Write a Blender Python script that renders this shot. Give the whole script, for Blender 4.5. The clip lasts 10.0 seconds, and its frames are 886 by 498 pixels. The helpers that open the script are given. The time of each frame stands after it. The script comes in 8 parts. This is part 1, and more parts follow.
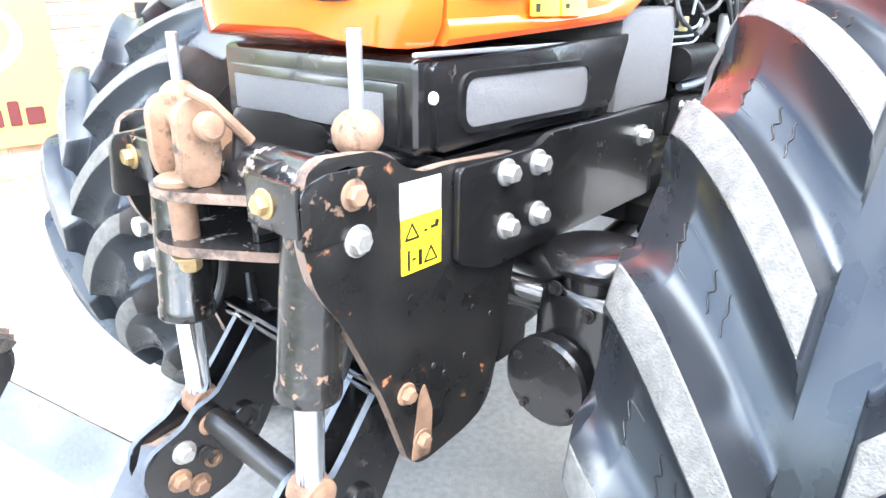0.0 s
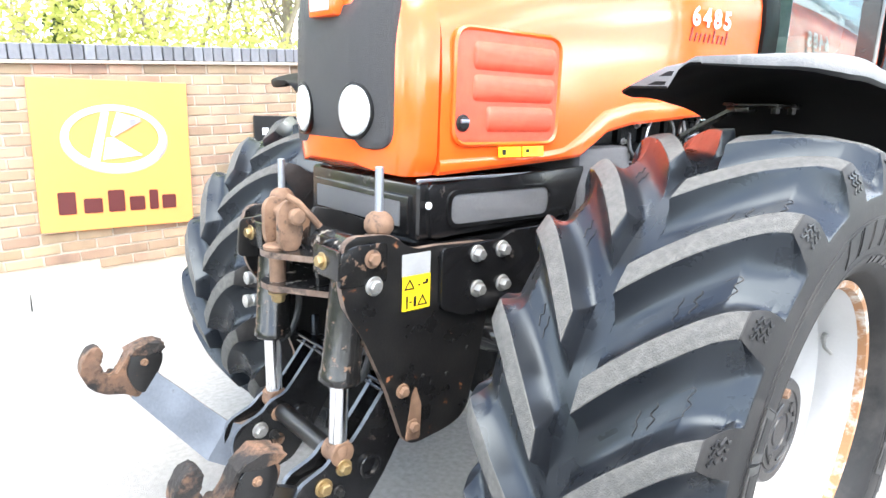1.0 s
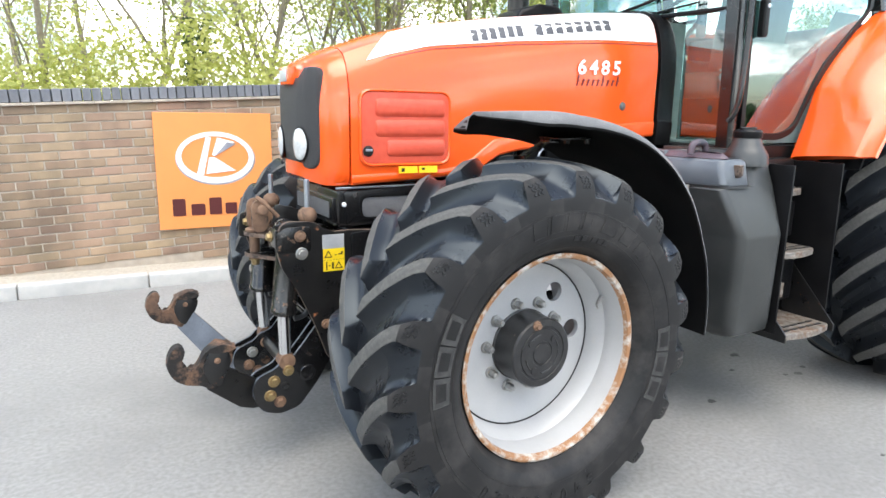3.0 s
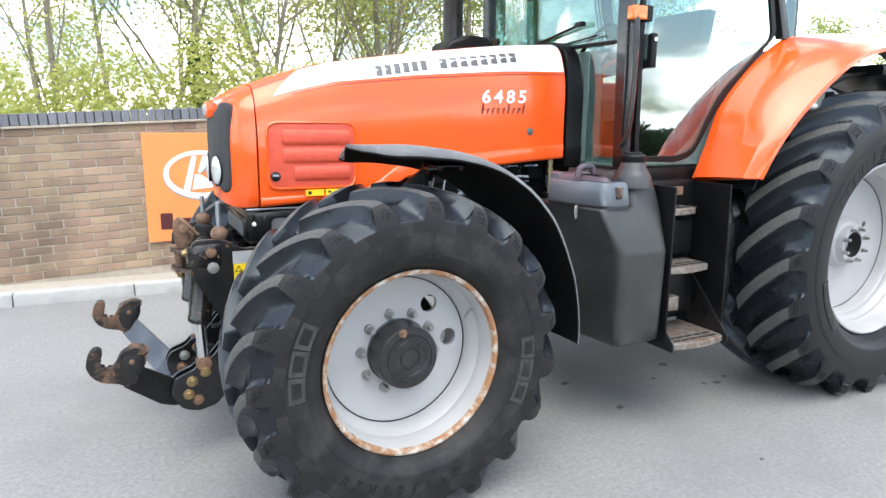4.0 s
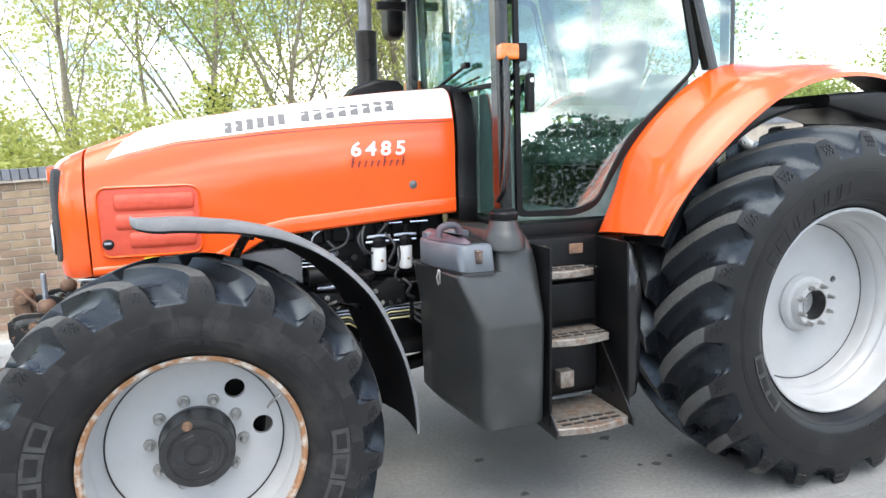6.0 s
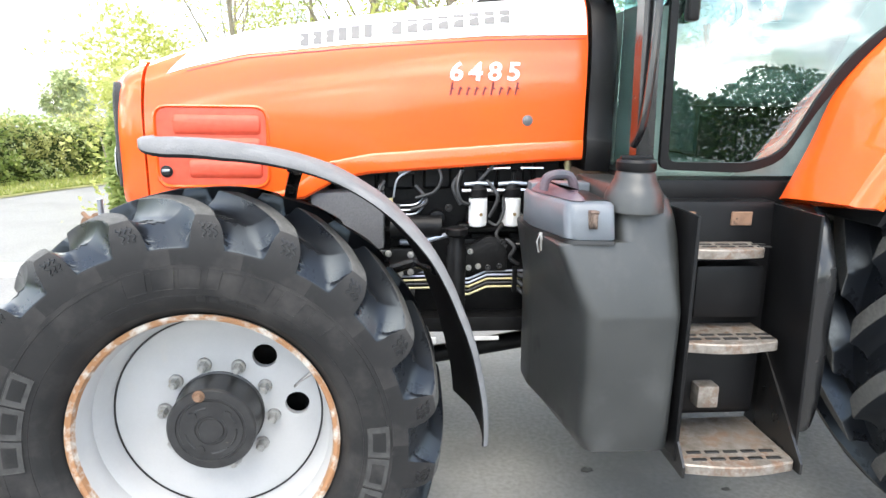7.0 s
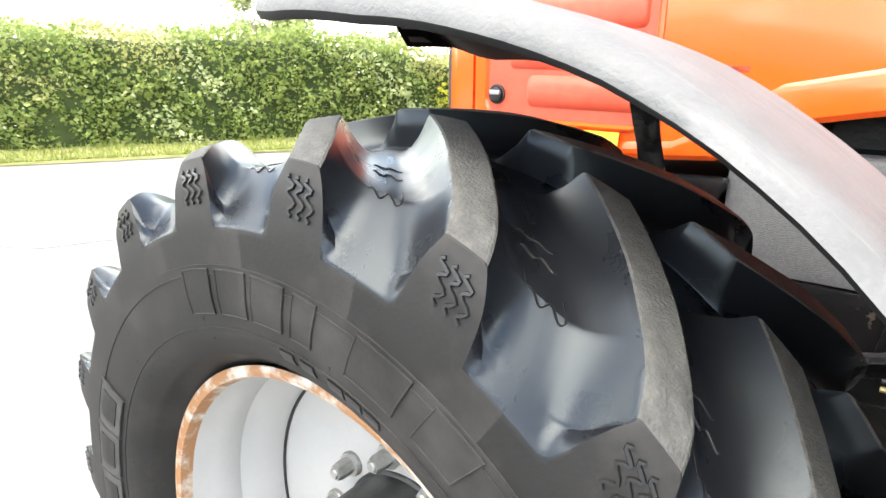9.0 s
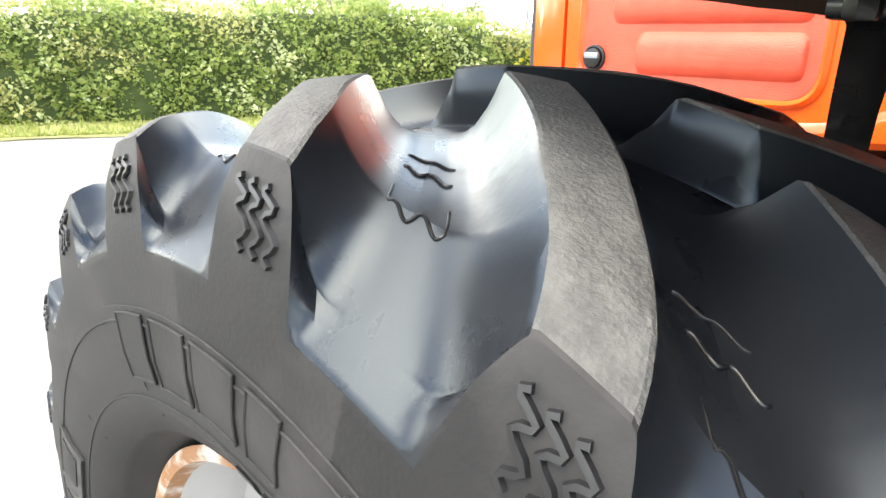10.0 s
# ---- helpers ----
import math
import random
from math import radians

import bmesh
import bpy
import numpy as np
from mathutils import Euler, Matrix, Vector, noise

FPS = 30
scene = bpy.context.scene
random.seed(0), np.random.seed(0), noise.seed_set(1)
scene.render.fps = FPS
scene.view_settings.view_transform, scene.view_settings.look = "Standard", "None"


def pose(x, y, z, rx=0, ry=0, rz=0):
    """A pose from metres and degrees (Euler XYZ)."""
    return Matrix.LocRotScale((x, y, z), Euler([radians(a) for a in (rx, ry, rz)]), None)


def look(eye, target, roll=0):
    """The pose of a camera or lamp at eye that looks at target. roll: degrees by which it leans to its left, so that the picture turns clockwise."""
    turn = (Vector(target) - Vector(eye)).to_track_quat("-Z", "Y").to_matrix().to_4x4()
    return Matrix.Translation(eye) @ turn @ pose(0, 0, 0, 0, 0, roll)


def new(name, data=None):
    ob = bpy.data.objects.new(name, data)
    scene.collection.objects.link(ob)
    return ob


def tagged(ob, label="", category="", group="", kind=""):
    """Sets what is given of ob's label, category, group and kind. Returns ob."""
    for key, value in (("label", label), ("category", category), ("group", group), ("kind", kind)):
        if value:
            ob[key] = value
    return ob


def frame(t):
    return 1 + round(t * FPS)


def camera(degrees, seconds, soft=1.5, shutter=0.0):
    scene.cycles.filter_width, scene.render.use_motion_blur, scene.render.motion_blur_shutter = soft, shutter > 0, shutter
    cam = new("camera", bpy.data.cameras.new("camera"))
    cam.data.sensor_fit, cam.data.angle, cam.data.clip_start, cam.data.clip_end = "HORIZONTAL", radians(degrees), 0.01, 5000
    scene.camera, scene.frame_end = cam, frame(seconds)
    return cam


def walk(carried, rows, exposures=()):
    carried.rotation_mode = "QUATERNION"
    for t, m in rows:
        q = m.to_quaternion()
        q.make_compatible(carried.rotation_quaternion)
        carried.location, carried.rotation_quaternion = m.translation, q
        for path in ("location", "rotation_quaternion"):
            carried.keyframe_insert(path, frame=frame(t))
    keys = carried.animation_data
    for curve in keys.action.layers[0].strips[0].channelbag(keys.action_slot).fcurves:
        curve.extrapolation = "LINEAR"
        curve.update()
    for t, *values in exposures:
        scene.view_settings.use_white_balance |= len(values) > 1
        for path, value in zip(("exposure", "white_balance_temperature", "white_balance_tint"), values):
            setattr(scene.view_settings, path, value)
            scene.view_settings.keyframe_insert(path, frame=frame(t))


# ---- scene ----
cam = camera(69.0, 10.0)
PATH = [
    (0, (-1.151, -0.975, 1.216), (0.239, 0.27, 0.499), 0.7),
    (0.5, (-1.318, -1.246, 1.275), (0.03, 0.125, 0.722), 2.7),
    (1, (-1.444, -1.555, 1.334), (-0.174, -0.074, 0.893), 1.9),
    (1.5, (-1.479, -1.893, 1.377), (-0.277, -0.348, 0.966), 2.5),
    (2, (-1.528, -2.202, 1.411), (-0.351, -0.629, 1.034), 1.9),
    (2.2, (-1.522, -2.32, 1.419), (-0.362, -0.729, 1.07), 2.2),
    (3.3, (-1.23, -2.861, 1.456), (-0.306, -1.138, 1.034), 0.4),
    (3.5, (-1.177, -2.982, 1.488), (-0.227, -1.262, 1.113), -0.5),
    (4, (-0.923, -3.211, 1.528), (-0.048, -1.454, 1.144), 0.5),
    (4.5, (-0.718, -3.35, 1.583), (0.245, -1.612, 1.356), -0.3),
    (5, (-0.464, -3.377, 1.631), (0.488, -1.627, 1.456), -0.0),
    (5.2, (-0.343, -3.384, 1.643), (0.572, -1.613, 1.474), -0.8),
    (6.3, (0.294, -3.173, 1.636), (0.839, -1.282, 1.282), 0.2),
    (6.5, (0.373, -3.056, 1.607), (0.854, -1.152, 1.227), 1.5),
    (7, (0.538, -2.75, 1.541), (0.684, -0.804, 1.104), 0.8),
    (7.5, (0.643, -2.395, 1.49), (0.33, -0.495, 0.949), -1.4),
    (8, (0.665, -2.039, 1.42), (0.154, -0.205, 0.808), 1.9),
    (8.5, (0.646, -1.747, 1.395), (-0.186, -0.014, 0.842), 0.6),
    (9, (0.584, -1.527, 1.367), (-0.656, -0.067, 0.795), 0.5),
    (9.5, (0.471, -1.392, 1.341), (-0.885, -0.044, 0.754), 0.8),
    (10, (0.379, -1.296, 1.326), (-1.004, 0.0, 0.689), 0.5),
]
walk(cam, [(t, look(eye, target, roll)) for t, eye, target, roll in PATH], exposures=[(0.0, 3.5, 6400, 8), (0.5, 3.2, 6525, 7.75), (1.0, 2.5, 6650, 7.5), (1.5, 2.15, 6775, 7.25), (2, 1.78, 6800, 7), (3.5, 1.32, 6550, 7), (5, 1.22, 6450, 7), (6.5, 1.52, 6550, 7), (7, 1.86, 6750, 7), (7.5, 1.88, 7000, 7), (8.5, 2.18, 7250, 7), (9, 2.26, 7300, 7), (9.5, 2.28, 7300, 7), (10.0, 2.34, 7300, 7)])


# ---- world and sun ----
SUN_DIR = Vector((-0.10, -0.42, 0.90)).normalized()
world = bpy.data.worlds.new("sky")
scene.world = world
world.use_nodes = True
wn = world.node_tree
wn.nodes.clear()
w_out = wn.nodes.new("ShaderNodeOutputWorld")
w_bg = wn.nodes.new("ShaderNodeBackground")
w_sky = wn.nodes.new("ShaderNodeTexSky")
w_sky.sky_type = "NISHITA"
w_sky.sun_disc = False
w_sky.sun_elevation = math.asin(SUN_DIR.z)
w_sky.sun_rotation = math.atan2(SUN_DIR.x, SUN_DIR.y)
w_sky.dust_density = 1.5
w_co = wn.nodes.new("ShaderNodeTexCoord")
w_map = wn.nodes.new("ShaderNodeMapping")
w_map.inputs["Scale"].default_value = (1.0, 1.0, 2.2)
w_map.inputs["Location"].default_value = (0.35, 0.2, 0.1)
w_noise = wn.nodes.new("ShaderNodeTexNoise")
w_noise.inputs["Scale"].default_value = 3.0
w_noise.inputs["Detail"].default_value = 9.0
w_noise.inputs["Roughness"].default_value = 0.58
w_ramp = wn.nodes.new("ShaderNodeValToRGB")
w_ramp.color_ramp.elements[0].position = 0.470
w_ramp.color_ramp.elements[1].position = 0.545
w_mix = wn.nodes.new("ShaderNodeMix")
w_mix.data_type = "RGBA"
w_soft = wn.nodes.new("ShaderNodeTexNoise")
w_soft.inputs["Scale"].default_value = 5.5
w_soft.inputs["Detail"].default_value = 7.0
w_tone = wn.nodes.new("ShaderNodeValToRGB")
w_tone.color_ramp.elements[0].position, w_tone.color_ramp.elements[1].position = 0.43, 0.56
w_tone.color_ramp.elements[0].color = (0.30, 0.32, 0.36, 1)
w_tone.color_ramp.elements[1].color = (1.0, 1.0, 1.0, 1)
w_gain = wn.nodes.new("ShaderNodeVectorMath")
w_gain.operation = "SCALE"
w_gain.inputs["Scale"].default_value = 17.0
wn.links.new(w_map.outputs[0], w_soft.inputs["Vector"])
wn.links.new(w_soft.outputs["Fac"], w_tone.inputs[0])
wn.links.new(w_tone.outputs[0], w_gain.inputs[0])
wn.links.new(w_gain.outputs[0], w_mix.inputs["B"])
wn.links.new(w_co.outputs["Generated"], w_map.inputs["Vector"])
wn.links.new(w_map.outputs[0], w_noise.inputs["Vector"])
w_sep = wn.nodes.new("ShaderNodeSeparateXYZ")
w_cov = wn.nodes.new("ShaderNodeMath")
w_cov.operation = "MULTIPLY_ADD"
w_cov.inputs[1].default_value = -0.07
wn.links.new(w_co.outputs["Generated"], w_sep.inputs[0])
wn.links.new(w_sep.outputs["Z"], w_cov.inputs[0])
wn.links.new(w_noise.outputs["Fac"], w_cov.inputs[2])
wn.links.new(w_cov.outputs[0], w_ramp.inputs[0])
wn.links.new(w_ramp.outputs[0], w_mix.inputs["Factor"])
wn.links.new(w_sky.outputs[0], w_mix.inputs["A"])
wn.links.new(w_mix.outputs["Result"], w_bg.inputs[0])
w_bg.inputs[1].default_value = 0.165
wn.links.new(w_bg.outputs[0], w_out.inputs[0])

sun = new("sun", bpy.data.lights.new("sun", "SUN"))
sun.data.energy = 1.15
sun.data.angle = radians(50)
sun.data.color = (1.0, 0.96, 0.9)
sun.matrix_world = look(SUN_DIR * 30, (0, 0, 0))


# ---- materials ----
def rgba(c):
    return (c[0], c[1], c[2], 1.0)


def mk(name, c1, c2=None, scale=6.0, rough=(0.45, 0.6), metal=0.0, bump=0.0, bump_scale=120.0, coat=0.0,
       stain=None, stain_scale=8.0, stain_at=(0.58, 0.66), stain_rough=0.85, per_object=0.0, per_island=0.0, spec=0.5, hue=0.0):
    m = bpy.data.materials.new(name)
    m.use_nodes = True
    nt = m.node_tree
    N, L = nt.nodes, nt.links
    b = N["Principled BSDF"]
    b.inputs["Metallic"].default_value = metal
    b.inputs["Coat Weight"].default_value = coat
    b.inputs["Coat Roughness"].default_value = 0.05
    b.inputs["Specular IOR Level"].default_value = spec
    co = N.new("ShaderNodeTexCoord")
    n1 = N.new("ShaderNodeTexNoise")
    n1.inputs["Scale"].default_value = scale
    n1.inputs["Detail"].default_value = 5.0
    L.new(co.outputs["Object"], n1.inputs["Vector"])
    n2 = N.new("ShaderNodeTexNoise")
    n2.inputs["Scale"].default_value = bump_scale
    n2.inputs["Detail"].default_value = 3.0
    L.new(co.outputs["Object"], n2.inputs["Vector"])
    mix = N.new("ShaderNodeMix")
    mix.data_type = "RGBA"
    mix.inputs["A"].default_value = rgba(c1)
    mix.inputs["B"].default_value = rgba(c2 or c1)
    r1 = N.new("ShaderNodeMapRange")
    r1.inputs["From Min"].default_value, r1.inputs["From Max"].default_value = 0.35, 0.65
    L.new(n1.outputs["Fac"], r1.inputs["Value"])
    avg = N.new("ShaderNodeMath")
    avg.operation = "MULTIPLY_ADD"
    avg.inputs[1].default_value, avg.inputs[2].default_value = 0.75, 0.0
    L.new(r1.outputs[0], avg.inputs[0])
    add = N.new("ShaderNodeMath")
    add.operation = "MULTIPLY_ADD"
    add.inputs[1].default_value = 0.5
    L.new(n2.outputs["Fac"], add.inputs[0])
    L.new(avg.outputs[0], add.inputs[2])
    sub = N.new("ShaderNodeMath")
    sub.operation = "SUBTRACT"
    sub.use_clamp = True
    sub.inputs[1].default_value = 0.12
    L.new(add.outputs[0], sub.inputs[0])
    L.new(sub.outputs[0], mix.inputs["Factor"])
    col = mix.outputs["Result"]
    rr = N.new("ShaderNodeMapRange")
    rr.inputs["To Min"].default_value, rr.inputs["To Max"].default_value = rough
    L.new(n1.outputs["Fac"], rr.inputs["Value"])
    rough_out = rr.outputs[0]
    if per_object or per_island:
        if per_object:
            rnd = N.new("ShaderNodeObjectInfo").outputs["Random"]
        else:
            rnd = N.new("ShaderNodeNewGeometry").outputs["Random Per Island"]
        hsv = N.new("ShaderNodeHueSaturation")
        v = N.new("ShaderNodeMapRange")
        amt = per_object or per_island
        v.inputs["To Min"].default_value, v.inputs["To Max"].default_value = 1 - amt, 1 + amt
        L.new(rnd, v.inputs["Value"])
        L.new(v.outputs[0], hsv.inputs["Value"])
        if hue:
            wv = N.new("ShaderNodeTexWhiteNoise")
            wv.noise_dimensions = "1D"
            L.new(rnd, wv.inputs["W"])
            h = N.new("ShaderNodeMapRange")
            h.inputs["To Min"].default_value, h.inputs["To Max"].default_value = 0.5 - hue, 0.5 + hue
            L.new(wv.outputs["Value"], h.inputs["Value"])
            L.new(h.outputs[0], hsv.inputs["Hue"])
        L.new(col, hsv.inputs["Color"])
        col = hsv.outputs[0]
    if stain:
        n3 = N.new("ShaderNodeTexNoise")
        n3.inputs["Scale"].default_value = stain_scale
        n3.inputs["Detail"].default_value = 8.0
        n3.inputs["Roughness"].default_value = 0.65
        L.new(co.outputs["Object"], n3.inputs["Vector"])
        r3 = N.new("ShaderNodeMapRange")
        r3.inputs["From Min"].default_value, r3.inputs["From Max"].default_value = stain_at
        L.new(n3.outputs["Fac"], r3.inputs["Value"])
        m3 = N.new("ShaderNodeMix")
        m3.data_type = "RGBA"
        m3.inputs["B"].default_value = rgba(stain)
        L.new(r3.outputs[0], m3.inputs["Factor"])
        L.new(col, m3.inputs["A"])
        col = m3.outputs["Result"]
        m4 = N.new("ShaderNodeMix")
        m4.inputs["B"].default_value = stain_rough
        L.new(r3.outputs[0], m4.inputs["Factor"])
        L.new(rough_out, m4.inputs["A"])
        rough_out = m4.outputs["Result"]
    L.new(col, b.inputs["Base Color"])
    L.new(rough_out, b.inputs["Roughness"])
    if bump:
        bp = N.new("ShaderNodeBump")
        bp.inputs["Strength"].default_value = bump
        bp.inputs["Distance"].default_value = 0.01
        L.new(n2.outputs["Fac"], bp.inputs["Height"])
        L.new(bp.outputs[0], b.inputs["Normal"])
    return m


RUST = (0.20, 0.075, 0.03)
M_ORANGE = mk("orange_red_paint", (0.88, 0.106, 0.014), (0.83, 0.094, 0.013), 3.0, (0.13, 0.22), coat=0.4, bump=0.01, bump_scale=40)
M_VENT = mk("red_mesh_panel", (0.66, 0.09, 0.045), (0.58, 0.07, 0.035), 30.0, (0.4, 0.5), bump=0.25, bump_scale=500)
M_WHITE = mk("white_decal", (0.80, 0.79, 0.77), (0.74, 0.73, 0.71), 10.0, (0.25, 0.35), coat=0.4)
M_DECAL_GREY = mk("grey_decal", (0.075, 0.075, 0.082), None, 10.0, (0.3, 0.4))
M_DECAL_RED = mk("dark_red_decal", (0.16, 0.012, 0.015), None, 10.0, (0.3, 0.4))
M_GRILLE = mk("black_mesh_grille", (0.018, 0.018, 0.02), (0.035, 0.035, 0.037), 250.0, (0.5, 0.65), bump=0.6, bump_scale=420)
M_SCREEN = mk("grey_radiator_screen", (0.09, 0.09, 0.095), (0.13, 0.13, 0.135), 200.0, (0.5, 0.6), bump=0.5, bump_scale=480)
M_BLACK = mk("black_gloss_paint", (0.005, 0.005, 0.0055), (0.009, 0.009, 0.0095), 9.0, (0.16, 0.34), coat=0.3, bump=0.03, bump_scale=90,
             stain=(0.07, 0.05, 0.04), stain_scale=16, stain_at=(0.66, 0.72))
M_BLACK_WORN = mk("worn_black_paint", (0.006, 0.006, 0.0065), (0.014, 0.0135, 0.013), 14.0, (0.2, 0.4), bump=0.06, bump_scale=120,
                  stain=RUST, stain_scale=24, stain_at=(0.645, 0.69))
M_SCUFFED = mk("scuffed_black_cylinder_paint", (0.006, 0.006, 0.0065), (0.012, 0.0115, 0.011), 14.0, (0.14, 0.30), coat=0.2, bump=0.08, bump_scale=90,
               stain=(0.13, 0.075, 0.045), stain_scale=42, stain_at=(0.60, 0.65))
M_RUBBED = mk("rubbed_black_tube_paint", (0.007, 0.007, 0.0075), (0.016, 0.016, 0.017), 14.0, (0.12, 0.30), coat=0.3, bump=0.06, bump_scale=90,
              stain=(0.26, 0.23, 0.20), stain_scale=30, stain_at=(0.585, 0.66), stain_rough=0.5)
M_RUSTY = mk("rusty_steel", (0.11, 0.065, 0.042), (0.25, 0.15, 0.095), 22.0, (0.6, 0.9), metal=0.2, bump=0.18, bump_scale=260,
             stain=(0.03, 0.025, 0.022), stain_scale=14, stain_at=(0.56, 0.64))
M_RUST_EDGE = mk("rusty_bare_edge", (0.10, 0.062, 0.045), (0.20, 0.15, 0.12), 26.0, (0.5, 0.8), metal=0.3, bump=0.2, bump_scale=200, stain=(0.035, 0.026, 0.022), stain_scale=20, stain_at=(0.5, 0.62))
M_BARE = mk("bare_steel", (0.42, 0.45, 0.50), (0.30, 0.32, 0.36), 14.0, (0.22, 0.4), metal=0.7, bump=0.03)
M_DUSTY = mk("dusty_raised_rubber", (0.032, 0.032, 0.031), (0.058, 0.057, 0.055), 40.0, (0.6, 0.8), spec=0.3)
M_HOOK = mk("pitted_rusty_casting", (0.06, 0.038, 0.028), (0.19, 0.105, 0.062), 12.0, (0.55, 0.85), metal=0.2, bump=0.6, bump_scale=70, stain=(0.018, 0.016, 0.015), stain_scale=9, stain_at=(0.43, 0.52))
# scuffed steel whose blue-grey base also holds the sheen of the sky
M_BLADE = mk("scuffed_steel_with_sky_sheen", (0.10, 0.115, 0.14), (0.05, 0.058, 0.072), 7.0, (0.30, 0.5), metal=0.25, bump=0.05, stain=(0.02, 0.02, 0.021), stain_scale=9, stain_at=(0.60, 0.70))
M_CHROME = mk("chrome_rod", (0.86, 0.87, 0.88), (0.78, 0.79, 0.8), 10.0, (0.10, 0.2), metal=1.0)
M_ZINC = mk("zinc_bolt", (0.40, 0.40, 0.385), (0.30, 0.295, 0.28), 60.0, (0.3, 0.5), metal=0.7, stain=(0.40, 0.32, 0.20), stain_scale=60, stain_at=(0.6, 0.75))
M_BRASS = mk("yellow_passivated_bolt", (0.36, 0.27, 0.13), (0.26, 0.18, 0.09), 60.0, (0.35, 0.5), metal=0.7, stain=RUST, stain_scale=60, stain_at=(0.6, 0.7))
M_IRON = mk("black_engine_iron", (0.004, 0.004, 0.0045), (0.009, 0.009, 0.009), 18.0, (0.3, 0.5), spec=0.16, bump=0.15, bump_scale=90)
M_RUBBER = mk("tyre_rubber", (0.009, 0.0100, 0.0125), (0.014, 0.0155, 0.0182), 11.0, (0.17, 0.42), spec=0.40, bump=0.012, bump_scale=260,
              stain=(0.012, 0.012, 0.0125), stain_scale=14, stain_at=(0.54, 0.80), stain_rough=0.50)
# bluish tint puts the blue of a reflected sky into the rubber's sheen
M_RUBBER.node_tree.nodes["Principled BSDF"].inputs["Specular Tint"].default_value = (0.76, 0.89, 1.0, 1.0)
M_SIDEWALL = mk("tyre_sidewall", (0.010, 0.010, 0.0105), (0.017, 0.0165, 0.0165), 9.0, (0.46, 0.62), spec=0.28, bump=0.05, bump_scale=240,
                stain=(0.046, 0.043, 0.041), stain_scale=6.5, stain_at=(0.46, 0.72), stain_rough=0.7)
M_SIDEWALL_REAR = mk("shiny_black_sidewall", (0.0055, 0.0055, 0.006), (0.010, 0.010, 0.0105), 9.0, (0.30, 0.44), spec=0.36, bump=0.05, bump_scale=240,
                     stain=(0.020, 0.019, 0.018), stain_scale=6.5, stain_at=(0.52, 0.78), stain_rough=0.55)
M_TREAD = mk("worn_tread_face", (0.060, 0.059, 0.056), (0.102, 0.100, 0.093), 70.0, (0.7, 0.95), bump=0.35, bump_scale=330, stain=(0.052, 0.051, 0.049), stain_scale=90, stain_at=(0.48, 0.80))
M_MARK = mk("polished_raised_rubber", (0.007, 0.007, 0.008), (0.012, 0.012, 0.013), 12.0, (0.30, 0.45), bump=0.03)
M_RIM = mk("silver_rim_paint", (0.43, 0.43, 0.427), (0.375, 0.375, 0.372), 6.0, (0.28, 0.40), coat=0.15, bump=0.01,
           stain=(0.45, 0.42, 0.38), stain_scale=9, stain_at=(0.62, 0.85))
M_RIM_EDGE = mk("rusted_rim_flange", (0.54, 0.51, 0.46), (0.46, 0.40, 0.33), 20.0, (0.4, 0.6), bump=0.15, bump_scale=150,
                stain=(0.30, 0.150, 0.070), stain_scale=20, stain_at=(0.37, 0.53))
M_HUB = mk("black_hub_paint", (0.012, 0.012, 0.013), (0.03, 0.03, 0.03), 20.0, (0.28, 0.45), bump=0.08, bump_scale=150,
           stain=(0.14, 0.12, 0.10), stain_scale=26, stain_at=(0.68, 0.72))
M_PLASTIC = mk("grey_tank_plastic", (0.021, 0.023, 0.0225), (0.036, 0.038, 0.037), 5.0, (0.32, 0.46), spec=0.6, bump=0.10, bump_scale=350,
               stain=(0.070, 0.071, 0.069), stain_scale=4, stain_at=(0.54, 0.8))
M_PLASTIC_B = mk("black_plastic", (0.004, 0.004, 0.0045), (0.008, 0.008, 0.0085), 8.0, (0.28, 0.42), spec=0.22, bump=0.1, bump_scale=300)
M_BOX = mk("faded_grey_plastic", (0.092, 0.106, 0.122), (0.132, 0.147, 0.163), 7.0, (0.28, 0.4), bump=0.08, bump_scale=300,
           stain=(0.15, 0.10, 0.115), stain_scale=4, stain_at=(0.55, 0.68), stain_rough=0.5)
M_LID = mk("faded_maroon_plastic", (0.075, 0.055, 0.068), (0.11, 0.075, 0.09), 8.0, (0.35, 0.5), bump=0.08, bump_scale=300, stain=(0.06, 0.065, 0.08), stain_scale=6, stain_at=(0.5, 0.62))
M_FENDER = mk("weathered_grey_fender", (0.125, 0.127, 0.130), (0.172, 0.173, 0.176), 16.0, (0.6, 0.8), bump=0.2, bump_scale=200,
              stain=(0.22, 0.22, 0.22), stain_scale=22, stain_at=(0.54, 0.75))
for n_ in [q for q in M_FENDER.node_tree.nodes if q.type == "TEX_NOISE" and abs(q.inputs["Scale"].default_value - 22) < 1]:
    f_map = M_FENDER.node_tree.nodes.new("ShaderNodeMapping")
    f_map.inputs["Scale"].default_value = (0.25, 3.0, 0.25)
    M_FENDER.node_tree.links.new(n_.inputs["Vector"].links[0].from_socket, f_map.inputs["Vector"])
    M_FENDER.node_tree.links.new(f_map.outputs[0], n_.inputs["Vector"])
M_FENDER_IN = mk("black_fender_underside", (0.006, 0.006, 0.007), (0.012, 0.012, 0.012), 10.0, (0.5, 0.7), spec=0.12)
M_ALU = mk("worn_aluminium_tread", (0.30, 0.275, 0.245), (0.17, 0.145, 0.12), 30.0, (0.35, 0.6), metal=0.5, stain=(0.20, 0.13, 0.09), stain_scale=18, stain_at=(0.5, 0.65))
M_FILTER = mk("white_filter_can", (0.78, 0.78, 0.77), (0.68, 0.68, 0.67), 20.0, (0.3, 0.4))
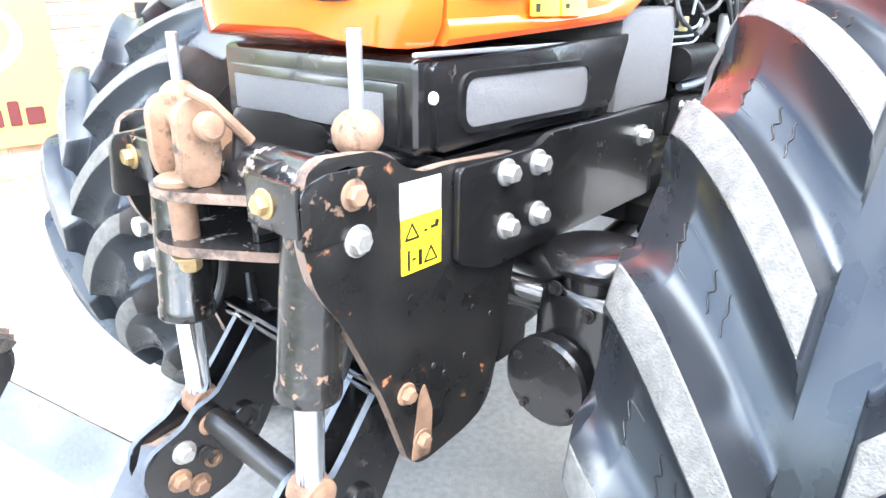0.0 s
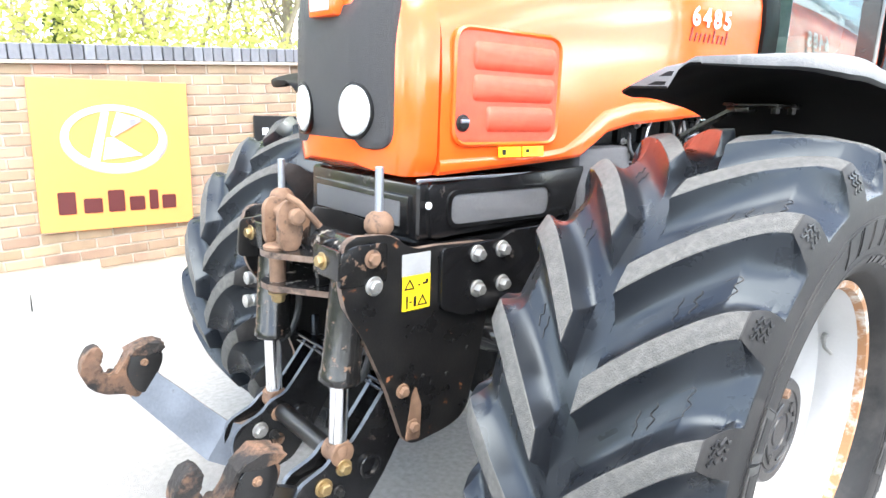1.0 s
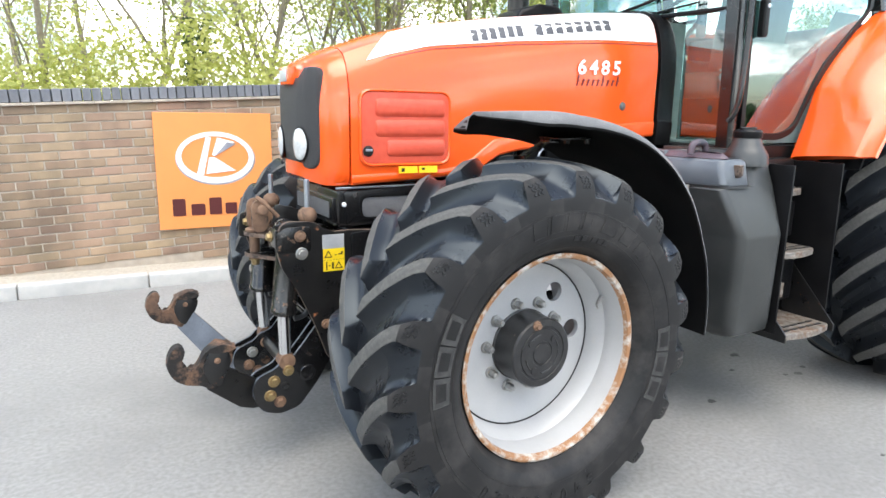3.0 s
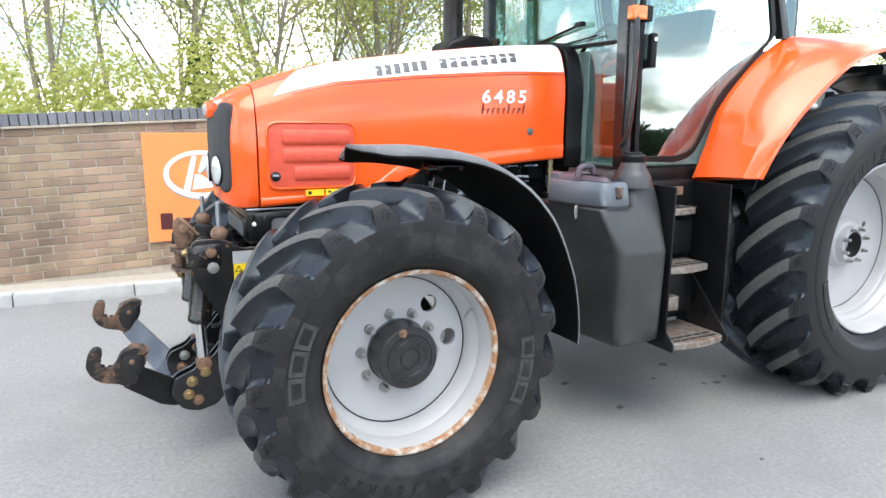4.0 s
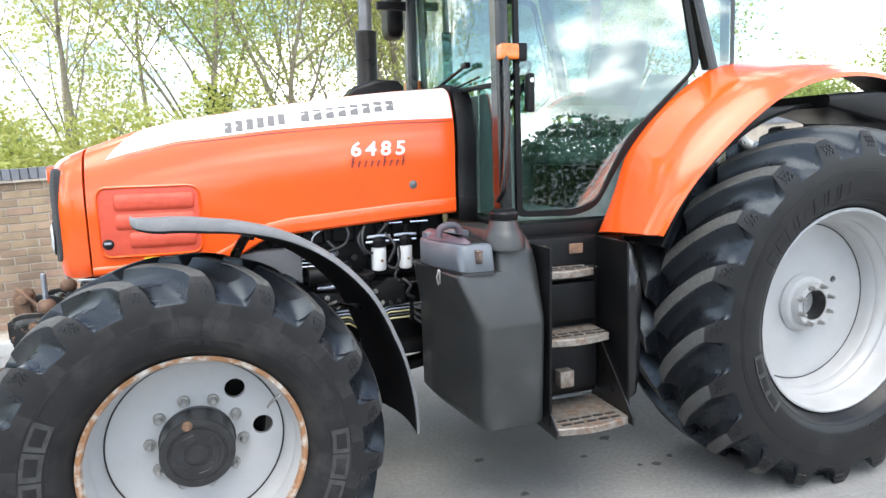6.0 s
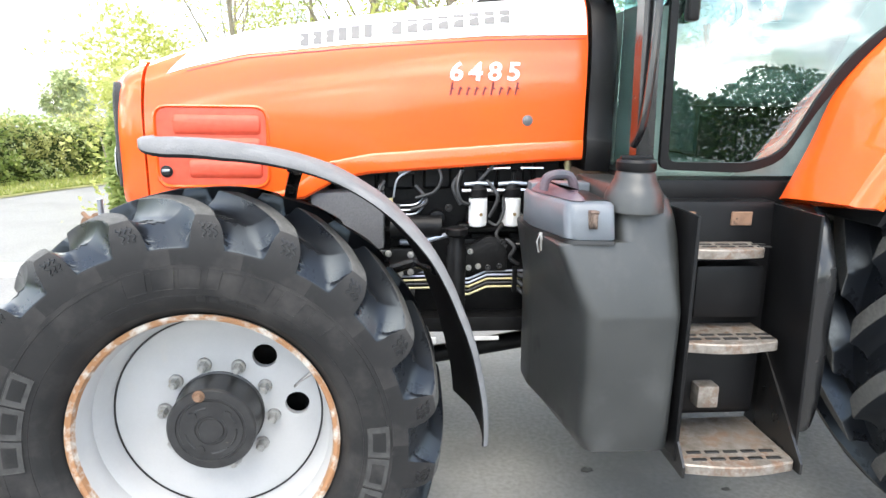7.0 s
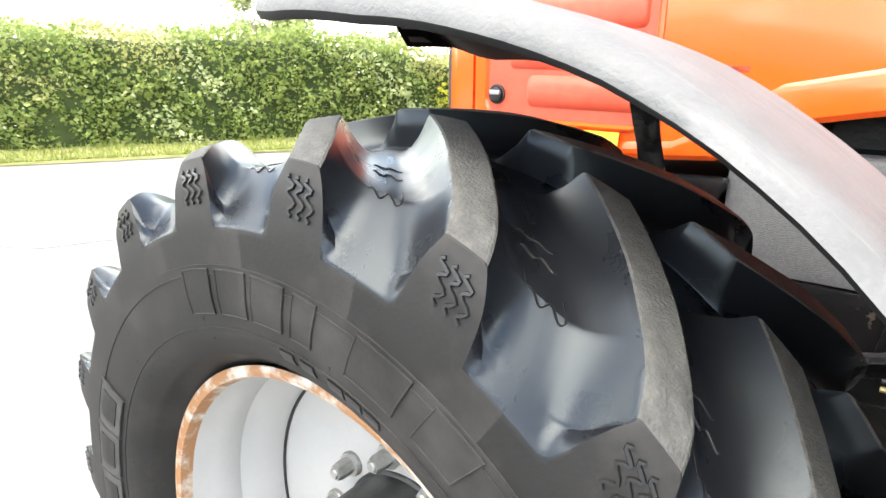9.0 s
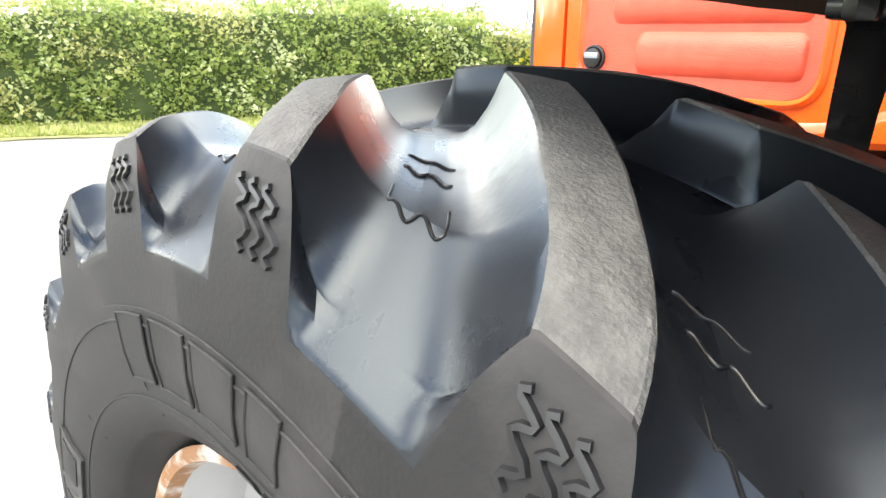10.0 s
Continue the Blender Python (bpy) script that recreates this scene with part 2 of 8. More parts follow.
M_PIPE = mk("yellow_zinc_pipe", (0.52, 0.46, 0.22), (0.45, 0.40, 0.24), 40.0, (0.3, 0.45), metal=0.6)
M_HOSE = mk("grey_hose", (0.035, 0.036, 0.038), (0.02, 0.02, 0.02), 30.0, (0.4, 0.5))
M_YELLOW = mk("yellow_sticker", (0.80, 0.56, 0.02), None, 20.0, (0.3, 0.4))
M_SILVER = mk("silver_sticker", (0.55, 0.56, 0.57), (0.48, 0.49, 0.5), 30.0, (0.3, 0.4), metal=0.4)
M_INK = mk("black_ink", (0.01, 0.01, 0.01), None, 20.0, (0.4, 0.5))
M_LAMP = mk("lamp_lens", (0.62, 0.63, 0.63), (0.48, 0.49, 0.50), 60.0, (0.08, 0.15), coat=0.8)
M_AMBER = mk("amber_lens", (0.80, 0.22, 0.03), (0.7, 0.16, 0.02), 60.0, (0.1, 0.2), coat=0.6)
M_SEAT = mk("grey_green_trim", (0.17, 0.24, 0.235), (0.24, 0.31, 0.30), 20.0, (0.6, 0.8), bump=0.1)
M_MAROON = mk("maroon_trim", (0.10, 0.02, 0.025), (0.13, 0.03, 0.03), 20.0, (0.5, 0.7))
M_STACK = mk("grey_exhaust_steel", (0.13, 0.135, 0.14), (0.20, 0.20, 0.205), 15.0, (0.35, 0.5), metal=0.6, stain=(0.12, 0.09, 0.07), stain_scale=10, stain_at=(0.55, 0.7))
M_ASPHALT = mk("worn_asphalt", (0.205, 0.202, 0.194), (0.300, 0.296, 0.285), 46.0, (0.75, 0.92), bump=0.5, bump_scale=230,
               stain=(0.200, 0.197, 0.190), stain_scale=0.9, stain_at=(0.46, 0.74))
M_TAR = mk("dark_tar", (0.085, 0.084, 0.082), (0.13, 0.128, 0.125), 30.0, (0.6, 0.85), bump=0.4, bump_scale=150)
M_OIL = mk("oil_spot", (0.05, 0.049, 0.048), (0.09, 0.088, 0.085), 25.0, (0.4, 0.7))
M_KERB = mk("concrete_kerb", (0.40, 0.40, 0.385), (0.50, 0.495, 0.47), 9.0, (0.8, 0.95), bump=0.4, bump_scale=160, per_object=0.06)
M_GRAVEL = mk("sandy_gravel", (0.38, 0.34, 0.275), (0.50, 0.455, 0.38), 30.0, (0.85, 0.98), bump=0.8, bump_scale=120)
M_MORTAR = mk("mortar", (0.47, 0.41, 0.34), (0.37, 0.32, 0.26), 12.0, (0.85, 0.95), bump=0.4, bump_scale=200)
M_BRICK = mk("red_brown_brick", (0.37, 0.258, 0.172), (0.305, 0.215, 0.146), 5.0, (0.8, 0.95), bump=0.5, bump_scale=150,
             stain=(0.12, 0.095, 0.078), stain_scale=5.0, stain_at=(0.52, 0.74), per_object=0.20, hue=0.013)
brick_nt = M_BRICK.node_tree
b_geo, b_map, b_noise, b_range, b_mix = (brick_nt.nodes.new(t) for t in ("ShaderNodeNewGeometry", "ShaderNodeMapping", "ShaderNodeTexNoise", "ShaderNodeMapRange", "ShaderNodeMix"))
b_map.inputs["Scale"].default_value = (2.6, 1.0, 1.1)
b_noise.inputs["Scale"].default_value, b_noise.inputs["Detail"].default_value = 1.0, 6.0
b_range.inputs["From Min"].default_value, b_range.inputs["From Max"].default_value = 0.47, 0.68
b_range.inputs["To Max"].default_value = 0.75
b_mix.data_type = "RGBA"
b_mix.blend_type = "MULTIPLY"
b_mix.inputs["B"].default_value = (0.42, 0.44, 0.46, 1.0)
b_bsdf = brick_nt.nodes["Principled BSDF"]
b_from = b_bsdf.inputs["Base Color"].links[0].from_socket
for a_, b_ in ((b_geo.outputs["Position"], b_map.inputs["Vector"]), (b_map.outputs[0], b_noise.inputs["Vector"]), (b_noise.outputs["Fac"], b_range.inputs["Value"]), (b_range.outputs[0], b_mix.inputs["Factor"]), (b_from, b_mix.inputs["A"]), (b_mix.outputs["Result"], b_bsdf.inputs["Base Color"])):
    brick_nt.links.new(a_, b_)
M_COPING = mk("blue_grey_coping_brick", (0.13, 0.137, 0.155), (0.19, 0.197, 0.215), 14.0, (0.6, 0.8), bump=0.4, bump_scale=160, per_object=0.22)
M_SIGN = mk("orange_sign_board", (0.80, 0.29, 0.085), (0.77, 0.27, 0.078), 4.0, (0.35, 0.5))
M_SIGN_RED = mk("dark_red_lettering", (0.085, 0.016, 0.016), None, 10.0, (0.4, 0.5))
M_SIGN_WHITE = mk("white_sign_print", (0.80, 0.80, 0.82), (0.72, 0.72, 0.75), 4.0, (0.35, 0.45))
M_SIGN_GREY = mk("grey_sign_print", (0.20, 0.20, 0.23), (0.42, 0.42, 0.46), 6.0, (0.35, 0.45))
M_BARK = mk("grey_brown_bark", (0.24, 0.20, 0.15), (0.34, 0.30, 0.24), 14.0, (0.85, 0.95), bump=0.8, bump_scale=60)
M_TRUCK = mk("dark_truck_paint", (0.009, 0.010, 0.011), (0.018, 0.019, 0.020), 3.0, (0.3, 0.5))
M_CABWHITE = mk("white_truck_cab", (0.75, 0.76, 0.77), (0.68, 0.69, 0.7), 3.0, (0.2, 0.35), coat=0.4)


def mk_leaf(name, c1, c2, rough=0.5, glow=0.35):
    m = bpy.data.materials.new(name)
    m.use_nodes = True
    N, L = m.node_tree.nodes, m.node_tree.links
    b = N["Principled BSDF"]
    b.inputs["Roughness"].default_value = rough
    geo = N.new("ShaderNodeNewGeometry")
    ramp = N.new("ShaderNodeMix")
    ramp.data_type = "RGBA"
    ramp.inputs["A"].default_value, ramp.inputs["B"].default_value = rgba(c1), rgba(c2)
    L.new(geo.outputs["Random Per Island"], ramp.inputs["Factor"])
    L.new(ramp.outputs["Result"], b.inputs["Base Color"])
    tr = N.new("ShaderNodeBsdfTranslucent")
    L.new(ramp.outputs["Result"], tr.inputs["Color"])
    mx = N.new("ShaderNodeMixShader")
    mx.inputs[0].default_value = glow
    L.new(b.outputs[0], mx.inputs[1])
    L.new(tr.outputs[0], mx.inputs[2])
    L.new(mx.outputs[0], N["Material Output"].inputs["Surface"])
    return m


M_LEAF = mk_leaf("spring_leaf", (0.30, 0.39, 0.10), (0.54, 0.59, 0.23), glow=0.65)
M_LEAF_Y = mk_leaf("yellow_green_leaf", (0.42, 0.46, 0.12), (0.66, 0.65, 0.26), glow=0.65)
M_IVY = mk_leaf("dark_ivy_leaf", (0.035, 0.075, 0.02), (0.08, 0.13, 0.035), glow=0.2)
M_HEDGE = mk_leaf("hedge_leaf", (0.17, 0.255, 0.06), (0.42, 0.47, 0.165), glow=0.45)
M_HEDGE_OLIVE = mk_leaf("olive_brown_hedge_growth", (0.30, 0.30, 0.10), (0.58, 0.58, 0.26), glow=0.4)
M_HEDGE_PALE = mk_leaf("pale_hedge_leaf", (0.42, 0.48, 0.22), (0.70, 0.74, 0.46), glow=0.4)
M_HEDGE_YELLOW = mk_leaf("yellow_hedge_leaf", (0.55, 0.52, 0.05), (0.72, 0.68, 0.12), glow=0.5)
M_GRASS = mk_leaf("grass_blade", (0.19, 0.25, 0.055), (0.38, 0.40, 0.11), glow=0.3)
M_BLOSSOM = mk_leaf("white_blossom", (0.62, 0.62, 0.54), (0.72, 0.72, 0.66), glow=0.2)
M_FAR = mk_leaf("far_foliage", (0.26, 0.32, 0.14), (0.42, 0.46, 0.22), glow=0.2)
# dark green that stands in for the shade between the hedge leaves
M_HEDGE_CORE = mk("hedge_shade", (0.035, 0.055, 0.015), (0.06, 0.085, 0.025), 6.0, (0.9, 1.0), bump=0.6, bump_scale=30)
M_TURF = mk("verge_turf", (0.22, 0.235, 0.08), (0.34, 0.325, 0.15), 3.0, (0.9, 1.0), bump=0.6, bump_scale=50,
            stain=(0.26, 0.22, 0.13), stain_scale=2.0, stain_at=(0.56, 0.7))


def mk_glass(name, tint):
    m = bpy.data.materials.new(name)
    m.use_nodes = True
    b = m.node_tree.nodes["Principled BSDF"]
    b.inputs["Base Color"].default_value = rgba(tint)
    b.inputs["Roughness"].default_value = 0.0
    b.inputs["IOR"].default_value = 2.2
    b.inputs["Transmission Weight"].default_value = 1.0
    return m


M_GLASS = mk_glass("tinted_cab_glass", (0.38, 0.57, 0.55))


# ---- mesh tools ----
def to_mesh(name, bm, mats, angle=32.0):
    me = bpy.data.meshes.new(name)
    bmesh.ops.recalc_face_normals(bm, faces=bm.faces)
    bm.to_mesh(me)
    bm.free()
    for m in mats if isinstance(mats, (list, tuple)) else [mats]:
        me.materials.append(m)
    for p in me.polygons:
        p.use_smooth = True
    me.set_sharp_from_angle(angle=radians(angle))
    return me


def part(name, bm, material, parent, label="", angle=32.0):
    ob = new(name, to_mesh(name, bm, material, angle))
    ob.parent = parent
    return tagged(ob, label)


def thing(name, label, category, at=(0, 0, 0), group=""):
    ob = new(name)
    ob.location = at
    return tagged(ob, label, category, group)


def single(name, bm, mats, label, category, kind="", group="", angle=32.0, at=(0, 0, 0)):
    ob = new(name, to_mesh(name, bm, mats, angle))
    ob.location = at
    return tagged(ob, label, category, group, kind)


def add_faces(bm, verts, faces, mat=0):
    vs = [bm.verts.new(v) for v in verts]
    for f in faces:
        try:
            bm.faces.new([vs[i] for i in f]).material_index = mat
        except ValueError:
            pass
    return vs


def box(bm, x0, x1, y0, y1, z0, z1, bev=0.004, seg=2, mat=0):
    vs = add_faces(bm, [(x, y, z) for x in (x0, x1) for y in (y0, y1) for z in (z0, z1)],
                   [(0, 1, 3, 2), (4, 6, 7, 5), (0, 4, 5, 1), (2, 3, 7, 6), (0, 2, 6, 4), (1, 5, 7, 3)], mat)
    if bev:
        es = {e for v in vs for e in v.link_edges}
        r = bmesh.ops.bevel(bm, geom=list(es), offset=bev, segments=seg, profile=0.6, affect="EDGES")
        for f in r["faces"]:
            f.material_index = mat
    return bm


def B(*a, **k):
    return box(bmesh.new(), *a, **k)


def frame_of(d):
    d = Vector(d).normalized()
    u = d.cross(Vector((0, 0, 1)) if abs(d.z) < 0.9 else Vector((1, 0, 0))).normalized()
    return u, d.cross(u).normalized()


def lathe(bm, p0, axis, prof, seg=32, mats=None, cap=True, phase=0.0):
    """prof: rows of (distance along the axis, radius); mats: material per band."""
    p0, axis = Vector(p0), Vector(axis).normalized()
    u, v = frame_of(axis)
    rings = []
    for a, r in prof:
        rings.append([bm.verts.new(p0 + axis * a + (u * math.cos(phase + 2 * math.pi * i / seg) + v * math.sin(phase + 2 * math.pi * i / seg)) * max(r, 1e-4)) for i in range(seg)])
    for k in range(len(rings) - 1):
        for i in range(seg):
            f = bm.faces.new((rings[k][i], rings[k][(i + 1) % seg], rings[k + 1][(i + 1) % seg], rings[k + 1][i]))
            f.material_index = mats[k] if mats else 0
    if cap:
        for ring, k in ((rings[0], 0), (rings[-1], -1)):
            f = bm.faces.new(ring)
            f.material_index = mats[k] if mats else 0
    return bm


def rod(bm, p0, p1, r, seg=16, bev=0.003, r1=None):
    d = Vector(p1) - Vector(p0)
    n = d.length
    r1 = r if r1 is None else r1
    bev = min(bev, r * 0.4, n * 0.3)
    return lathe(bm, p0, d, [(0, r - bev), (bev, r), (n - bev, r1), (n, r1 - bev)], seg)


def bolt(bm, p, axis, r=0.018, h=0.014, washer=True):
    axis = Vector(axis).normalized()
    if washer:
        lathe(bm, p, axis, [(0, r * 1.45), (h * 0.22, r * 1.45), (h * 0.3, r * 1.35)], 16)
    lathe(bm, Vector(p) + axis * h * 0.25, axis, [(0, r), (h * 0.75, r), (h, r * 0.82)], 6)
    return bm


def tube(bm, pts, r, seg=8, cap=True):
    pts = [Vector(p) for p in pts]
    rings = []
    u = None
    for i, p in enumerate(pts):
        d = (pts[min(i + 1, len(pts) - 1)] - pts[max(i - 1, 0)]).normalized()
        if u is None:
            u, v = frame_of(d)
        else:
            u = (u - d * u.dot(d)).normalized()
            v = d.cross(u)
        rr = r[i] if isinstance(r, (list, tuple)) else r
        rings.append([bm.verts.new(p + (u * math.cos(2 * math.pi * k / seg) + v * math.sin(2 * math.pi * k / seg)) * rr) for k in range(seg)])
    for a, b in zip(rings, rings[1:]):
        for k in range(seg):
            bm.faces.new((a[k], a[(k + 1) % seg], b[(k + 1) % seg], b[k]))
    if cap:
        bm.faces.new(rings[0])
        bm.faces.new(rings[-1])
    return bm


def curve_pts(ctrl, n=8):
    """A smooth line through the control points."""
    c = [Vector(p) for p in ctrl]
    out = []
    for i in range(len(c) - 1):
        p0, p1, p2, p3 = c[max(i - 1, 0)], c[i], c[i + 1], c[min(i + 2, len(c) - 1)]
        for k in range(n):
            t = k / n
            out.append(0.5 * ((2 * p1) + (p2 - p0) * t + (2 * p0 - 5 * p1 + 4 * p2 - p3) * t * t + (3 * p1 - p0 - 3 * p2 + p3) * t ** 3))
    out.append(c[-1])
    return out


def prism(bm, poly, y0, y1, bev=0.003, mat=0, edge_mat=None, seg=2):
    """A plate: a polygon of (x, z) between y0 and y1."""
    n = len(poly)
    a = [bm.verts.new((x, y0, z)) for x, z in poly]
    b = [bm.verts.new((x, y1, z)) for x, z in poly]
    caps = [bm.faces.new(a), bm.faces.new(b[::-1])]
    for f in caps:
        f.material_index = mat
    sides = []
    for i in range(n):
        f = bm.faces.new((a[i], b[i], b[(i + 1) % n], a[(i + 1) % n]))
        f.material_index = mat if edge_mat is None else edge_mat
        sides.append(f)
    if bev:
        es = [e for f in caps for e in f.edges]
        r = bmesh.ops.bevel(bm, geom=es, offset=bev, segments=seg, profile=0.6, affect="EDGES")
        for f in r["faces"]:
            f.material_index = mat if edge_mat is None else edge_mat
    return bm


def round_poly(poly, rad, n=4):
    """A polygon with its corners rounded; rad: one radius or one per corner."""
    out = []
    k = len(poly)
    for i in range(k):
        p, a, b = Vector(poly[i]), Vector(poly[i - 1]), Vector(poly[(i + 1) % k])
        r = rad[i] if isinstance(rad, (list, tuple)) else rad
        da, db = (a - p), (b - p)
        r = min(r, da.length * 0.45, db.length * 0.45)
        if r < 1e-4:
            out.append(tuple(p))
            continue
        s, e = p + da.normalized() * r, p + db.normalized() * r
        for j in range(n + 1):
            t = j / n
            out.append(tuple((1 - t) ** 2 * s + 2 * t * (1 - t) * p + t * t * e))
    return out


def rrect(x0, x1, z0, z1, r, n=4):
    return round_poly([(x0, z0), (x1, z0), (x1, z1), (x0, z1)], r, n)


def loft(bm, rings, closed=True, cap=True, mat=0, band_mat=None):
    R = [[bm.verts.new(p) for p in ring] for ring in rings]
    n = len(R[0])
    for a, b in zip(R, R[1:]):
        for i in range(n if closed else n - 1):
            f = bm.faces.new((a[i], a[(i + 1) % n], b[(i + 1) % n], b[i]))
            f.material_index = band_mat[i] if band_mat else mat
    if cap and closed:
        for ring in (R[0], R[-1]):
            f = bm.faces.new(ring)
            f.material_index = mat
    return bm


def lerp_table(tab, x):
    if x <= tab[0][0]:
        return tab[0][1]
    for (a, va), (b, vb) in zip(tab, tab[1:]):
        if x <= b:
            return va + (vb - va) * (x - a) / (b - a)
    return tab[-1][1]


def raw(name, verts, faces, mats, idx=None, smooth=False):
    me = bpy.data.meshes.new(name)
    me.from_pydata([tuple(v) for v in verts], [], [tuple(f) for f in faces])
    for m in mats if isinstance(mats, (list, tuple)) else [mats]:
        me.materials.append(m)
    if idx is not None:
        me.polygons.foreach_set("material_index", np.asarray(idx, dtype=np.int32))
    if smooth:
        me.polygons.foreach_set("use_smooth", np.ones(len(me.polygons), dtype=bool))
    me.update()
    return me


# ---- ground ----
bm = bmesh.new()
add_faces(bm, [(-160, -160, 0), (160, -160, 0), (160, 160, 0), (-160, 160, 0)], [(0, 1, 2, 3)])
single("ground", bm, M_ASPHALT, "worn grey asphalt yard", "ground", kind="structure")

# tar seams, oil spots and grit on the yard
rs = random.Random(17)


def seam(name, label, cat, pts, w):
    bm = bmesh.new()
    rows = []
    for i, q_ in enumerate(curve_pts([(x, y, 0) for x, y in pts], 14)):
        ww = w * rs.uniform(0.5, 1.25)
        dx, dy = rs.uniform(-0.008, 0.008), rs.uniform(-0.008, 0.008)
        rows.append([(q_.x - ww + dx, q_.y + dy, 0.0006), (q_.x - ww * 0.7 + dx, q_.y + dy, 0.003), (q_.x + ww * 0.7 + dx, q_.y + dy, 0.003), (q_.x + ww + dx, q_.y + dy, 0.0006)])
    single(name, loft(bm, rows, closed=False, cap=False), M_TAR, label, cat, kind="structure")


seam("tar_seam", "dark tar seam across the yard", "seam", [(4.02, -0.3), (4.07, -0.76), (4.15, -1.13), (4.3, -1.9), (4.35, -3.2)], 0.022)
seam("road_crack", "thin dark crack along the road", "crack", [(-5.4, -1.4), (-5.0, -0.35), (-4.6, -0.04), (-4.45, 0.35), (-4.3, 0.7), (-4.1, 1.5)], 0.012)
for x, y, r_ in ((2.21, -0.66, 0.030), (2.12, -0.64, 0.018), (2.13, -0.30, 0.035), (2.33, -0.61, 0.022), (1.44, -0.68, 0.030), (1.365, -0.28, 0.028), (1.65, -1.40, 0.012), (1.9, -0.45, 0.02)):
    bm = bmesh.new()
    blob = [(math.cos(a_) * r_ * rs.uniform(0.6, 1.3), math.sin(a_) * r_ * rs.uniform(0.4, 0.9)) for a_ in [2 * math.pi * i / 14 for i in range(14)]]
    loft(bm, [[(px, py, 0.0006) for px, py in blob], [(px * 0.85, py * 0.85, 0.003) for px, py in blob]])
    single("oil_spot", bm, M_OIL, "small dark oil spot on the asphalt", "stain", at=(x, y, 0))
n = 2600
gx, gy = np.random.default_rng(9).uniform(-4.5, 5.0, n), np.random.default_rng(10).uniform(-3.2, 3.0, n)
gr = np.random.default_rng(12).uniform(0.0015, 0.005, n)
gv = np.stack([np.stack([gx + gr * a_, gy + gr * b_, np.where(c_ > 0, gr, 0.0)], axis=1) for a_, b_, c_ in ((1, 0, 0), (-0.5, 0.87, 0), (-0.5, -0.87, 0), (0.1, 0.1, 1))], axis=1).reshape(-1, 3)
gf = np.concatenate([np.arange(n)[:, None] * 4 + np.array([[a_, b_, 3]]) for a_, b_ in ((0, 1), (1, 2), (2, 0))])
tagged(new("grit", raw("grit", gv, gf, M_ASPHALT)), "loose grey grit scattered on the asphalt", "grit", kind="stuff")

# ---- brick wall with coping, kerb and gravel strip ----
WX0, WX1, WY, WTOP = -1.96, 1.50, 3.52, 1.435
WALL_AT = Matrix.Translation((WX0, WY, 0)) @ Matrix.Rotation(-0.035, 4, "Z")      # the wall stands at a slight angle to the tractor
WALL_TILT = WALL_AT @ Matrix.Rotation(-0.052, 4, "Y") @ Matrix.Translation((-WX0, -WY, 0))   # and climbs with the ground
WALL_AT = WALL_AT @ Matrix.Translation((-WX0, -WY, 0))
wall = single("wall_north", B(WX0 + 0.004, 9.0, WY + 0.008, WY + 0.22, -0.6, WTOP, 0), M_MORTAR, "weathered red-brown brick boundary wall", "wall", kind="structure")
wall.matrix_basis = WALL_TILT
strip = single("gravel_strip", B(WX0 - 0.6, 9.0, 3.09, WY + 0.1, -0.05, 0.070, 0.01), M_GRAVEL, "sandy gravel strip between kerb and wall", "ground strip", kind="structure")
strip.matrix_basis = WALL_AT
kerb = thing("kerb", "pale concrete kerb along the yard edge", "kerb")
tagged(kerb, kind="structure")
kerb.matrix_basis = WALL_AT

# ---- sign boards ----
sign = thing("sign_board", "orange square sign board with white oval mark and dark lettering", "sign")
sign.matrix_basis = Matrix.Translation((-0.235, WY - 0.085, 0.385)) @ Matrix.Rotation(-0.035, 4, "Z") @ Matrix.Diagonal((1.035, 1, 1.03, 1))
bm = B(-0.486, 0.486, -0.012, 0.012, 0.0, 1.0, 0.003, 1)
part("board", bm, M_SIGN, sign)


def sign_shape(name, poly, mat, y0=-0.0165, y1=-0.0115):
    return part(name, prism(bmesh.new(), poly, y0, y1, 0), mat, sign)


def oval(cx, cz, a, b, tilt, n=56):
    return [(cx + a * math.cos(t) * math.cos(tilt) - b * math.sin(t) * math.sin(tilt), cz + a * math.cos(t) * math.sin(tilt) + b * math.sin(t) * math.cos(tilt)) for t in [2 * math.pi * i / n for i in range(n)]]


oo, oi = oval(0.0, 0.615, 0.325, 0.225, -0.02), oval(0.0, 0.622, 0.280, 0.178, -0.02)
bm = loft(bmesh.new(), [[(x, -0.0115, z) for x, z in oo], [(x, -0.0175, z) for x, z in oo], [(x, -0.0175, z) for x, z in oi], [(x, -0.0115, z) for x, z in oi]], cap=False)
part("oval_ring", bm, M_SIGN_WHITE, sign)
so, si = oval(0.004, 0.606, 0.333, 0.230, -0.02), oval(0.002, 0.612, 0.318, 0.214, -0.02)
bm = loft(bmesh.new(), [[(x, -0.0112, z) for x, z in so], [(x, -0.0145, z) for x, z in so], [(x, -0.0145, z) for x, z in si], [(x, -0.0112, z) for x, z in si]], cap=False)
part("oval_shadow", bm, M_SIGN_GREY, sign)
sign_shape("mark_bar", [(-0.165, 0.47), (-0.105, 0.465), (-0.03, 0.79), (-0.075, 0.79)], M_SIGN_WHITE)
sign_shape("mark_wedge", [(-0.085, 0.475), (0.165, 0.50), (-0.01, 0.62), (-0.055, 0.62)], M_SIGN_WHITE, -0.0185)
sign_shape("mark_arm", [(-0.012, 0.63), (0.165, 0.75), (0.02, 0.79), (-0.03, 0.64)], M_SIGN_WHITE, -0.018)
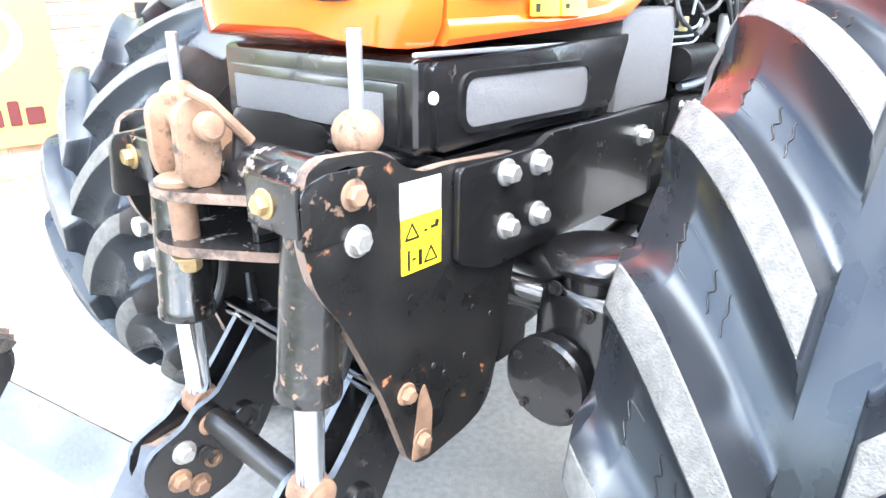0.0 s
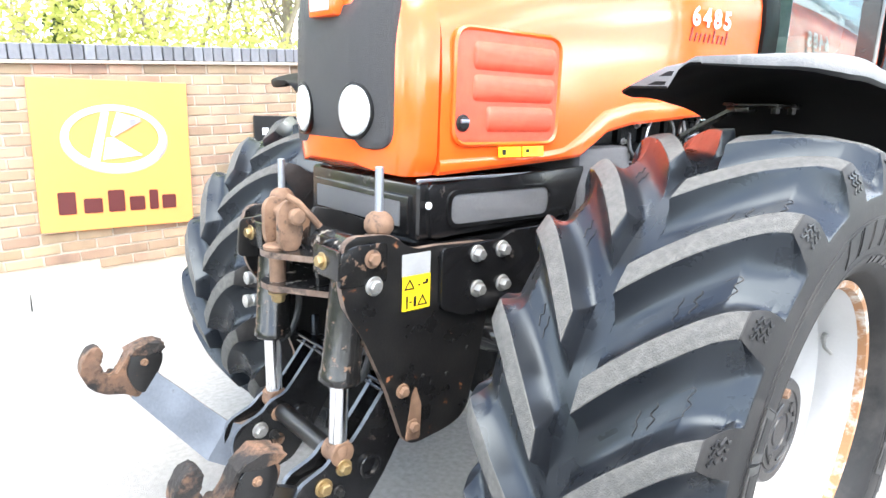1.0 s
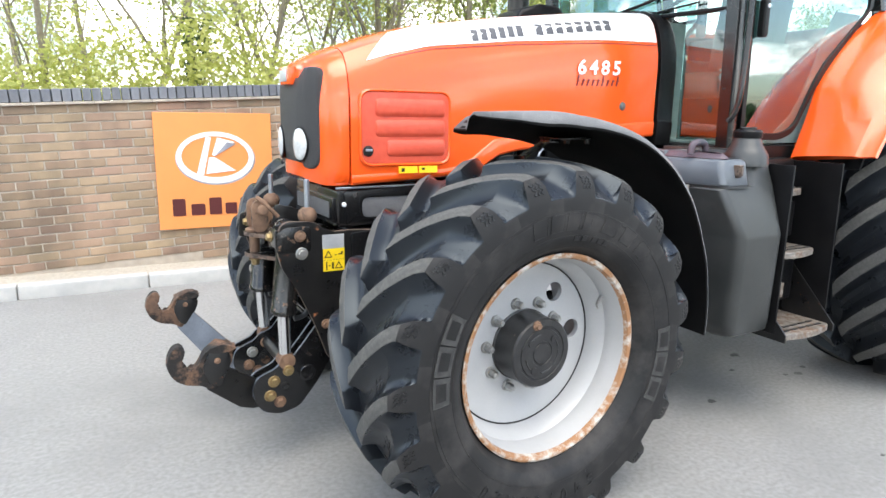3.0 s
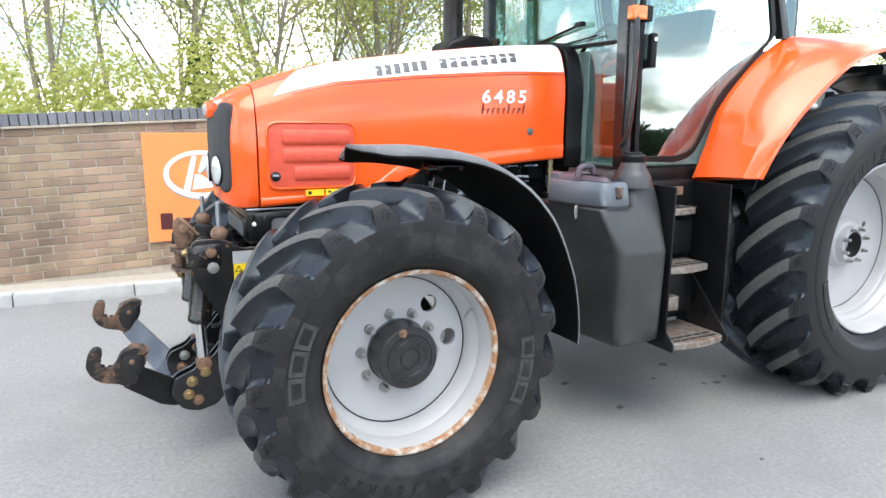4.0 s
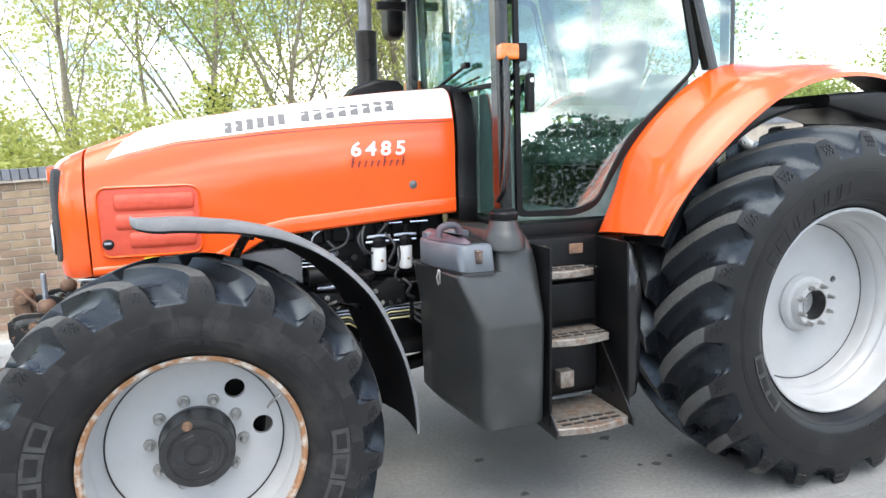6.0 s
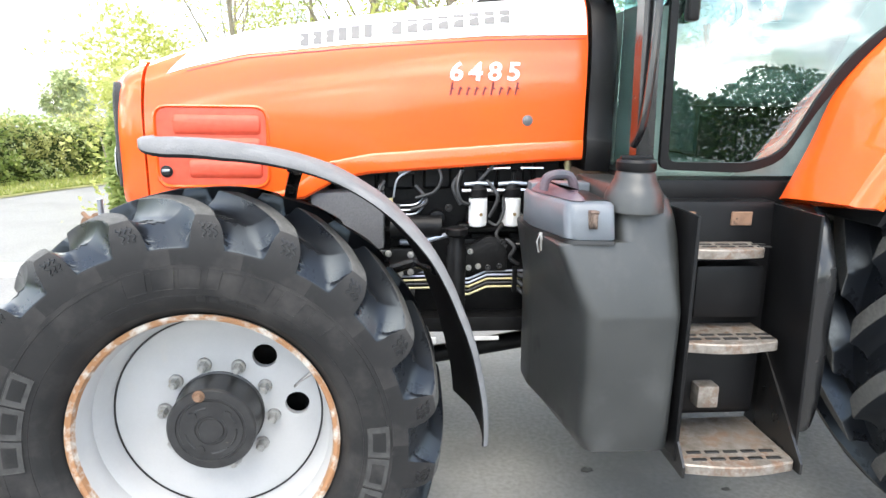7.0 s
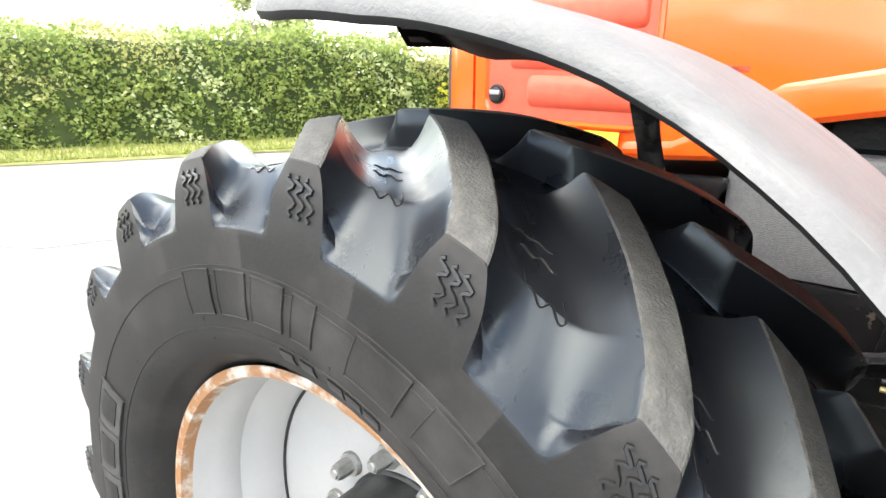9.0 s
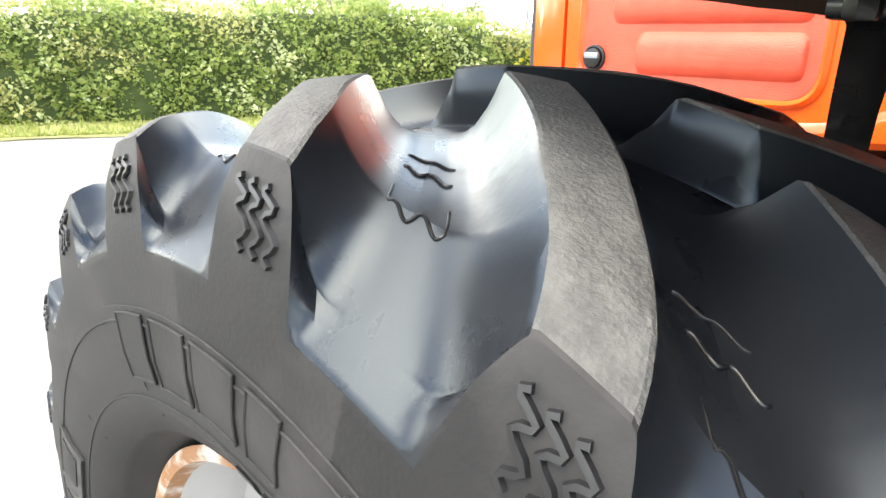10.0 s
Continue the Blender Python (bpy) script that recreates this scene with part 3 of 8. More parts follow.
sign_shape("mark_facet", [(-0.012, 0.625), (0.175, 0.735), (0.10, 0.748), (0.02, 0.66)], M_SIGN_GREY, -0.0195)
# the lettering as plain bars
for x, w, h in ((-0.375, 0.105, 0.150), (-0.225, 0.115, 0.100), (-0.075, 0.105, 0.150), (0.060, 0.100, 0.100), (0.190, 0.060, 0.140), (0.275, 0.095, 0.100)):
    sign_shape("letter_bar", round_poly([(x, 0.115), (x + w, 0.115), (x + w, 0.115 + h), (x, 0.115 + h)], 0.012, 3), M_SIGN_RED)

board = thing("name_board", "black name board with white lettering strokes", "sign")
board.matrix_basis = Matrix.Translation((1.06, WY - 0.13, 0.86)) @ Matrix.Rotation(-0.035, 4, "Z")
part("board", B(-0.28, 0.28, -0.012, 0.012, 0.0, 0.33, 0.003, 1), M_TRUCK, board)
for x, w in ((-0.215, 0.05), (-0.13, 0.07), (-0.03, 0.045), (0.05, 0.05), (0.13, 0.05)):
    part("letter_bar", B(x, x + w, -0.016, -0.011, 0.18, 0.235, 0), M_SIGN_WHITE, board)


# ---- plants ----
def leaf_cloud(centres, size, rng, spread=(1, 1, 1), aspect=0.6, up=0.0):
    """Leaf quads (two triangles folded along the midrib) round each centre; numpy arrays of verts and faces."""
    c = np.asarray(centres, dtype=float)
    n = len(c)
    d = rng.normal(size=(n, 3))
    d[:, 2] = d[:, 2] * 0.6 + up
    d /= np.linalg.norm(d, axis=1, keepdims=True)
    e = rng.normal(size=(n, 3))
    e -= d * np.sum(e * d, axis=1, keepdims=True)
    e /= np.linalg.norm(e, axis=1, keepdims=True)
    nn = np.cross(d, e)
    s = (size * rng.uniform(0.6, 1.35, size=(n, 1)))
    v = np.stack([c, c + d * s * 0.5 + e * s * aspect * 0.5 + nn * s * 0.10, c + d * s, c + d * s * 0.5 - e * s * aspect * 0.5 + nn * s * 0.10], axis=1).reshape(-1, 3)
    f = (np.arange(n)[:, None] * 4 + np.array([[0, 1, 2, 3]]))
    return v, f


def make_tree(name, at, height, label, seed, trunk_r=0.11, lean=(0, 0), leaves=5000, leaf=0.075, stems=1, bare=0.25, leaf_mat=None, spread=0.55, ivy=False, depth=4, group=""):
    rng = np.random.default_rng(seed)
    r2 = random.Random(seed)
    tree = thing(name, label, "tree", at, group)
    tv, tf = [], []
    twigs = []

    def limb(p, d, length, r, level):
        n = 5 if level < 2 else 3
        pts, rad = [Vector(p)], [r]
        d = Vector(d).normalized()
        for i in range(n):
            d = (d + Vector((r2.uniform(-1, 1), r2.uniform(-1, 1), r2.uniform(-0.5, 0.8))) * (0.10 + 0.05 * level)).normalized()
            pts.append(pts[-1] + d * length / n)
            rad.append(r * (1 - 0.55 * (i + 1) / n))
        seg = 8 if level == 0 else 6 if level == 1 else 4
        u = None
        base = len(tv)
        for i, q in enumerate(pts):
            dd = (pts[min(i + 1, n)] - pts[max(i - 1, 0)]).normalized()
            uu, vv = frame_of(dd)
            for k in range(seg):
                a = 2 * math.pi * k / seg
                tv.append(q + (uu * math.cos(a) + vv * math.sin(a)) * rad[i])
        for i in range(n):
            for k in range(seg):
                tf.append((base + i * seg + k, base + i * seg + (k + 1) % seg, base + (i + 1) * seg + (k + 1) % seg, base + (i + 1) * seg + k))
        if level >= depth - 1:
            twigs.extend(pts[1:])
            return
        kids = (5 if level == 0 else 4)
        for j in range(kids):
            t = r2.uniform(bare if level == 0 else 0.25, 1.0)
            i = min(int(t * n), n - 1)
            q = pts[i].lerp(pts[i + 1], t * n - i)
            a = r2.uniform(0, 2 * math.pi)
            side = Vector((math.cos(a), math.sin(a), r2.uniform(0.2, 0.9)))
            dd = (d * (1 - spread) + side.normalized() * spread).normalized()
            limb(q, dd, length * r2.uniform(0.45, 0.7), rad[i] * r2.uniform(0.35, 0.5), level + 1)
        limb(pts[-1], d, length * 0.55, rad[-1], level + 1)

    for s in range(stems):
        a = 2 * math.pi * s / max(stems, 1) + seed
        o = Vector((math.cos(a), math.sin(a), 0)) * (0.18 if stems > 1 else 0)
        limb(o, Vector((lean[0] + o.x * 1.6, lean[1] + o.y * 1.6, 1)), height * r2.uniform(0.5, 0.62), trunk_r * r2.uniform(0.65, 0.95), 0)
    trunk = new("trunk", raw("trunk", tv, tf, M_BARK, smooth=True))
    trunk.parent = tree
    tw = np.array([tuple(p) for p in twigs])
    pick = tw[rng.integers(0, len(tw), leaves)] + rng.normal(size=(leaves, 3)) * np.array([0.22, 0.22, 0.18]) * height / 6
    v, f = leaf_cloud(pick, leaf, rng)
    crown = new("crown", raw("crown", v, f, leaf_mat or M_LEAF))
    crown.parent = tree
    if ivy:
        n = 1900
        h = rng.uniform(0.0, 1.0, n) ** 1.1 * height * 0.38
        a = rng.uniform(0, 2 * math.pi, n)
        rr = trunk_r * 1.0 + np.abs(rng.normal(size=n)) * 0.055
        c = np.stack([np.cos(a) * rr + lean[0] * h, np.sin(a) * rr + lean[1] * h, h], axis=1)
        v, f = leaf_cloud(c, 0.08, rng, up=-0.3)
        iv = new("ivy", raw("ivy", v, f, M_IVY))
        iv.parent = tree
        tagged(iv, "dark ivy climbing the trunk")
    return tree


TREES = [
    # x, y, height, stems, leaves, leaf size, lean, ivy, trunk radius
    (-1.6, 7.2, 6.0, 2, 9500, 0.062, (-0.1, 0), False, 0.07),
    (0.15, 7.0, 7.0, 1, 3487, 0.074, (0.03, 0), True, 0.10),
    (0.75, 7.4, 7.0, 2, 6975, 0.074, (0.22, 0), False, 0.06),
    (2.1, 7.6, 7.5, 3, 13500, 0.066, (0.05, 0), False, 0.07),
    (3.6, 8.4, 8.0, 2, 17500, 0.072, (-0.05, 0), False, 0.09),
    (5.2, 8.2, 8.0, 2, 17500, 0.072, (0.1, 0), False, 0.09),
    (7.2, 9.0, 8.0, 2, 23250, 0.083, (0.0, 0), False, 0.09),
    (9.5, 10.5, 7.5, 2, 20925, 0.087, (0.0, 0), False, 0.09),
    (-0.6, 11.0, 7.0, 2, 11000, 0.075, (0.0, 0), False, 0.08),
    (2.6, 11.5, 8.0, 2, 17000, 0.080, (0.0, 0), False, 0.08),
    (5.8, 12.5, 8.5, 2, 19000, 0.086, (0.0, 0), False, 0.08),
]
for i, (x, y, h, st, lv, ls, ln, iv, tr_) in enumerate(TREES):
    make_tree("tree", (x, y, 0), h, "ivy-clad trunk with sparse spring leaves behind the wall" if iv else "slender tree with fresh yellow-green leaves behind the wall", 11 + i * 3, tr_, ln, lv, ls, st, ivy=iv,
              leaf_mat=M_LEAF if i % 2 else M_LEAF_Y, group="trees behind the wall")
# trees past the far end of the yard
for i, (x, y, h, lv) in enumerate(((15.5, 6.2, 4.2, 20000), (17.5, 4.2, 5.0, 32000), (19.5, 2.4, 5.4, 32000), (21.5, -0.6, 5.6, 32000), (13.5, 9.5, 3.6, 16000))):
    make_tree("tree", (x, y, 0), h, "leafy green tree beyond the yard", 71 + i, 0.12, (0, 0), lv, 0.080, 2, bare=0.1, leaf_mat=M_LEAF, depth=4, group="trees beyond the yard")

# low growth along the top of the wall, and bushes at its end
rng = np.random.default_rng(3)
n = 9000
c = np.stack([rng.uniform(-2.3, 7.0, n), 4.0 + np.clip(rng.normal(0, 0.16, n), -0.22, 0.5), 1.30 + np.abs(rng.normal(0, 0.16, n))], axis=1)
c[:, 2] += 0.12 * np.sin(c[:, 0] * 2.1) + 0.06 * np.sin(c[:, 0] * 5.3)
v, f = leaf_cloud(c, 0.07, rng, up=0.4)
n = 15000
bx, bq = rng.uniform(-3.2, 6.0, n), rng.uniform(0, 1, n)
b_top = 2.35 + 0.28 * np.sin(bx * 1.7 + 1) + 0.18 * np.sin(bx * 4.3) + 0.10 * np.sin(bx * 9.1 + 2)
c = np.stack([bx, 6.0 + rng.normal(0, 0.35, n), 1.2 + (b_top - 1.2) * bq ** 0.8 + rng.normal(0, 0.07, n)], axis=1)
bv, bf = leaf_cloud(c, 0.072, rng, up=0.3)
tagged(new("bush_row", raw("bush_row", bv, bf, M_LEAF_Y)), "yellow-green bushes standing behind the wall", "bushes", kind="stuff")
tagged(new("shrub_row", raw("shrub_row", v, f, M_LEAF_Y)), "bright green growth showing over the wall", "shrubs", kind="stuff")
n = 15000
c = np.stack([rng.uniform(-3.4, 3.0, n), 6.3 + rng.normal(0, 0.55, n), rng.uniform(0, 1, n) ** 0.7], axis=1)
c[:, 2] *= 1.75 + 0.28 * np.sin(c[:, 0] * 1.7 + 1) + 0.22 * np.sin(c[:, 0] * 4.3) + 0.16 * np.sin(c[:, 0] * 9.1) + np.clip(-0.12 * c[:, 0], 0, 0.45)
v, f = leaf_cloud(c, 0.075, rng)
tagged(new("shrub_bank", raw("shrub_bank", v, f, M_LEAF_Y)), "yellow-green shrubs growing behind the wall", "shrubs", kind="stuff")
bush = thing("bush", "leafy green bush at the end of the wall", "bush", (-2.08, 3.80, 0))
n = 5000
a = rng.normal(size=(n, 3))
a /= np.linalg.norm(a, axis=1, keepdims=True)
c = a * rng.uniform(0.75, 1.05, (n, 1)) * np.array([0.14, 0.25, 0.72]) + np.array([0, 0, 0.78])
v, f = leaf_cloud(c, 0.07, rng)
o = new("crown", raw("crown", v, f, M_HEDGE))
o.parent = bush
bm = bmesh.new()
for k in range(5):
    tube(bm, [(0.02 * k - 0.05, 0.02, 0), (0.05 * (k - 2), 0.03 * (k - 2), 0.6), (0.09 * (k - 2), 0.06 * (k - 2), 1.2)], [0.02, 0.014, 0.006], 6)
part("stem", bm, M_BARK, bush)

# ---- hedge, verge and distance across the road ----
def road_pt(t, off=0.0):
    """A point along the far road edge; off: metres beyond it."""
    p = Vector((-9.1, 0.3)).lerp(Vector((-5.3, 8.6)), t)
    n2 = Vector((-8.3, 3.8)).normalized()
    return p + n2 * off


bm = bmesh.new()
ts = np.linspace(-1.6, 3.2, 60)
lo = [bm.verts.new((*road_pt(t, 0.06 * math.sin(t * 21) + 0.05 * math.sin(t * 47)), 0.012)) for t in ts]
mid = [bm.verts.new((*road_pt(t, 0.5), 0.06)) for t in ts]
hi = [bm.verts.new((*road_pt(t, 2.6), 0.12)) for t in ts]
for i in range(59):
    bm.faces.new((lo[i], lo[i + 1], mid[i + 1], mid[i]))
    bm.faces.new((mid[i], mid[i + 1], hi[i + 1], hi[i]))
single("verge", bm, M_TURF, "grass verge along the road", "verge", kind="structure")
n = 26000
t = rng.uniform(-1.5, 3.0, n)
off = np.abs(rng.normal(0, 0.45, n)) + rng.uniform(0.1, 1.0, n)
off = 1.15 - np.minimum(off, 1.1)
base = np.array([(*road_pt(a_, o_), 0.04) for a_, o_ in zip(t, off)])
hgt = rng.uniform(0.05, 0.16, n) * (0.35 + off)
ang = rng.uniform(0, 6.28, n)
w = 0.010
dx, dy = np.cos(ang), np.sin(ang)
tip = base + np.stack([rng.normal(0, 0.03, n), rng.normal(0, 0.03, n), hgt], axis=1)
sidev = np.stack([dx * w, dy * w, np.zeros(n)], axis=1)
v = np.stack([base - sidev, base + sidev, tip], axis=1).reshape(-1, 3)
f = np.arange(n * 3).reshape(-1, 3)
tagged(new("verge_grass", raw("verge_grass", v, f, M_GRASS)), "long green grass at the foot of the hedge", "grass", kind="stuff")

hedge = thing("hedge", "clipped mixed green hedge across the road", "hedge", (*road_pt(0.5, 1.6), 0))
ho = Vector((*road_pt(0.5, 1.6), 0))


def hedge_top(t):
    return 1.63 - 0.45 * min(1.0, max(0.0, (t - 0.72) / 0.35)) + 0.10 * math.sin(t * 5.1) + 0.05 * math.sin(t * 13 + 1) + 0.03 * math.sin(t * 37)


# solid core behind the leaves, its colour painted as the hedge's inner shade
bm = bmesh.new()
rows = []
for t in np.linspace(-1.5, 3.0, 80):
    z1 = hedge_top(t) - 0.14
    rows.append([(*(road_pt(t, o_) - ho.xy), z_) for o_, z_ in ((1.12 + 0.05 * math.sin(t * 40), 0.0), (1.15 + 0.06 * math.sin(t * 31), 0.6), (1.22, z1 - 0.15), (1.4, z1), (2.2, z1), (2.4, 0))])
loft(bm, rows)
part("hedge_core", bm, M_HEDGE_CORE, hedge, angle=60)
n = 84000
t = rng.uniform(-1.5, 3.0, n)
q = rng.uniform(0, 1, n)
top = np.array([hedge_top(a_) for a_ in t])
clump = 0.09 * np.sin(t * 57 + 3 * np.sin(q * 9)) + 0.08 * np.sin(t * 131 + q * 23) + 0.05 * np.sin(t * 290 + 11 * np.sin(q * 15))
off = np.where(q < 0.74, 1.06 - clump + rng.normal(0, 0.05, n), rng.uniform(1.1, 2.2, n))
z = np.where(q < 0.74, (q / 0.74) * top, top + clump * 0.6 + rng.normal(0, 0.05, n) - 0.03)
pt = np.array([(*(road_pt(a_, o_) - ho.xy), z_) for a_, o_, z_ in zip(t, off, z)])
# mixed growth: patches of green, twiggy olive and pale leaves, and one yellow clump
patch = np.sin(t * 11 + 2 * np.sin(z * 3.1)) + np.sin(t * 27 + z * 4 + 1) + 0.8 * np.sin(t * 5.3 + 2) + rng.normal(0, 0.5, n)
high = z / top
kind_ = np.where(patch + 2.2 * (high - 0.55) > 1.4, 1, np.where(np.sin(t * 17 + 2) + np.sin(t * 41 + z * 5) + rng.normal(0, 0.5, n) > 1.35, 2, 0))
kind_[((t - 0.834) ** 2 * 59 + (z - 0.65) ** 2 * 0.8) < 0.13 + rng.normal(0, 0.04, n)] = 3
for nm, m_, kk in (("hedge_leaves", M_HEDGE, 0), ("twiggy_growth", M_HEDGE_OLIVE, 1), ("pale_growth", M_HEDGE_PALE, 2), ("yellow_growth", M_HEDGE_YELLOW, 3)):
    v, f = leaf_cloud(pt[kind_ == kk], 0.074 if kk != 1 else 0.064, rng, aspect=0.75)
    o = new(nm, raw(nm, v, f, m_))
    o.parent = hedge
    if kk == 3:
        tagged(o, "bright yellow leaves in the hedge", kind="stuff")
sel = pt[(np.sin(t * 23) + np.sin(t * 61 + z * 7) > 1.15) & (z > 0.3)][:1300]
v, f = leaf_cloud(sel + rng.normal(0, 0.03, sel.shape), 0.045, rng)
o = new("blossom", raw("blossom", v, f, M_BLOSSOM))
o.parent = hedge
tagged(o, "white blossom in the hedge")
# far trees over the hedge
for i, (x, y, h, lv, sp) in enumerate(((-19.7, 12.8, 3.9, 9000, 0.6), (-22.5, 10.0, 2.0, 4000, 0.6), (-14.2, 17.9, 1.9, 5000, 0.6), (-10.4, 20.2, 2.3, 3000, 0.55), (-6.6, 21.0, 2.6, 7000, 0.6), (-17.4, 15.6, 2.0, 3000, 0.6))):
    make_tree("tree", (x, y, 0), h, "pale green tree in the distance beyond the hedge", 131 + i, 0.10, (0, 0), lv, 0.15, 2, bare=0.2, leaf_mat=M_FAR, depth=4, spread=sp, group="trees beyond the hedge")
for i, (x, y, h) in enumerate(((-14.3, 17.6, 3.6), (-13.3, 18.3, 3.9), (-15.2, 17.0, 3.5), (-17.6, 15.5, 2.2))):
    make_tree("bare_tree", (x, y, 0), h, "thin bare tree standing beyond the hedge", 231 + i, 0.10, (0, 0), 120, 0.07, 1, bare=0.4, leaf_mat=M_FAR, depth=4, group="trees beyond the hedge")
# dark hedge on the open side of the yard
n = 90000
t = rng.uniform(-1, 1, n)
hh = 1.9 + 0.5 * np.sin(t * 9) + 0.4 * np.sin(t * 23 + 1) + 0.25 * np.sin(t * 61)
c = np.stack([t * 30 + 3, -15 + 3 * t * t + rng.normal(0, 0.35, n), rng.uniform(0, 1, n) ** 0.8 * hh], axis=1)
v, f = leaf_cloud(c, 0.15, rng)
tagged(new("dark_hedge", raw("dark_hedge", v, f, M_IVY)), "dark hedge line along the open side of the yard", "hedge", kind="stuff")

# ---- dark lorry parked past the tractor ----
lorry = thing("lorry", "dark flatbed lorry with a white cab parked in the yard", "lorry", (12.6, 3.0, 0))
bm = bmesh.new()
box(bm, -1.2, 2.2, -1.0, 1.0, 0.95, 1.08, 0.02)
box(bm, -1.25, -1.15, -1.05, 1.05, 0.98, 1.58, 0.02)
box(bm, -1.2, 2.2, -1.05, -1.0, 1.0, 1.20, 0.02)
box(bm, -1.2, 2.2, 1.0, 1.05, 1.0, 1.20, 0.02)
bed = part("load_bed", bm, M_TRUCK, lorry, "black load bed")
for y in (-1.03, 1.03):
    part("side_rail", B(-1.2, 2.2, y - 0.025, y + 0.025, 1.42, 1.50, 0.01), M_TRUCK, lorry)
    for i in range(6):
        part("side_post", B(-1.15 + i * 0.66, -1.07 + i * 0.66, y - 0.03, y + 0.03, 1.15, 1.45, 0.01), M_TRUCK, lorry)
part("chassis", B(-1.1, 3.6, -0.45, 0.45, 0.62, 0.95, 0.02), M_TRUCK, lorry)
part("side_locker", B(-0.4, 0.5, -1.02, -0.5, 0.45, 0.9, 0.03), M_TRUCK, lorry)
lorry_cab = part("lorry_cab", loft(bmesh.new(), [[(x, y, z) for x, y in rrect(2.3, 3.9 - o, -1.05, 1.05, 0.12, 4)] for o, z in ((0, 0.6), (0, 1.4), (0.2, 2.2), (0.35, 2.5))]), M_CABWHITE, lorry, "white lorry cab")
for x in (-0.75, 1.2, 3.2):
    for sd in (-1, 1):
        bm = lathe(bmesh.new(), (x, sd * 1.0, 0.45), (0, -sd, 0), [(0, 0.24), (0.0, 0.40), (0.04, 0.45), (0.24, 0.45), (0.28, 0.40), (0.28, 0.2)], 28)
        part("wheel", bm, M_RUBBER, lorry)
        part("wheel_disc", lathe(bmesh.new(), (x, sd * 1.005, 0.45), (0, sd, 0), [(-0.05, 0.25), (0.0, 0.24), (-0.04, 0.15), (0.0, 0.10)], 24), M_BARE, lorry)


# ---- tractor ----
tractor = thing("tractor", "orange-red farm tractor with black front linkage, parked on asphalt", "tractor")


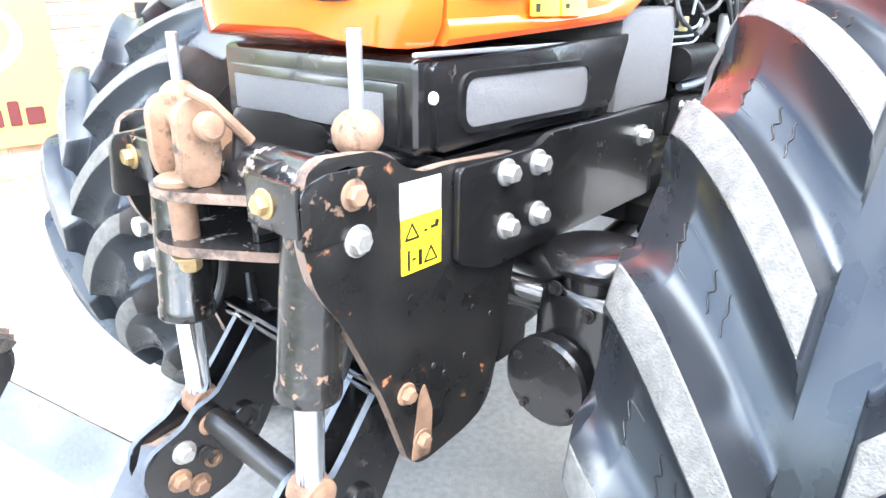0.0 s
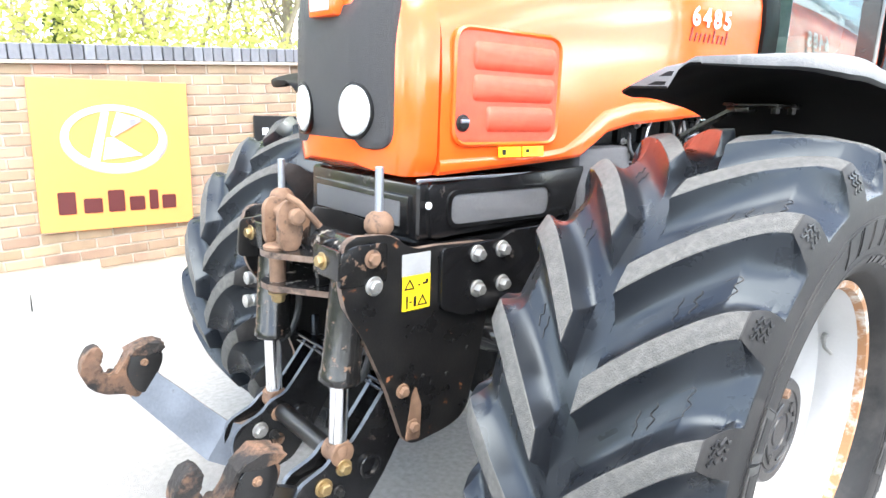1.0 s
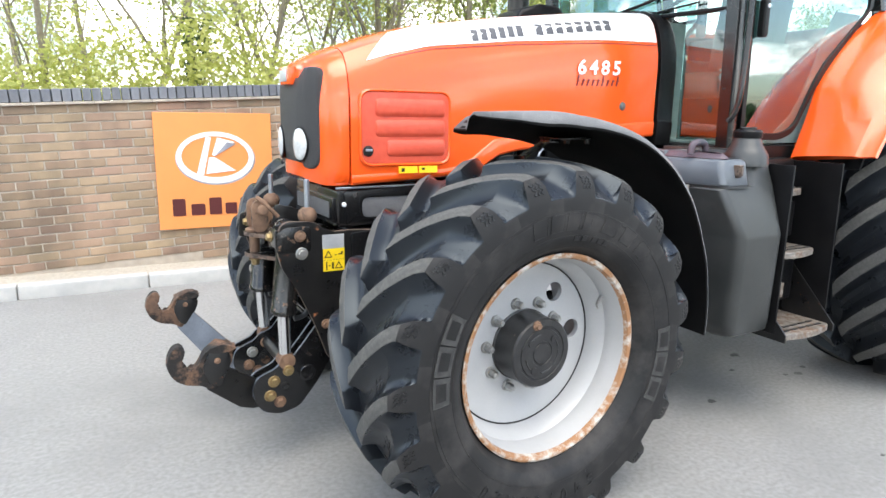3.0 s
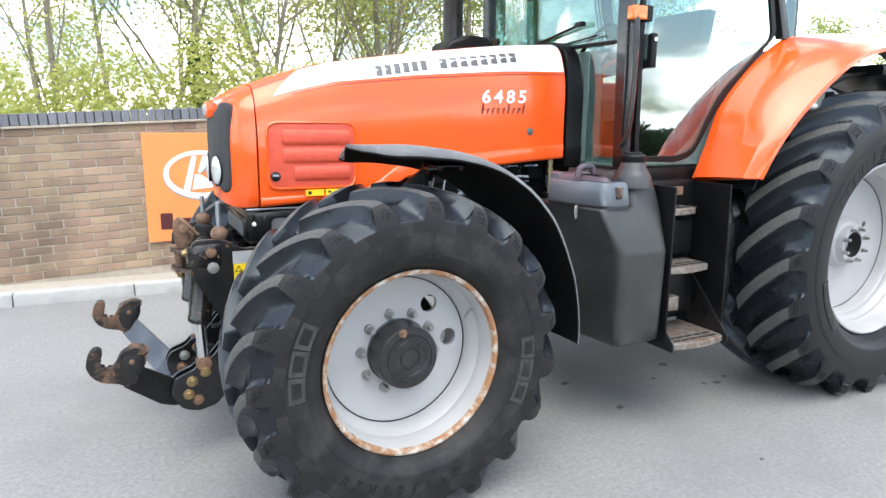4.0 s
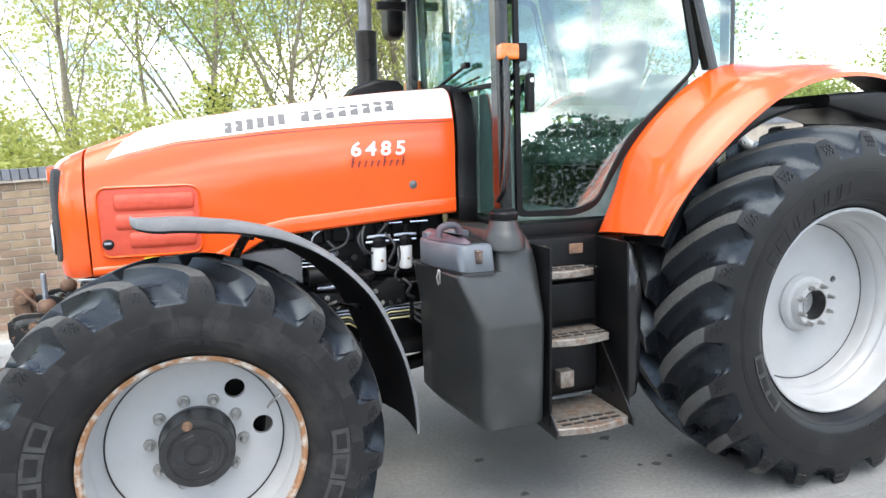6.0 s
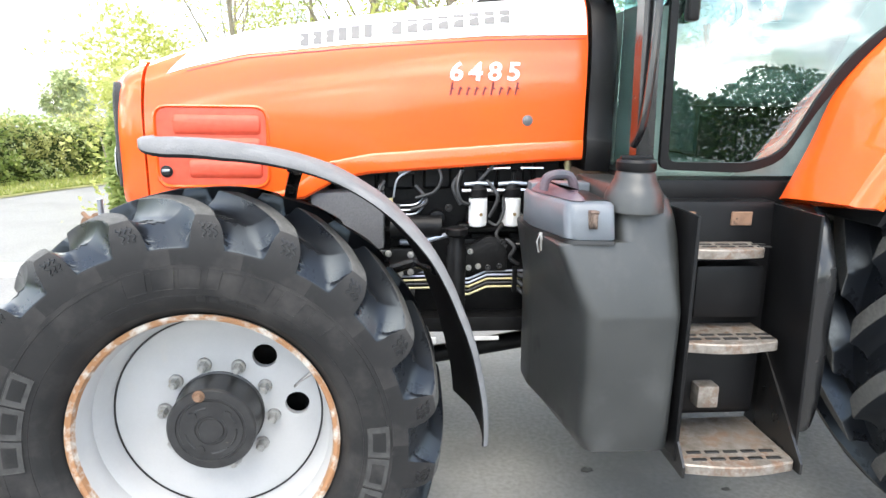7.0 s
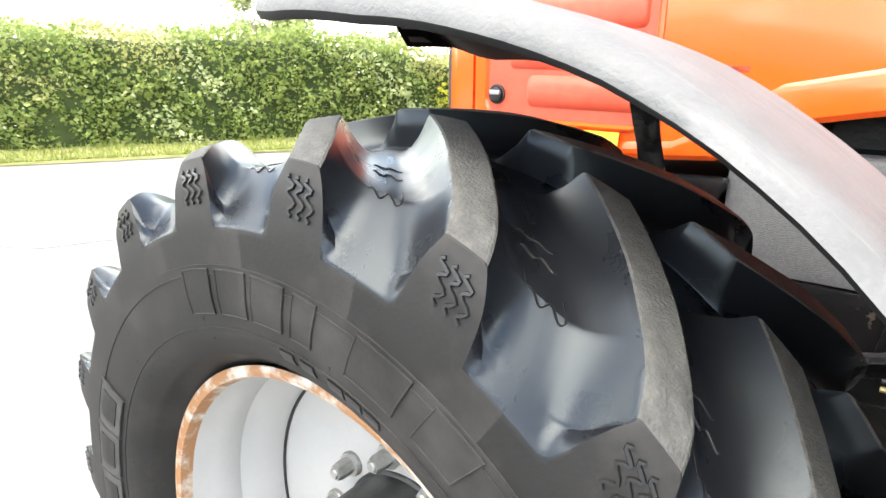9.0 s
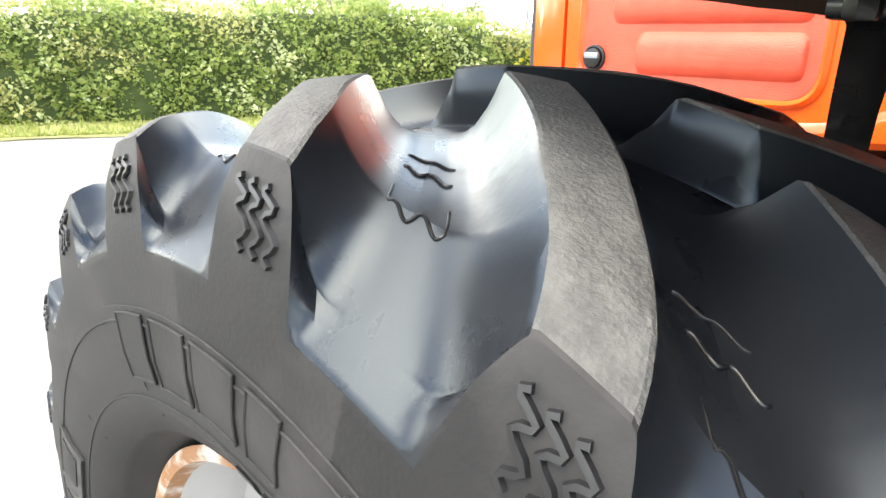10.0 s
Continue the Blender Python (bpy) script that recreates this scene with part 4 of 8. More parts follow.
# wheels: x and z of the axle, tyre centre, sizes
def wheel_set(kind, ax, az, side, rim_r, tyre_w, r_top, lugs, phase, lug_turn, disc_r, disc_in, nuts, nut_r):
    """One wheel; side -1 stands on the near side, +1 on the far side. kind: 'front' or 'rear'."""
    k = r_top / 0.70
    hw = tyre_w / 2
    face = 1.10                      # rim flange from the centre line
    yc = side * (face - hw * 0.755)   # tyre centre
    crown, bead = r_top - 0.058 * k, rim_r - 0.005

    def at(a, r, th):
        """a: outwards from the tyre centre; th: angle from +x to +z."""
        return Vector((ax + r * math.cos(th), yc + side * a, az + r * math.sin(th)))

    edge_r = r_top - 0.165 * k
    side_prof = [(1.0, edge_r), (1.0, bead + 0.45 * (crown - bead)), (0.975, bead + 0.26 * (crown - bead)), (0.965, bead + 0.235 * (crown - bead)), (0.90, bead + 0.12 * (crown - bead)), (0.87, bead + 0.105 * (crown - bead)), (0.72, bead)]
    prof = [(-a_, r_) for a_, r_ in side_prof[::-1]] + [(-0.95, edge_r + 0.004), (-0.80, edge_r), (0, crown - 0.06 * k), (0.80, edge_r), (0.95, edge_r + 0.004)] + side_prof
    bm = bmesh.new()
    seg = 96
    rings = [[at(a * hw, r, 2 * math.pi * i / seg) for i in range(seg)] for a, r in prof]
    loft(bm, rings, closed=True, cap=False)
    for f in bm.faces:
        c = f.calc_center_median()
        rr = math.hypot(c.x - ax, c.z - az)
        f.material_index = 1 if rr < crown - 0.05 * k else 0
    wall_mat = M_SIDEWALL if kind == "front" else M_SIDEWALL_REAR
    tyre = part(kind + "_tyre", bm, [M_RUBBER, wall_mat], tractor, "black ribbed agricultural tyre with worn grey tread faces", 45)

    # the tread is made of alike cells, each one lug with the half valleys beside it
    hp = math.pi / lugs
    OUT = [(0.0, r_top), (0.5, r_top - 0.007 * k), (0.8, r_top - 0.022 * k), (0.90, r_top - 0.036 * k), (0.945, r_top - 0.064 * k), (0.98, r_top - 0.108 * k), (1.0, r_top - 0.165 * k), (0.994, r_top - 0.185 * k)]
    FOOT = (0.988, r_top - 0.120 * k)

    def centre_turn(u):
        return lug_turn * max(0.0, 1 - u) ** 1.4

    def outer(q):
        """Outer skin of the lugs: q 0..1 over the tread, 1..2 down the end face to the sidewall."""
        if q <= 1:
            a = 0.90 * q
            return a, float(np.interp(a, [p[0] for p in OUT[:4]], [p[1] for p in OUT[:4]]))
        t = (q - 1) * 4
        n_ = min(int(t), 3)
        f_ = t - n_
        b0, b1 = OUT[3 + n_], OUT[4 + n_]
        return b0[0] + (b1[0] - b0[0]) * f_, b0[1] + (b1[1] - b0[1]) * f_

    def floor_at(a):
        """Valley floor: level over the crown, then falling to the sidewall."""
        t = max(0.0, (a - 0.69) / (FOOT[0] - 0.69))
        return crown - 0.004 * k * a * a - (crown - FOOT[1] - 0.004 * k) * t ** 1.04

    q_foot = 1.0 + (2 + (OUT[5][1] - FOOT[1]) / (OUT[5][1] - OUT[6][1])) / 4

    def cell(half, fine):
        bm = bmesh.new()
        qs = [0.0, 0.050, 0.100, 0.106, 0.116, 0.126, 0.133, 0.150] + (list(np.linspace(0.18, 0.72, 9)) + [0.752, 0.7667, 0.785, 0.82, 0.87, 0.93] if fine else list(np.linspace(0.18, 0.93, 8))) + [0.97, 0.99, 1.0, 1.02, 1.05] + list(np.linspace(1.10, q_foot, 9 if fine else 6)) + [q_foot + 0.03, 1.86, 2.0]
        fl = [0.0, 0.05, 0.12, 0.22, 0.34, 0.48, 0.64, 0.82, 1.0] if fine else [0.0, 0.15, 0.34, 0.6, 1.0]
        rows = []
        for q in qs:
            a, r = outer(q)
            u = a
            slope = abs(centre_turn(u + 0.01) - centre_turn(u)) / 0.01 / hw * r
            widen = math.sqrt(1 + min(slope, 1.6) ** 2)
            on_face = q > 1
            e = (q - 1) / (q_foot - 1) if on_face else 0.0
            wt = (0.0175 + 0.0050 * min(q, 1.0)) * k * widen / r
            fw = 0.062 * k * widen / r
            if q < 0.45:
                fw *= 0.40 + 0.60 * (q / 0.45) ** 1.3
            if q > 0.8 and not on_face:
                fw *= 1 - 0.35 * (q - 0.8) / 0.2
            if on_face:
                w_bot = hp - 0.052 * k / r
                wt = wt + (w_bot - wt) * min(1.0, e) ** 0.9
                fw = max(0.010, 0.042 * k / r * (1 - 0.75 * min(1.0, e)))
            fw = min(fw, 0.8 * (hp - wt))
            if q <= 1:
                fa, fr = a, floor_at(a)
            elif q < q_foot:
                fa = 0.90 + (FOOT[0] - 0.90) * e
                fr = floor_at(fa)
            else:
                fa, fr = a, r
            nose = np.interp(q, [0.100, 0.106, 0.126, 0.133], [1.0, 0.94, 0.05, 0.0])
            row = []
            def put(phi, g):
                g = max(g, nose)
                row.append(at(half * (a + (fa - a) * g) * hw, r + (fr - r) * g, centre_turn(u) + phi))
            bev = 0.0035 * k / r
            left = []
            for f_ in fl[::-1]:
                left.append((wt + f_ * (hp - wt), None))
            cols = [(-w, 1) for w, _ in left] + [(-wt + bev, 0), (0.0, 0), (wt - bev, 0)] + [(w, 1) for w, _ in left[::-1]]
            for phi, isf in cols:
                if isf:
                    d = abs(phi) - wt
                    x_ = min(1.0, d / fw)
                    g = 0.03 + 0.97 * (1 - (1 - x_) ** 2.3) if d < hp - wt - 1e-6 else 1.0
                else:
                    g = 0.0
                put(phi, g)
            rows.append(row)
        grid = [[bm.verts.new(p) for p in row] for row in rows]
        nc = len(grid[0])
        mid = nc // 2
        for b in range(len(grid) - 1):
            for c in range(nc - 1):
                fa_ = bm.faces.new((grid[b][c], grid[b][c + 1], grid[b + 1][c + 1], grid[b + 1][c]))
                top = mid - 2 <= c <= mid + 1
                if top and 0.125 <= qs[b] < 0.985:
                    fa_.material_index = 1
                elif (top and qs[b] >= 0.985) or qs[b] >= q_foot - 0.001:
                    fa_.material_index = 2
        # three wavy ridges on the end face
        ridges = []
        for s_ in (-0.6, 0.0, 0.6):
            pts = []
            for n_ in range(15):
                t = n_ / 14
                a, r = outer(1.13 + 0.27 * t)
                w = (s_ * 0.024 + 0.0056 * math.sin(t * 15.5) - 0.010 * t) * k
                pts.append(at(half * (a * hw + 0.0006), r, centre_turn(a) + w / r))
            ridges.append(("end_ridge", to_mesh("end_ridge", tube(bmesh.new(), pts, 0.0026 * k, 5), M_MARK, 60)))
        # raised mark on the valley floor, drawn along the valley
        def mark(u, w, lift):
            return at(half * u * hw, floor_at(u) + lift, centre_turn(u) + hp + w * k / r_top)
        lines = [[mark(uu + amp * math.sin(n_ * 0.40), -0.026 + 0.0017 * n_, 0.0006) for n_ in range(31)] for uu, amp in ((0.43, 0.006), (0.51, 0.012))]
        lines.append([mark(0.62 + 0.016 * n_, -0.027, 0.0002) for n_ in range(5)] + [mark(0.70 + 0.014 * math.sin(n_ * 0.40), -0.026 + 0.0017 * n_, 0.0006) for n_ in range(31)] + [mark(0.684 - 0.016 * n_, 0.027, 0.0002) for n_ in range(5)])
        valley = [("valley_mark", to_mesh("valley_mark", tube(bmesh.new(), ln, 0.0012, 6), M_MARK, 60)) for ln in lines]
        return [("lug", to_mesh("lug", bm, [M_RUBBER, M_TREAD, wall_mat], 31))] + valley + ridges

    step = 2 * math.pi / lugs
    for half, off in ((1, 0.0), (-1, 0.5)):
        for nm, me in cell(half, kind == "front")[:7 if side < 0 and half > 0 else 4 if side < 0 else 1]:
            for i in range(lugs):
                o = new(nm, me)
                o.parent = tyre
                th = phase + step * (i + off)
                o.matrix_basis = Matrix.Translation((ax, 0, az)) @ Matrix.Rotation(-th, 4, "Y") @ Matrix.Translation((-ax, 0, -az))

    # rim: flange, barrel, dished disc
    f = side
    bm = bmesh.new()
    o = (ax, 0, az)
    R = rim_r
    d = disc_in
    rim_prof = [(f * (face - hw * 1.5), R - 0.03), (f * (face - 0.03), R - 0.025), (f * (face - 0.006), R - 0.012), (f * face, R - 0.004), (f * (face + 0.006), R - 0.002), (f * (face + 0.009), R - 0.010),
                (f * (face + 0.006), R - 0.018), (f * (face - 0.012), R - 0.024), (f * (face - 0.05), R - 0.030), (f * (face - 0.062), R - 0.036),
                *([(f * (face - 0.09), (R + disc_r) / 2)] if kind == "front" else [(f * (face - q_), R - w_) for q_, w_ in ((0.082, 0.044), (0.090, 0.052), (0.096, 0.051), (0.104, 0.054), (0.112, 0.066), (0.132, 0.078), (0.140, 0.077), (0.148, 0.083))]),
                (f * (face - d + 0.03), disc_r + 0.008), (f * (face - d + 0.006), disc_r + 0.003), (f * (face - d - 0.004), disc_r - 0.001)]
    lathe(bm, o, (0, 1, 0), rim_prof, 96, mats=[0] * 3 + [1] * 4 + [0] * (len(rim_prof) - 8), cap=False)
    rim = part(kind + "_rim", bm, [M_RIM, M_RIM_EDGE if kind == "front" else M_RIM], tractor,
               "silver painted steel rim with rust round its flange" if kind == "front" else "clean silver painted steel rim", 40)
    # disc, with two round holes on the front wheels
    bm = bmesh.new()
    holes = [(0.134 + 0.004, 0.176, 0.036), (0.228, 0.022, 0.036)] if kind == "front" else [(0.20, 0.10, 0.018)]
    yd = f * (face - d)
    seg = 96
    outer = [(math.cos(2 * math.pi * i / seg) * disc_r, math.sin(2 * math.pi * i / seg) * disc_r) for i in range(seg)]
    for y, flip in ((yd, 1), (yd - f * 0.016, -1)):
        vs = [bm.verts.new((ax + p[0], y, az + p[1])) for p in outer]
        es = [bm.edges.new((vs[i], vs[(i + 1) % seg])) for i in range(seg)]
        for hx, hz, hr in holes:
            hv = [bm.verts.new((ax + hx + hr * math.cos(2 * math.pi * i / 28), y, az + hz + hr * math.sin(2 * math.pi * i / 28))) for i in range(28)]
            es += [bm.edges.new((hv[i], hv[(i + 1) % 28])) for i in range(28)]
        bmesh.ops.triangle_fill(bm, edges=es, use_beauty=True)
    for hx, hz, hr in holes:
        lathe(bm, (ax + hx, yd, az + hz), (0, -f, 0), [(0, hr), (0.016, hr)], 28, cap=False)
    part("disc", bm, M_RIM, rim, angle=30)
    # seal line between disc and barrel
    bm = bmesh.new()
    lathe(bm, (ax, yd, az), (0, f, 0), [(0.001, disc_r - 0.004), (0.003, disc_r - 0.0025), (0.003, disc_r + 0.001), (0.001, disc_r + 0.002)], 96, cap=False)
    part("seal_line", bm, M_INK, rim)
    part("hub_flange", lathe(bmesh.new(), (ax, yd - f * 0.13, az), (0, f, 0), [(-0.03, 0.05), (-0.03, 0.24), (0.0, 0.25), (0.012, 0.24), (0.014, 0.05)], 40), M_IRON, rim)
    # hub
    bm = bmesh.new()
    if kind == "front":
        lathe(bm, (ax, yd, az), (0, f, 0), [(0, 0.131), (0.004, 0.131), (0.006, 0.126), (0.088, 0.124), (0.092, 0.121), (0.094, 0.119), (0.095, 0.098), (0.092, 0.096), (0.092, 0.090), (0.095, 0.088),
                                            (0.095, 0.045), (0.092, 0.043), (0.092, 0.036), (0.095, 0.034)], 64)
        hub = part("hub", bm, M_HUB, rim, "black planetary hub cover")
        for a in (0.25, 1.7, 3.3, 4.7, 5.6):
            pts = [(ax + 0.07 * math.cos(a + q * 0.1), yd + f * 0.0955, az + 0.07 * math.sin(a + q * 0.1)) for q in range(8)]
            part("hub_rib", tube(bmesh.new(), pts, 0.003, 6), M_HUB, rim)
        for a in (0.75, 2.4, 4.2):
            part("hub_boss", lathe(bmesh.new(), (ax + 0.066 * math.cos(a), yd + f * 0.094, az + 0.066 * math.sin(a)), (0, f, 0), [(0, 0.013), (0.004, 0.012)], 16), M_HUB, rim)
        bm = bolt(bmesh.new(), (ax - 0.027, yd + f * 0.093, az + 0.104), (0, f, 0), 0.012, 0.014)
        part("drain_plug", bm, M_RUSTY, rim, "rusty drain plug")
    else:
        lathe(bm, (ax, yd, az), (0, f, 0), [(0, 0.150), (0.012, 0.150), (0.02, 0.142), (0.030, 0.138), (0.034, 0.132), (0.034, 0.112), (0.038, 0.109), (0.062, 0.107), (0.066, 0.104), (0.066, 0.078), (0.05, 0.074), (-0.05, 0.072)], 64, cap=False)
        hub = part("hub", bm, M_RIM, rim, "silver axle hub with a dark bore", 40)
        bm = lathe(bmesh.new(), (ax, yd, az), (0, f, 0), [(-0.05, 0.072), (-0.03, 0.072), (-0.03, 0.055), (-0.02, 0.050), (-0.02, 0.02)], 32)
        part("axle_end", bm, M_HUB, rim)
        bm = lathe(bmesh.new(), (ax, yd, az), (0, f, 0), [(0.0645, 0.0755), (0.0645, 0.0715), (-0.048, 0.0690)], 40, cap=False)
        part("bore_sleeve", bm, M_HUB, rim)
    for i in range(nuts):
        a = radians(67) + 2 * math.pi * i / nuts
        p = (ax + nut_r * math.cos(a), yd + (0.064 * f if kind == "rear" else 0), az + nut_r * math.sin(a))
        bm = bolt(bmesh.new(), p, (0, f, 0), 0.0145 if kind == "front" else 0.011, 0.026 if kind == "front" else 0.014)
        rod(bm, p, Vector(p) + Vector((0, f * (0.036 if kind == "front" else 0.032), 0)), 0.009, 10, 0.002)
        part("wheel_nut", bm, M_ZINC, rim)
    if kind == "front":
        v = Vector((0.28, 0, 0.154)).normalized()
        p = Vector((ax, f * (face - 0.075), az)) + v * (R - 0.05)
        bm = tube(bmesh.new(), [p + v * 0.02, p, p - v * 0.03 + Vector((0, f * 0.012, 0)), p - v * 0.045 + Vector((0, f * 0.03, 0))], [0.007, 0.006, 0.004, 0.004], 10)
        part("valve_stem", bm, M_ZINC, rim)
    # raised sidewall marks: plain blocks in place of lettering

    def block(r0, r1, t0, t1, thick=0.003, n=4, skew=0.0):
        bm2 = bmesh.new()
        grid = []
        for j in range(6):
            r = r0 + (r1 - r0) * j / 5
            aa = np.interp(r, [p[1] for p in side_prof[::-1]], [p[0] for p in side_prof[::-1]]) * hw
            grid.append([bm2.verts.new(at(aa + thick, r, t0 + (t1 - t0) * i / n + skew * j / 5)) for i in range(n + 1)])
        for j in range(5):
            for i in range(n):
                bm2.faces.new((grid[j][i], grid[j][i + 1], grid[j + 1][i + 1], grid[j + 1][i]))
        r = bmesh.ops.extrude_face_region(bm2, geom=list(bm2.faces))
        for v in [g for g in r["geom"] if isinstance(g, bmesh.types.BMVert)]:
            v.co.y -= f * (thick + 0.004)
        return bm2

    def border(r0, r1, t0, t1, thick, skew=0.0):
        pts = []
        for j, i in [(0, q_) for q_ in range(5)] + [(q_, 4) for q_ in range(1, 6)] + [(5, 3 - q_) for q_ in range(4)] + [(4 - q_, 0) for q_ in range(5)]:
            r = r0 + (r1 - r0) * j / 5
            aa = np.interp(r, [p[1] for p in side_prof[::-1]], [p[0] for p in side_prof[::-1]]) * hw
            pts.append(at(aa + thick, r, t0 + (t1 - t0) * i / 4 + skew * j / 5))
        return tube(bmesh.new(), pts, 0.0013 * k, 6)

    if side < 0:
        letter = 0.058 * k
        base_r = (0.450 if kind == "front" else 0.56)
        marks = [(106, 6.6), (97.6, 6.6), (89.8, 6.4), (82.8, 4.0), (70, 8.4), (58.8, 7), (48, 7)] if kind == "front" else [(150, 5), (143, 5), (136, 5), (129, 4), (118, 6), (110, 5), (103, 5)]
        for c, wdt in marks:
            part("sidewall_mark", block(base_r, base_r + letter, radians(c - wdt / 2), radians(c + wdt / 2), 0.0012, 4, radians(-1.0)), wall_mat, tyre)
            part("mark_edge", border(base_r, base_r + letter, radians(c - wdt / 2), radians(c + wdt / 2), 0.0010, radians(-1.0)), wall_mat, tyre)
        for c in ((179.7, 168.2, 156.7, 1.2, -10.3, -21.8) if kind == "front" else (215, 206, 197)):
            part("sidewall_block", block(base_r - 0.006, base_r + 0.052, radians(c - 5.4), radians(c + 5.2), 0.0030, 4), M_DUSTY, tyre)
            part("sidewall_mark", block(base_r + 0.006, base_r + 0.042, radians(c - 3.6), radians(c + 3.2), 0.0042, 4), wall_mat, tyre)
            part("mark_edge", border(base_r - 0.006, base_r + 0.052, radians(c - 5.4), radians(c + 5.2), 0.0030), M_DUSTY, tyre)
        # small pattern marking near the bead, as bars, and fine mould rings
        if kind == "front":
            for c in (86.2, 81.8, 75.8, 72.2, 68.6):
                part("sidewall_mark", block(0.413, 0.428, radians(c - 1.5), radians(c + 1.5), 0.0022, 2), M_MARK, tyre)
        for rr_ in (base_r - 0.018, edge_r - 0.012):
            aa = np.interp(rr_, [p[1] for p in side_prof[::-1]], [p[0] for p in side_prof[::-1]]) * hw
            part("mould_ring", tube(bmesh.new(), [at(aa, rr_, 2 * math.pi * n_ / 96) for n_ in range(97)], 0.0014, 5), wall_mat, tyre)
        for c in range(12):
            th = radians(17 + c * 30)
            aa0, aa1 = (np.interp(q_, [p[1] for p in side_prof[::-1]], [p[0] for p in side_prof[::-1]]) * hw for q_ in (base_r - 0.035, base_r - 0.004))
            part("mould_seam", tube(bmesh.new(), [at(aa0, base_r - 0.035, th), at(aa1, base_r - 0.004, th)], 0.0011, 4), wall_mat, tyre)
        # size marking
        for ch, c in zip("540/65R28" if kind == "front" else "650/65R38", range(9)):
            cu = bpy.data.curves.new("size_mark", "FONT")
            cu.body, cu.size, cu.extrude = ch, 0.062 * k, 0.003
            cu.align_x, cu.align_y = "CENTER", "BOTTOM"
            tmp = bpy.data.objects.new("size_mark", cu)
            scene.collection.objects.link(tmp)
            dg = bpy.context.evaluated_depsgraph_get()
            me = bpy.data.meshes.new_from_object(tmp.evaluated_get(dg))
            bpy.data.objects.remove(tmp)
            me.materials.clear()
            me.materials.append(M_MARK)
            th = radians((268 if kind == "front" else 306) - c * (7.2 if kind == "front" else 5.0) + 20)
            o = new("size_mark", me)
            o.parent = tyre
            # upright faces outwards; its foot points to the axle
            aa = np.interp(base_r + 0.03, [p[1] for p in side_prof[::-1]], [p[0] for p in side_prof[::-1]]) * hw
            o.matrix_basis = Matrix.Translation(at(aa - 0.001, base_r, th)) @ Matrix.Rotation(-(th - math.pi / 2), 4, "Y") @ Matrix.Rotation(radians(90), 4, "X")
    return tyre, rim


FRONT_PHASE = radians(84.6)
STEER = Matrix.Rotation(0.027, 4, "Z")     # the front wheels stand turned slightly
for sd in (-1, 1):
    hub_at = Matrix.Translation((0.012, sd * 0.9, 0.0))
    for o in wheel_set("front", 0.012, 0.634, sd, 0.367, 0.490, 0.668, 19, FRONT_PHASE, radians(22.5), 0.302, 0.150, 10, 0.158):
        o.matrix_basis = Matrix.Translation((0, -0.15 if sd > 0 else 0, 0)) @ hub_at @ STEER @ hub_at.inverted()
    wheel_set("rear", 2.90, 0.845, sd, 0.497, 0.66, 0.890, 20, radians(89), radians(23), 0.40, 0.20, 8, 0.098)

# ---- hood ----
ZT = [(-0.37, 1.712), (-0.2, 1.772), (0.0, 1.828), (0.4, 1.885), (0.87, 1.937), (1.26, 1.966)]
ZB = [(-0.37, 1.165), (0.0, 1.185), (0.14, 1.193), (0.2, 1.197), (0.27, 1.235), (0.33, 1.270), (0.45, 1.291), (1.26, 1.343)]
ZC = [(-0.37, 1.205), (0.0, 1.215), (0.12, 1.228), (0.2, 1.268), (0.25, 1.306), (0.3, 1.338), (0.45, 1.366), (1.26, 1.418)]
HW = [(-0.37, 0.310), (0.4, 0.318), (1.26, 0.334)]


def hood_half(x, out=0.0):
    zt, zb, zc, w = (lerp_table(t, x) for t in (ZT, ZB, ZC, HW))
    w, zt = w + out, zt + out
    return [(-w + 0.004, zb), (-w - 0.004, zb + 0.010), (-w - 0.006, zc - 0.014), (-w - 0.004, zc - 0.006), (-w, zc), (-w, zt - 0.40), (-w - 0.002, zt - 0.30), (-w + 0.004, zt - 0.215), (-w + 0.012, zt - 0.178), (-w + 0.028, zt - 0.120), (-w + 0.052, zt - 0.070),
            (-w + 0.085, zt - 0.035), (-w + 0.14, zt - 0.014), (-w + 0.22, zt - 0.003), (0, zt)]


def hood_ring(x):
    h = hood_half(x)
    full = h + [(-y, z) for y, z in h[-2::-1]]
    return [(x, y, z) for y, z in full]


xs = [-0.366, -0.2, -0.05, 0.06, 0.12, 0.16, 0.20, 0.235, 0.27, 0.30, 0.33, 0.38, 0.45, 0.6, 0.8, 1.0, 1.15, 1.25]
bm = loft(bmesh.new(), [hood_ring(x) for x in xs], closed=True, cap=True)
hood = part("hood", bm, M_ORANGE, tractor, "glossy orange-red engine hood", 24)

# nose, in front of the seam
NOSE = [(-0.374, 0.310, 1.710, 1.166), (-0.395, 0.309, 1.702, 1.164), (-0.425, 0.304, 1.690, 1.163), (-0.455, 0.290, 1.676, 1.164), (-0.478, 0.262, 1.664, 1.168), (-0.500, 0.205, 1.652, 1.176), (-0.516, 0.13, 1.640, 1.19)]
rings = []
for x, w, zt, zb in NOSE:
    k = w / 0.310
    h = [(-w + 0.02 * k, zb), (-w + 0.004, zb + 0.03), (-w, zb + 0.06), (-w, zt - 0.33), (-w, zt - 0.20), (-w + 0.008 * k, zt - 0.15), (-w + 0.025 * k, zt - 0.09), (-w + 0.06 * k, zt - 0.045), (-w + 0.11 * k, zt - 0.018), (-w + 0.2 * k, zt - 0.004), (0, zt)]
    rings.append([(x, y, z) for y, z in h + [(-y, z) for y, z in h[-2::-1]]])
part("nose", loft(bmesh.new(), rings), M_ORANGE, tractor, "orange-red front cowl", 30)


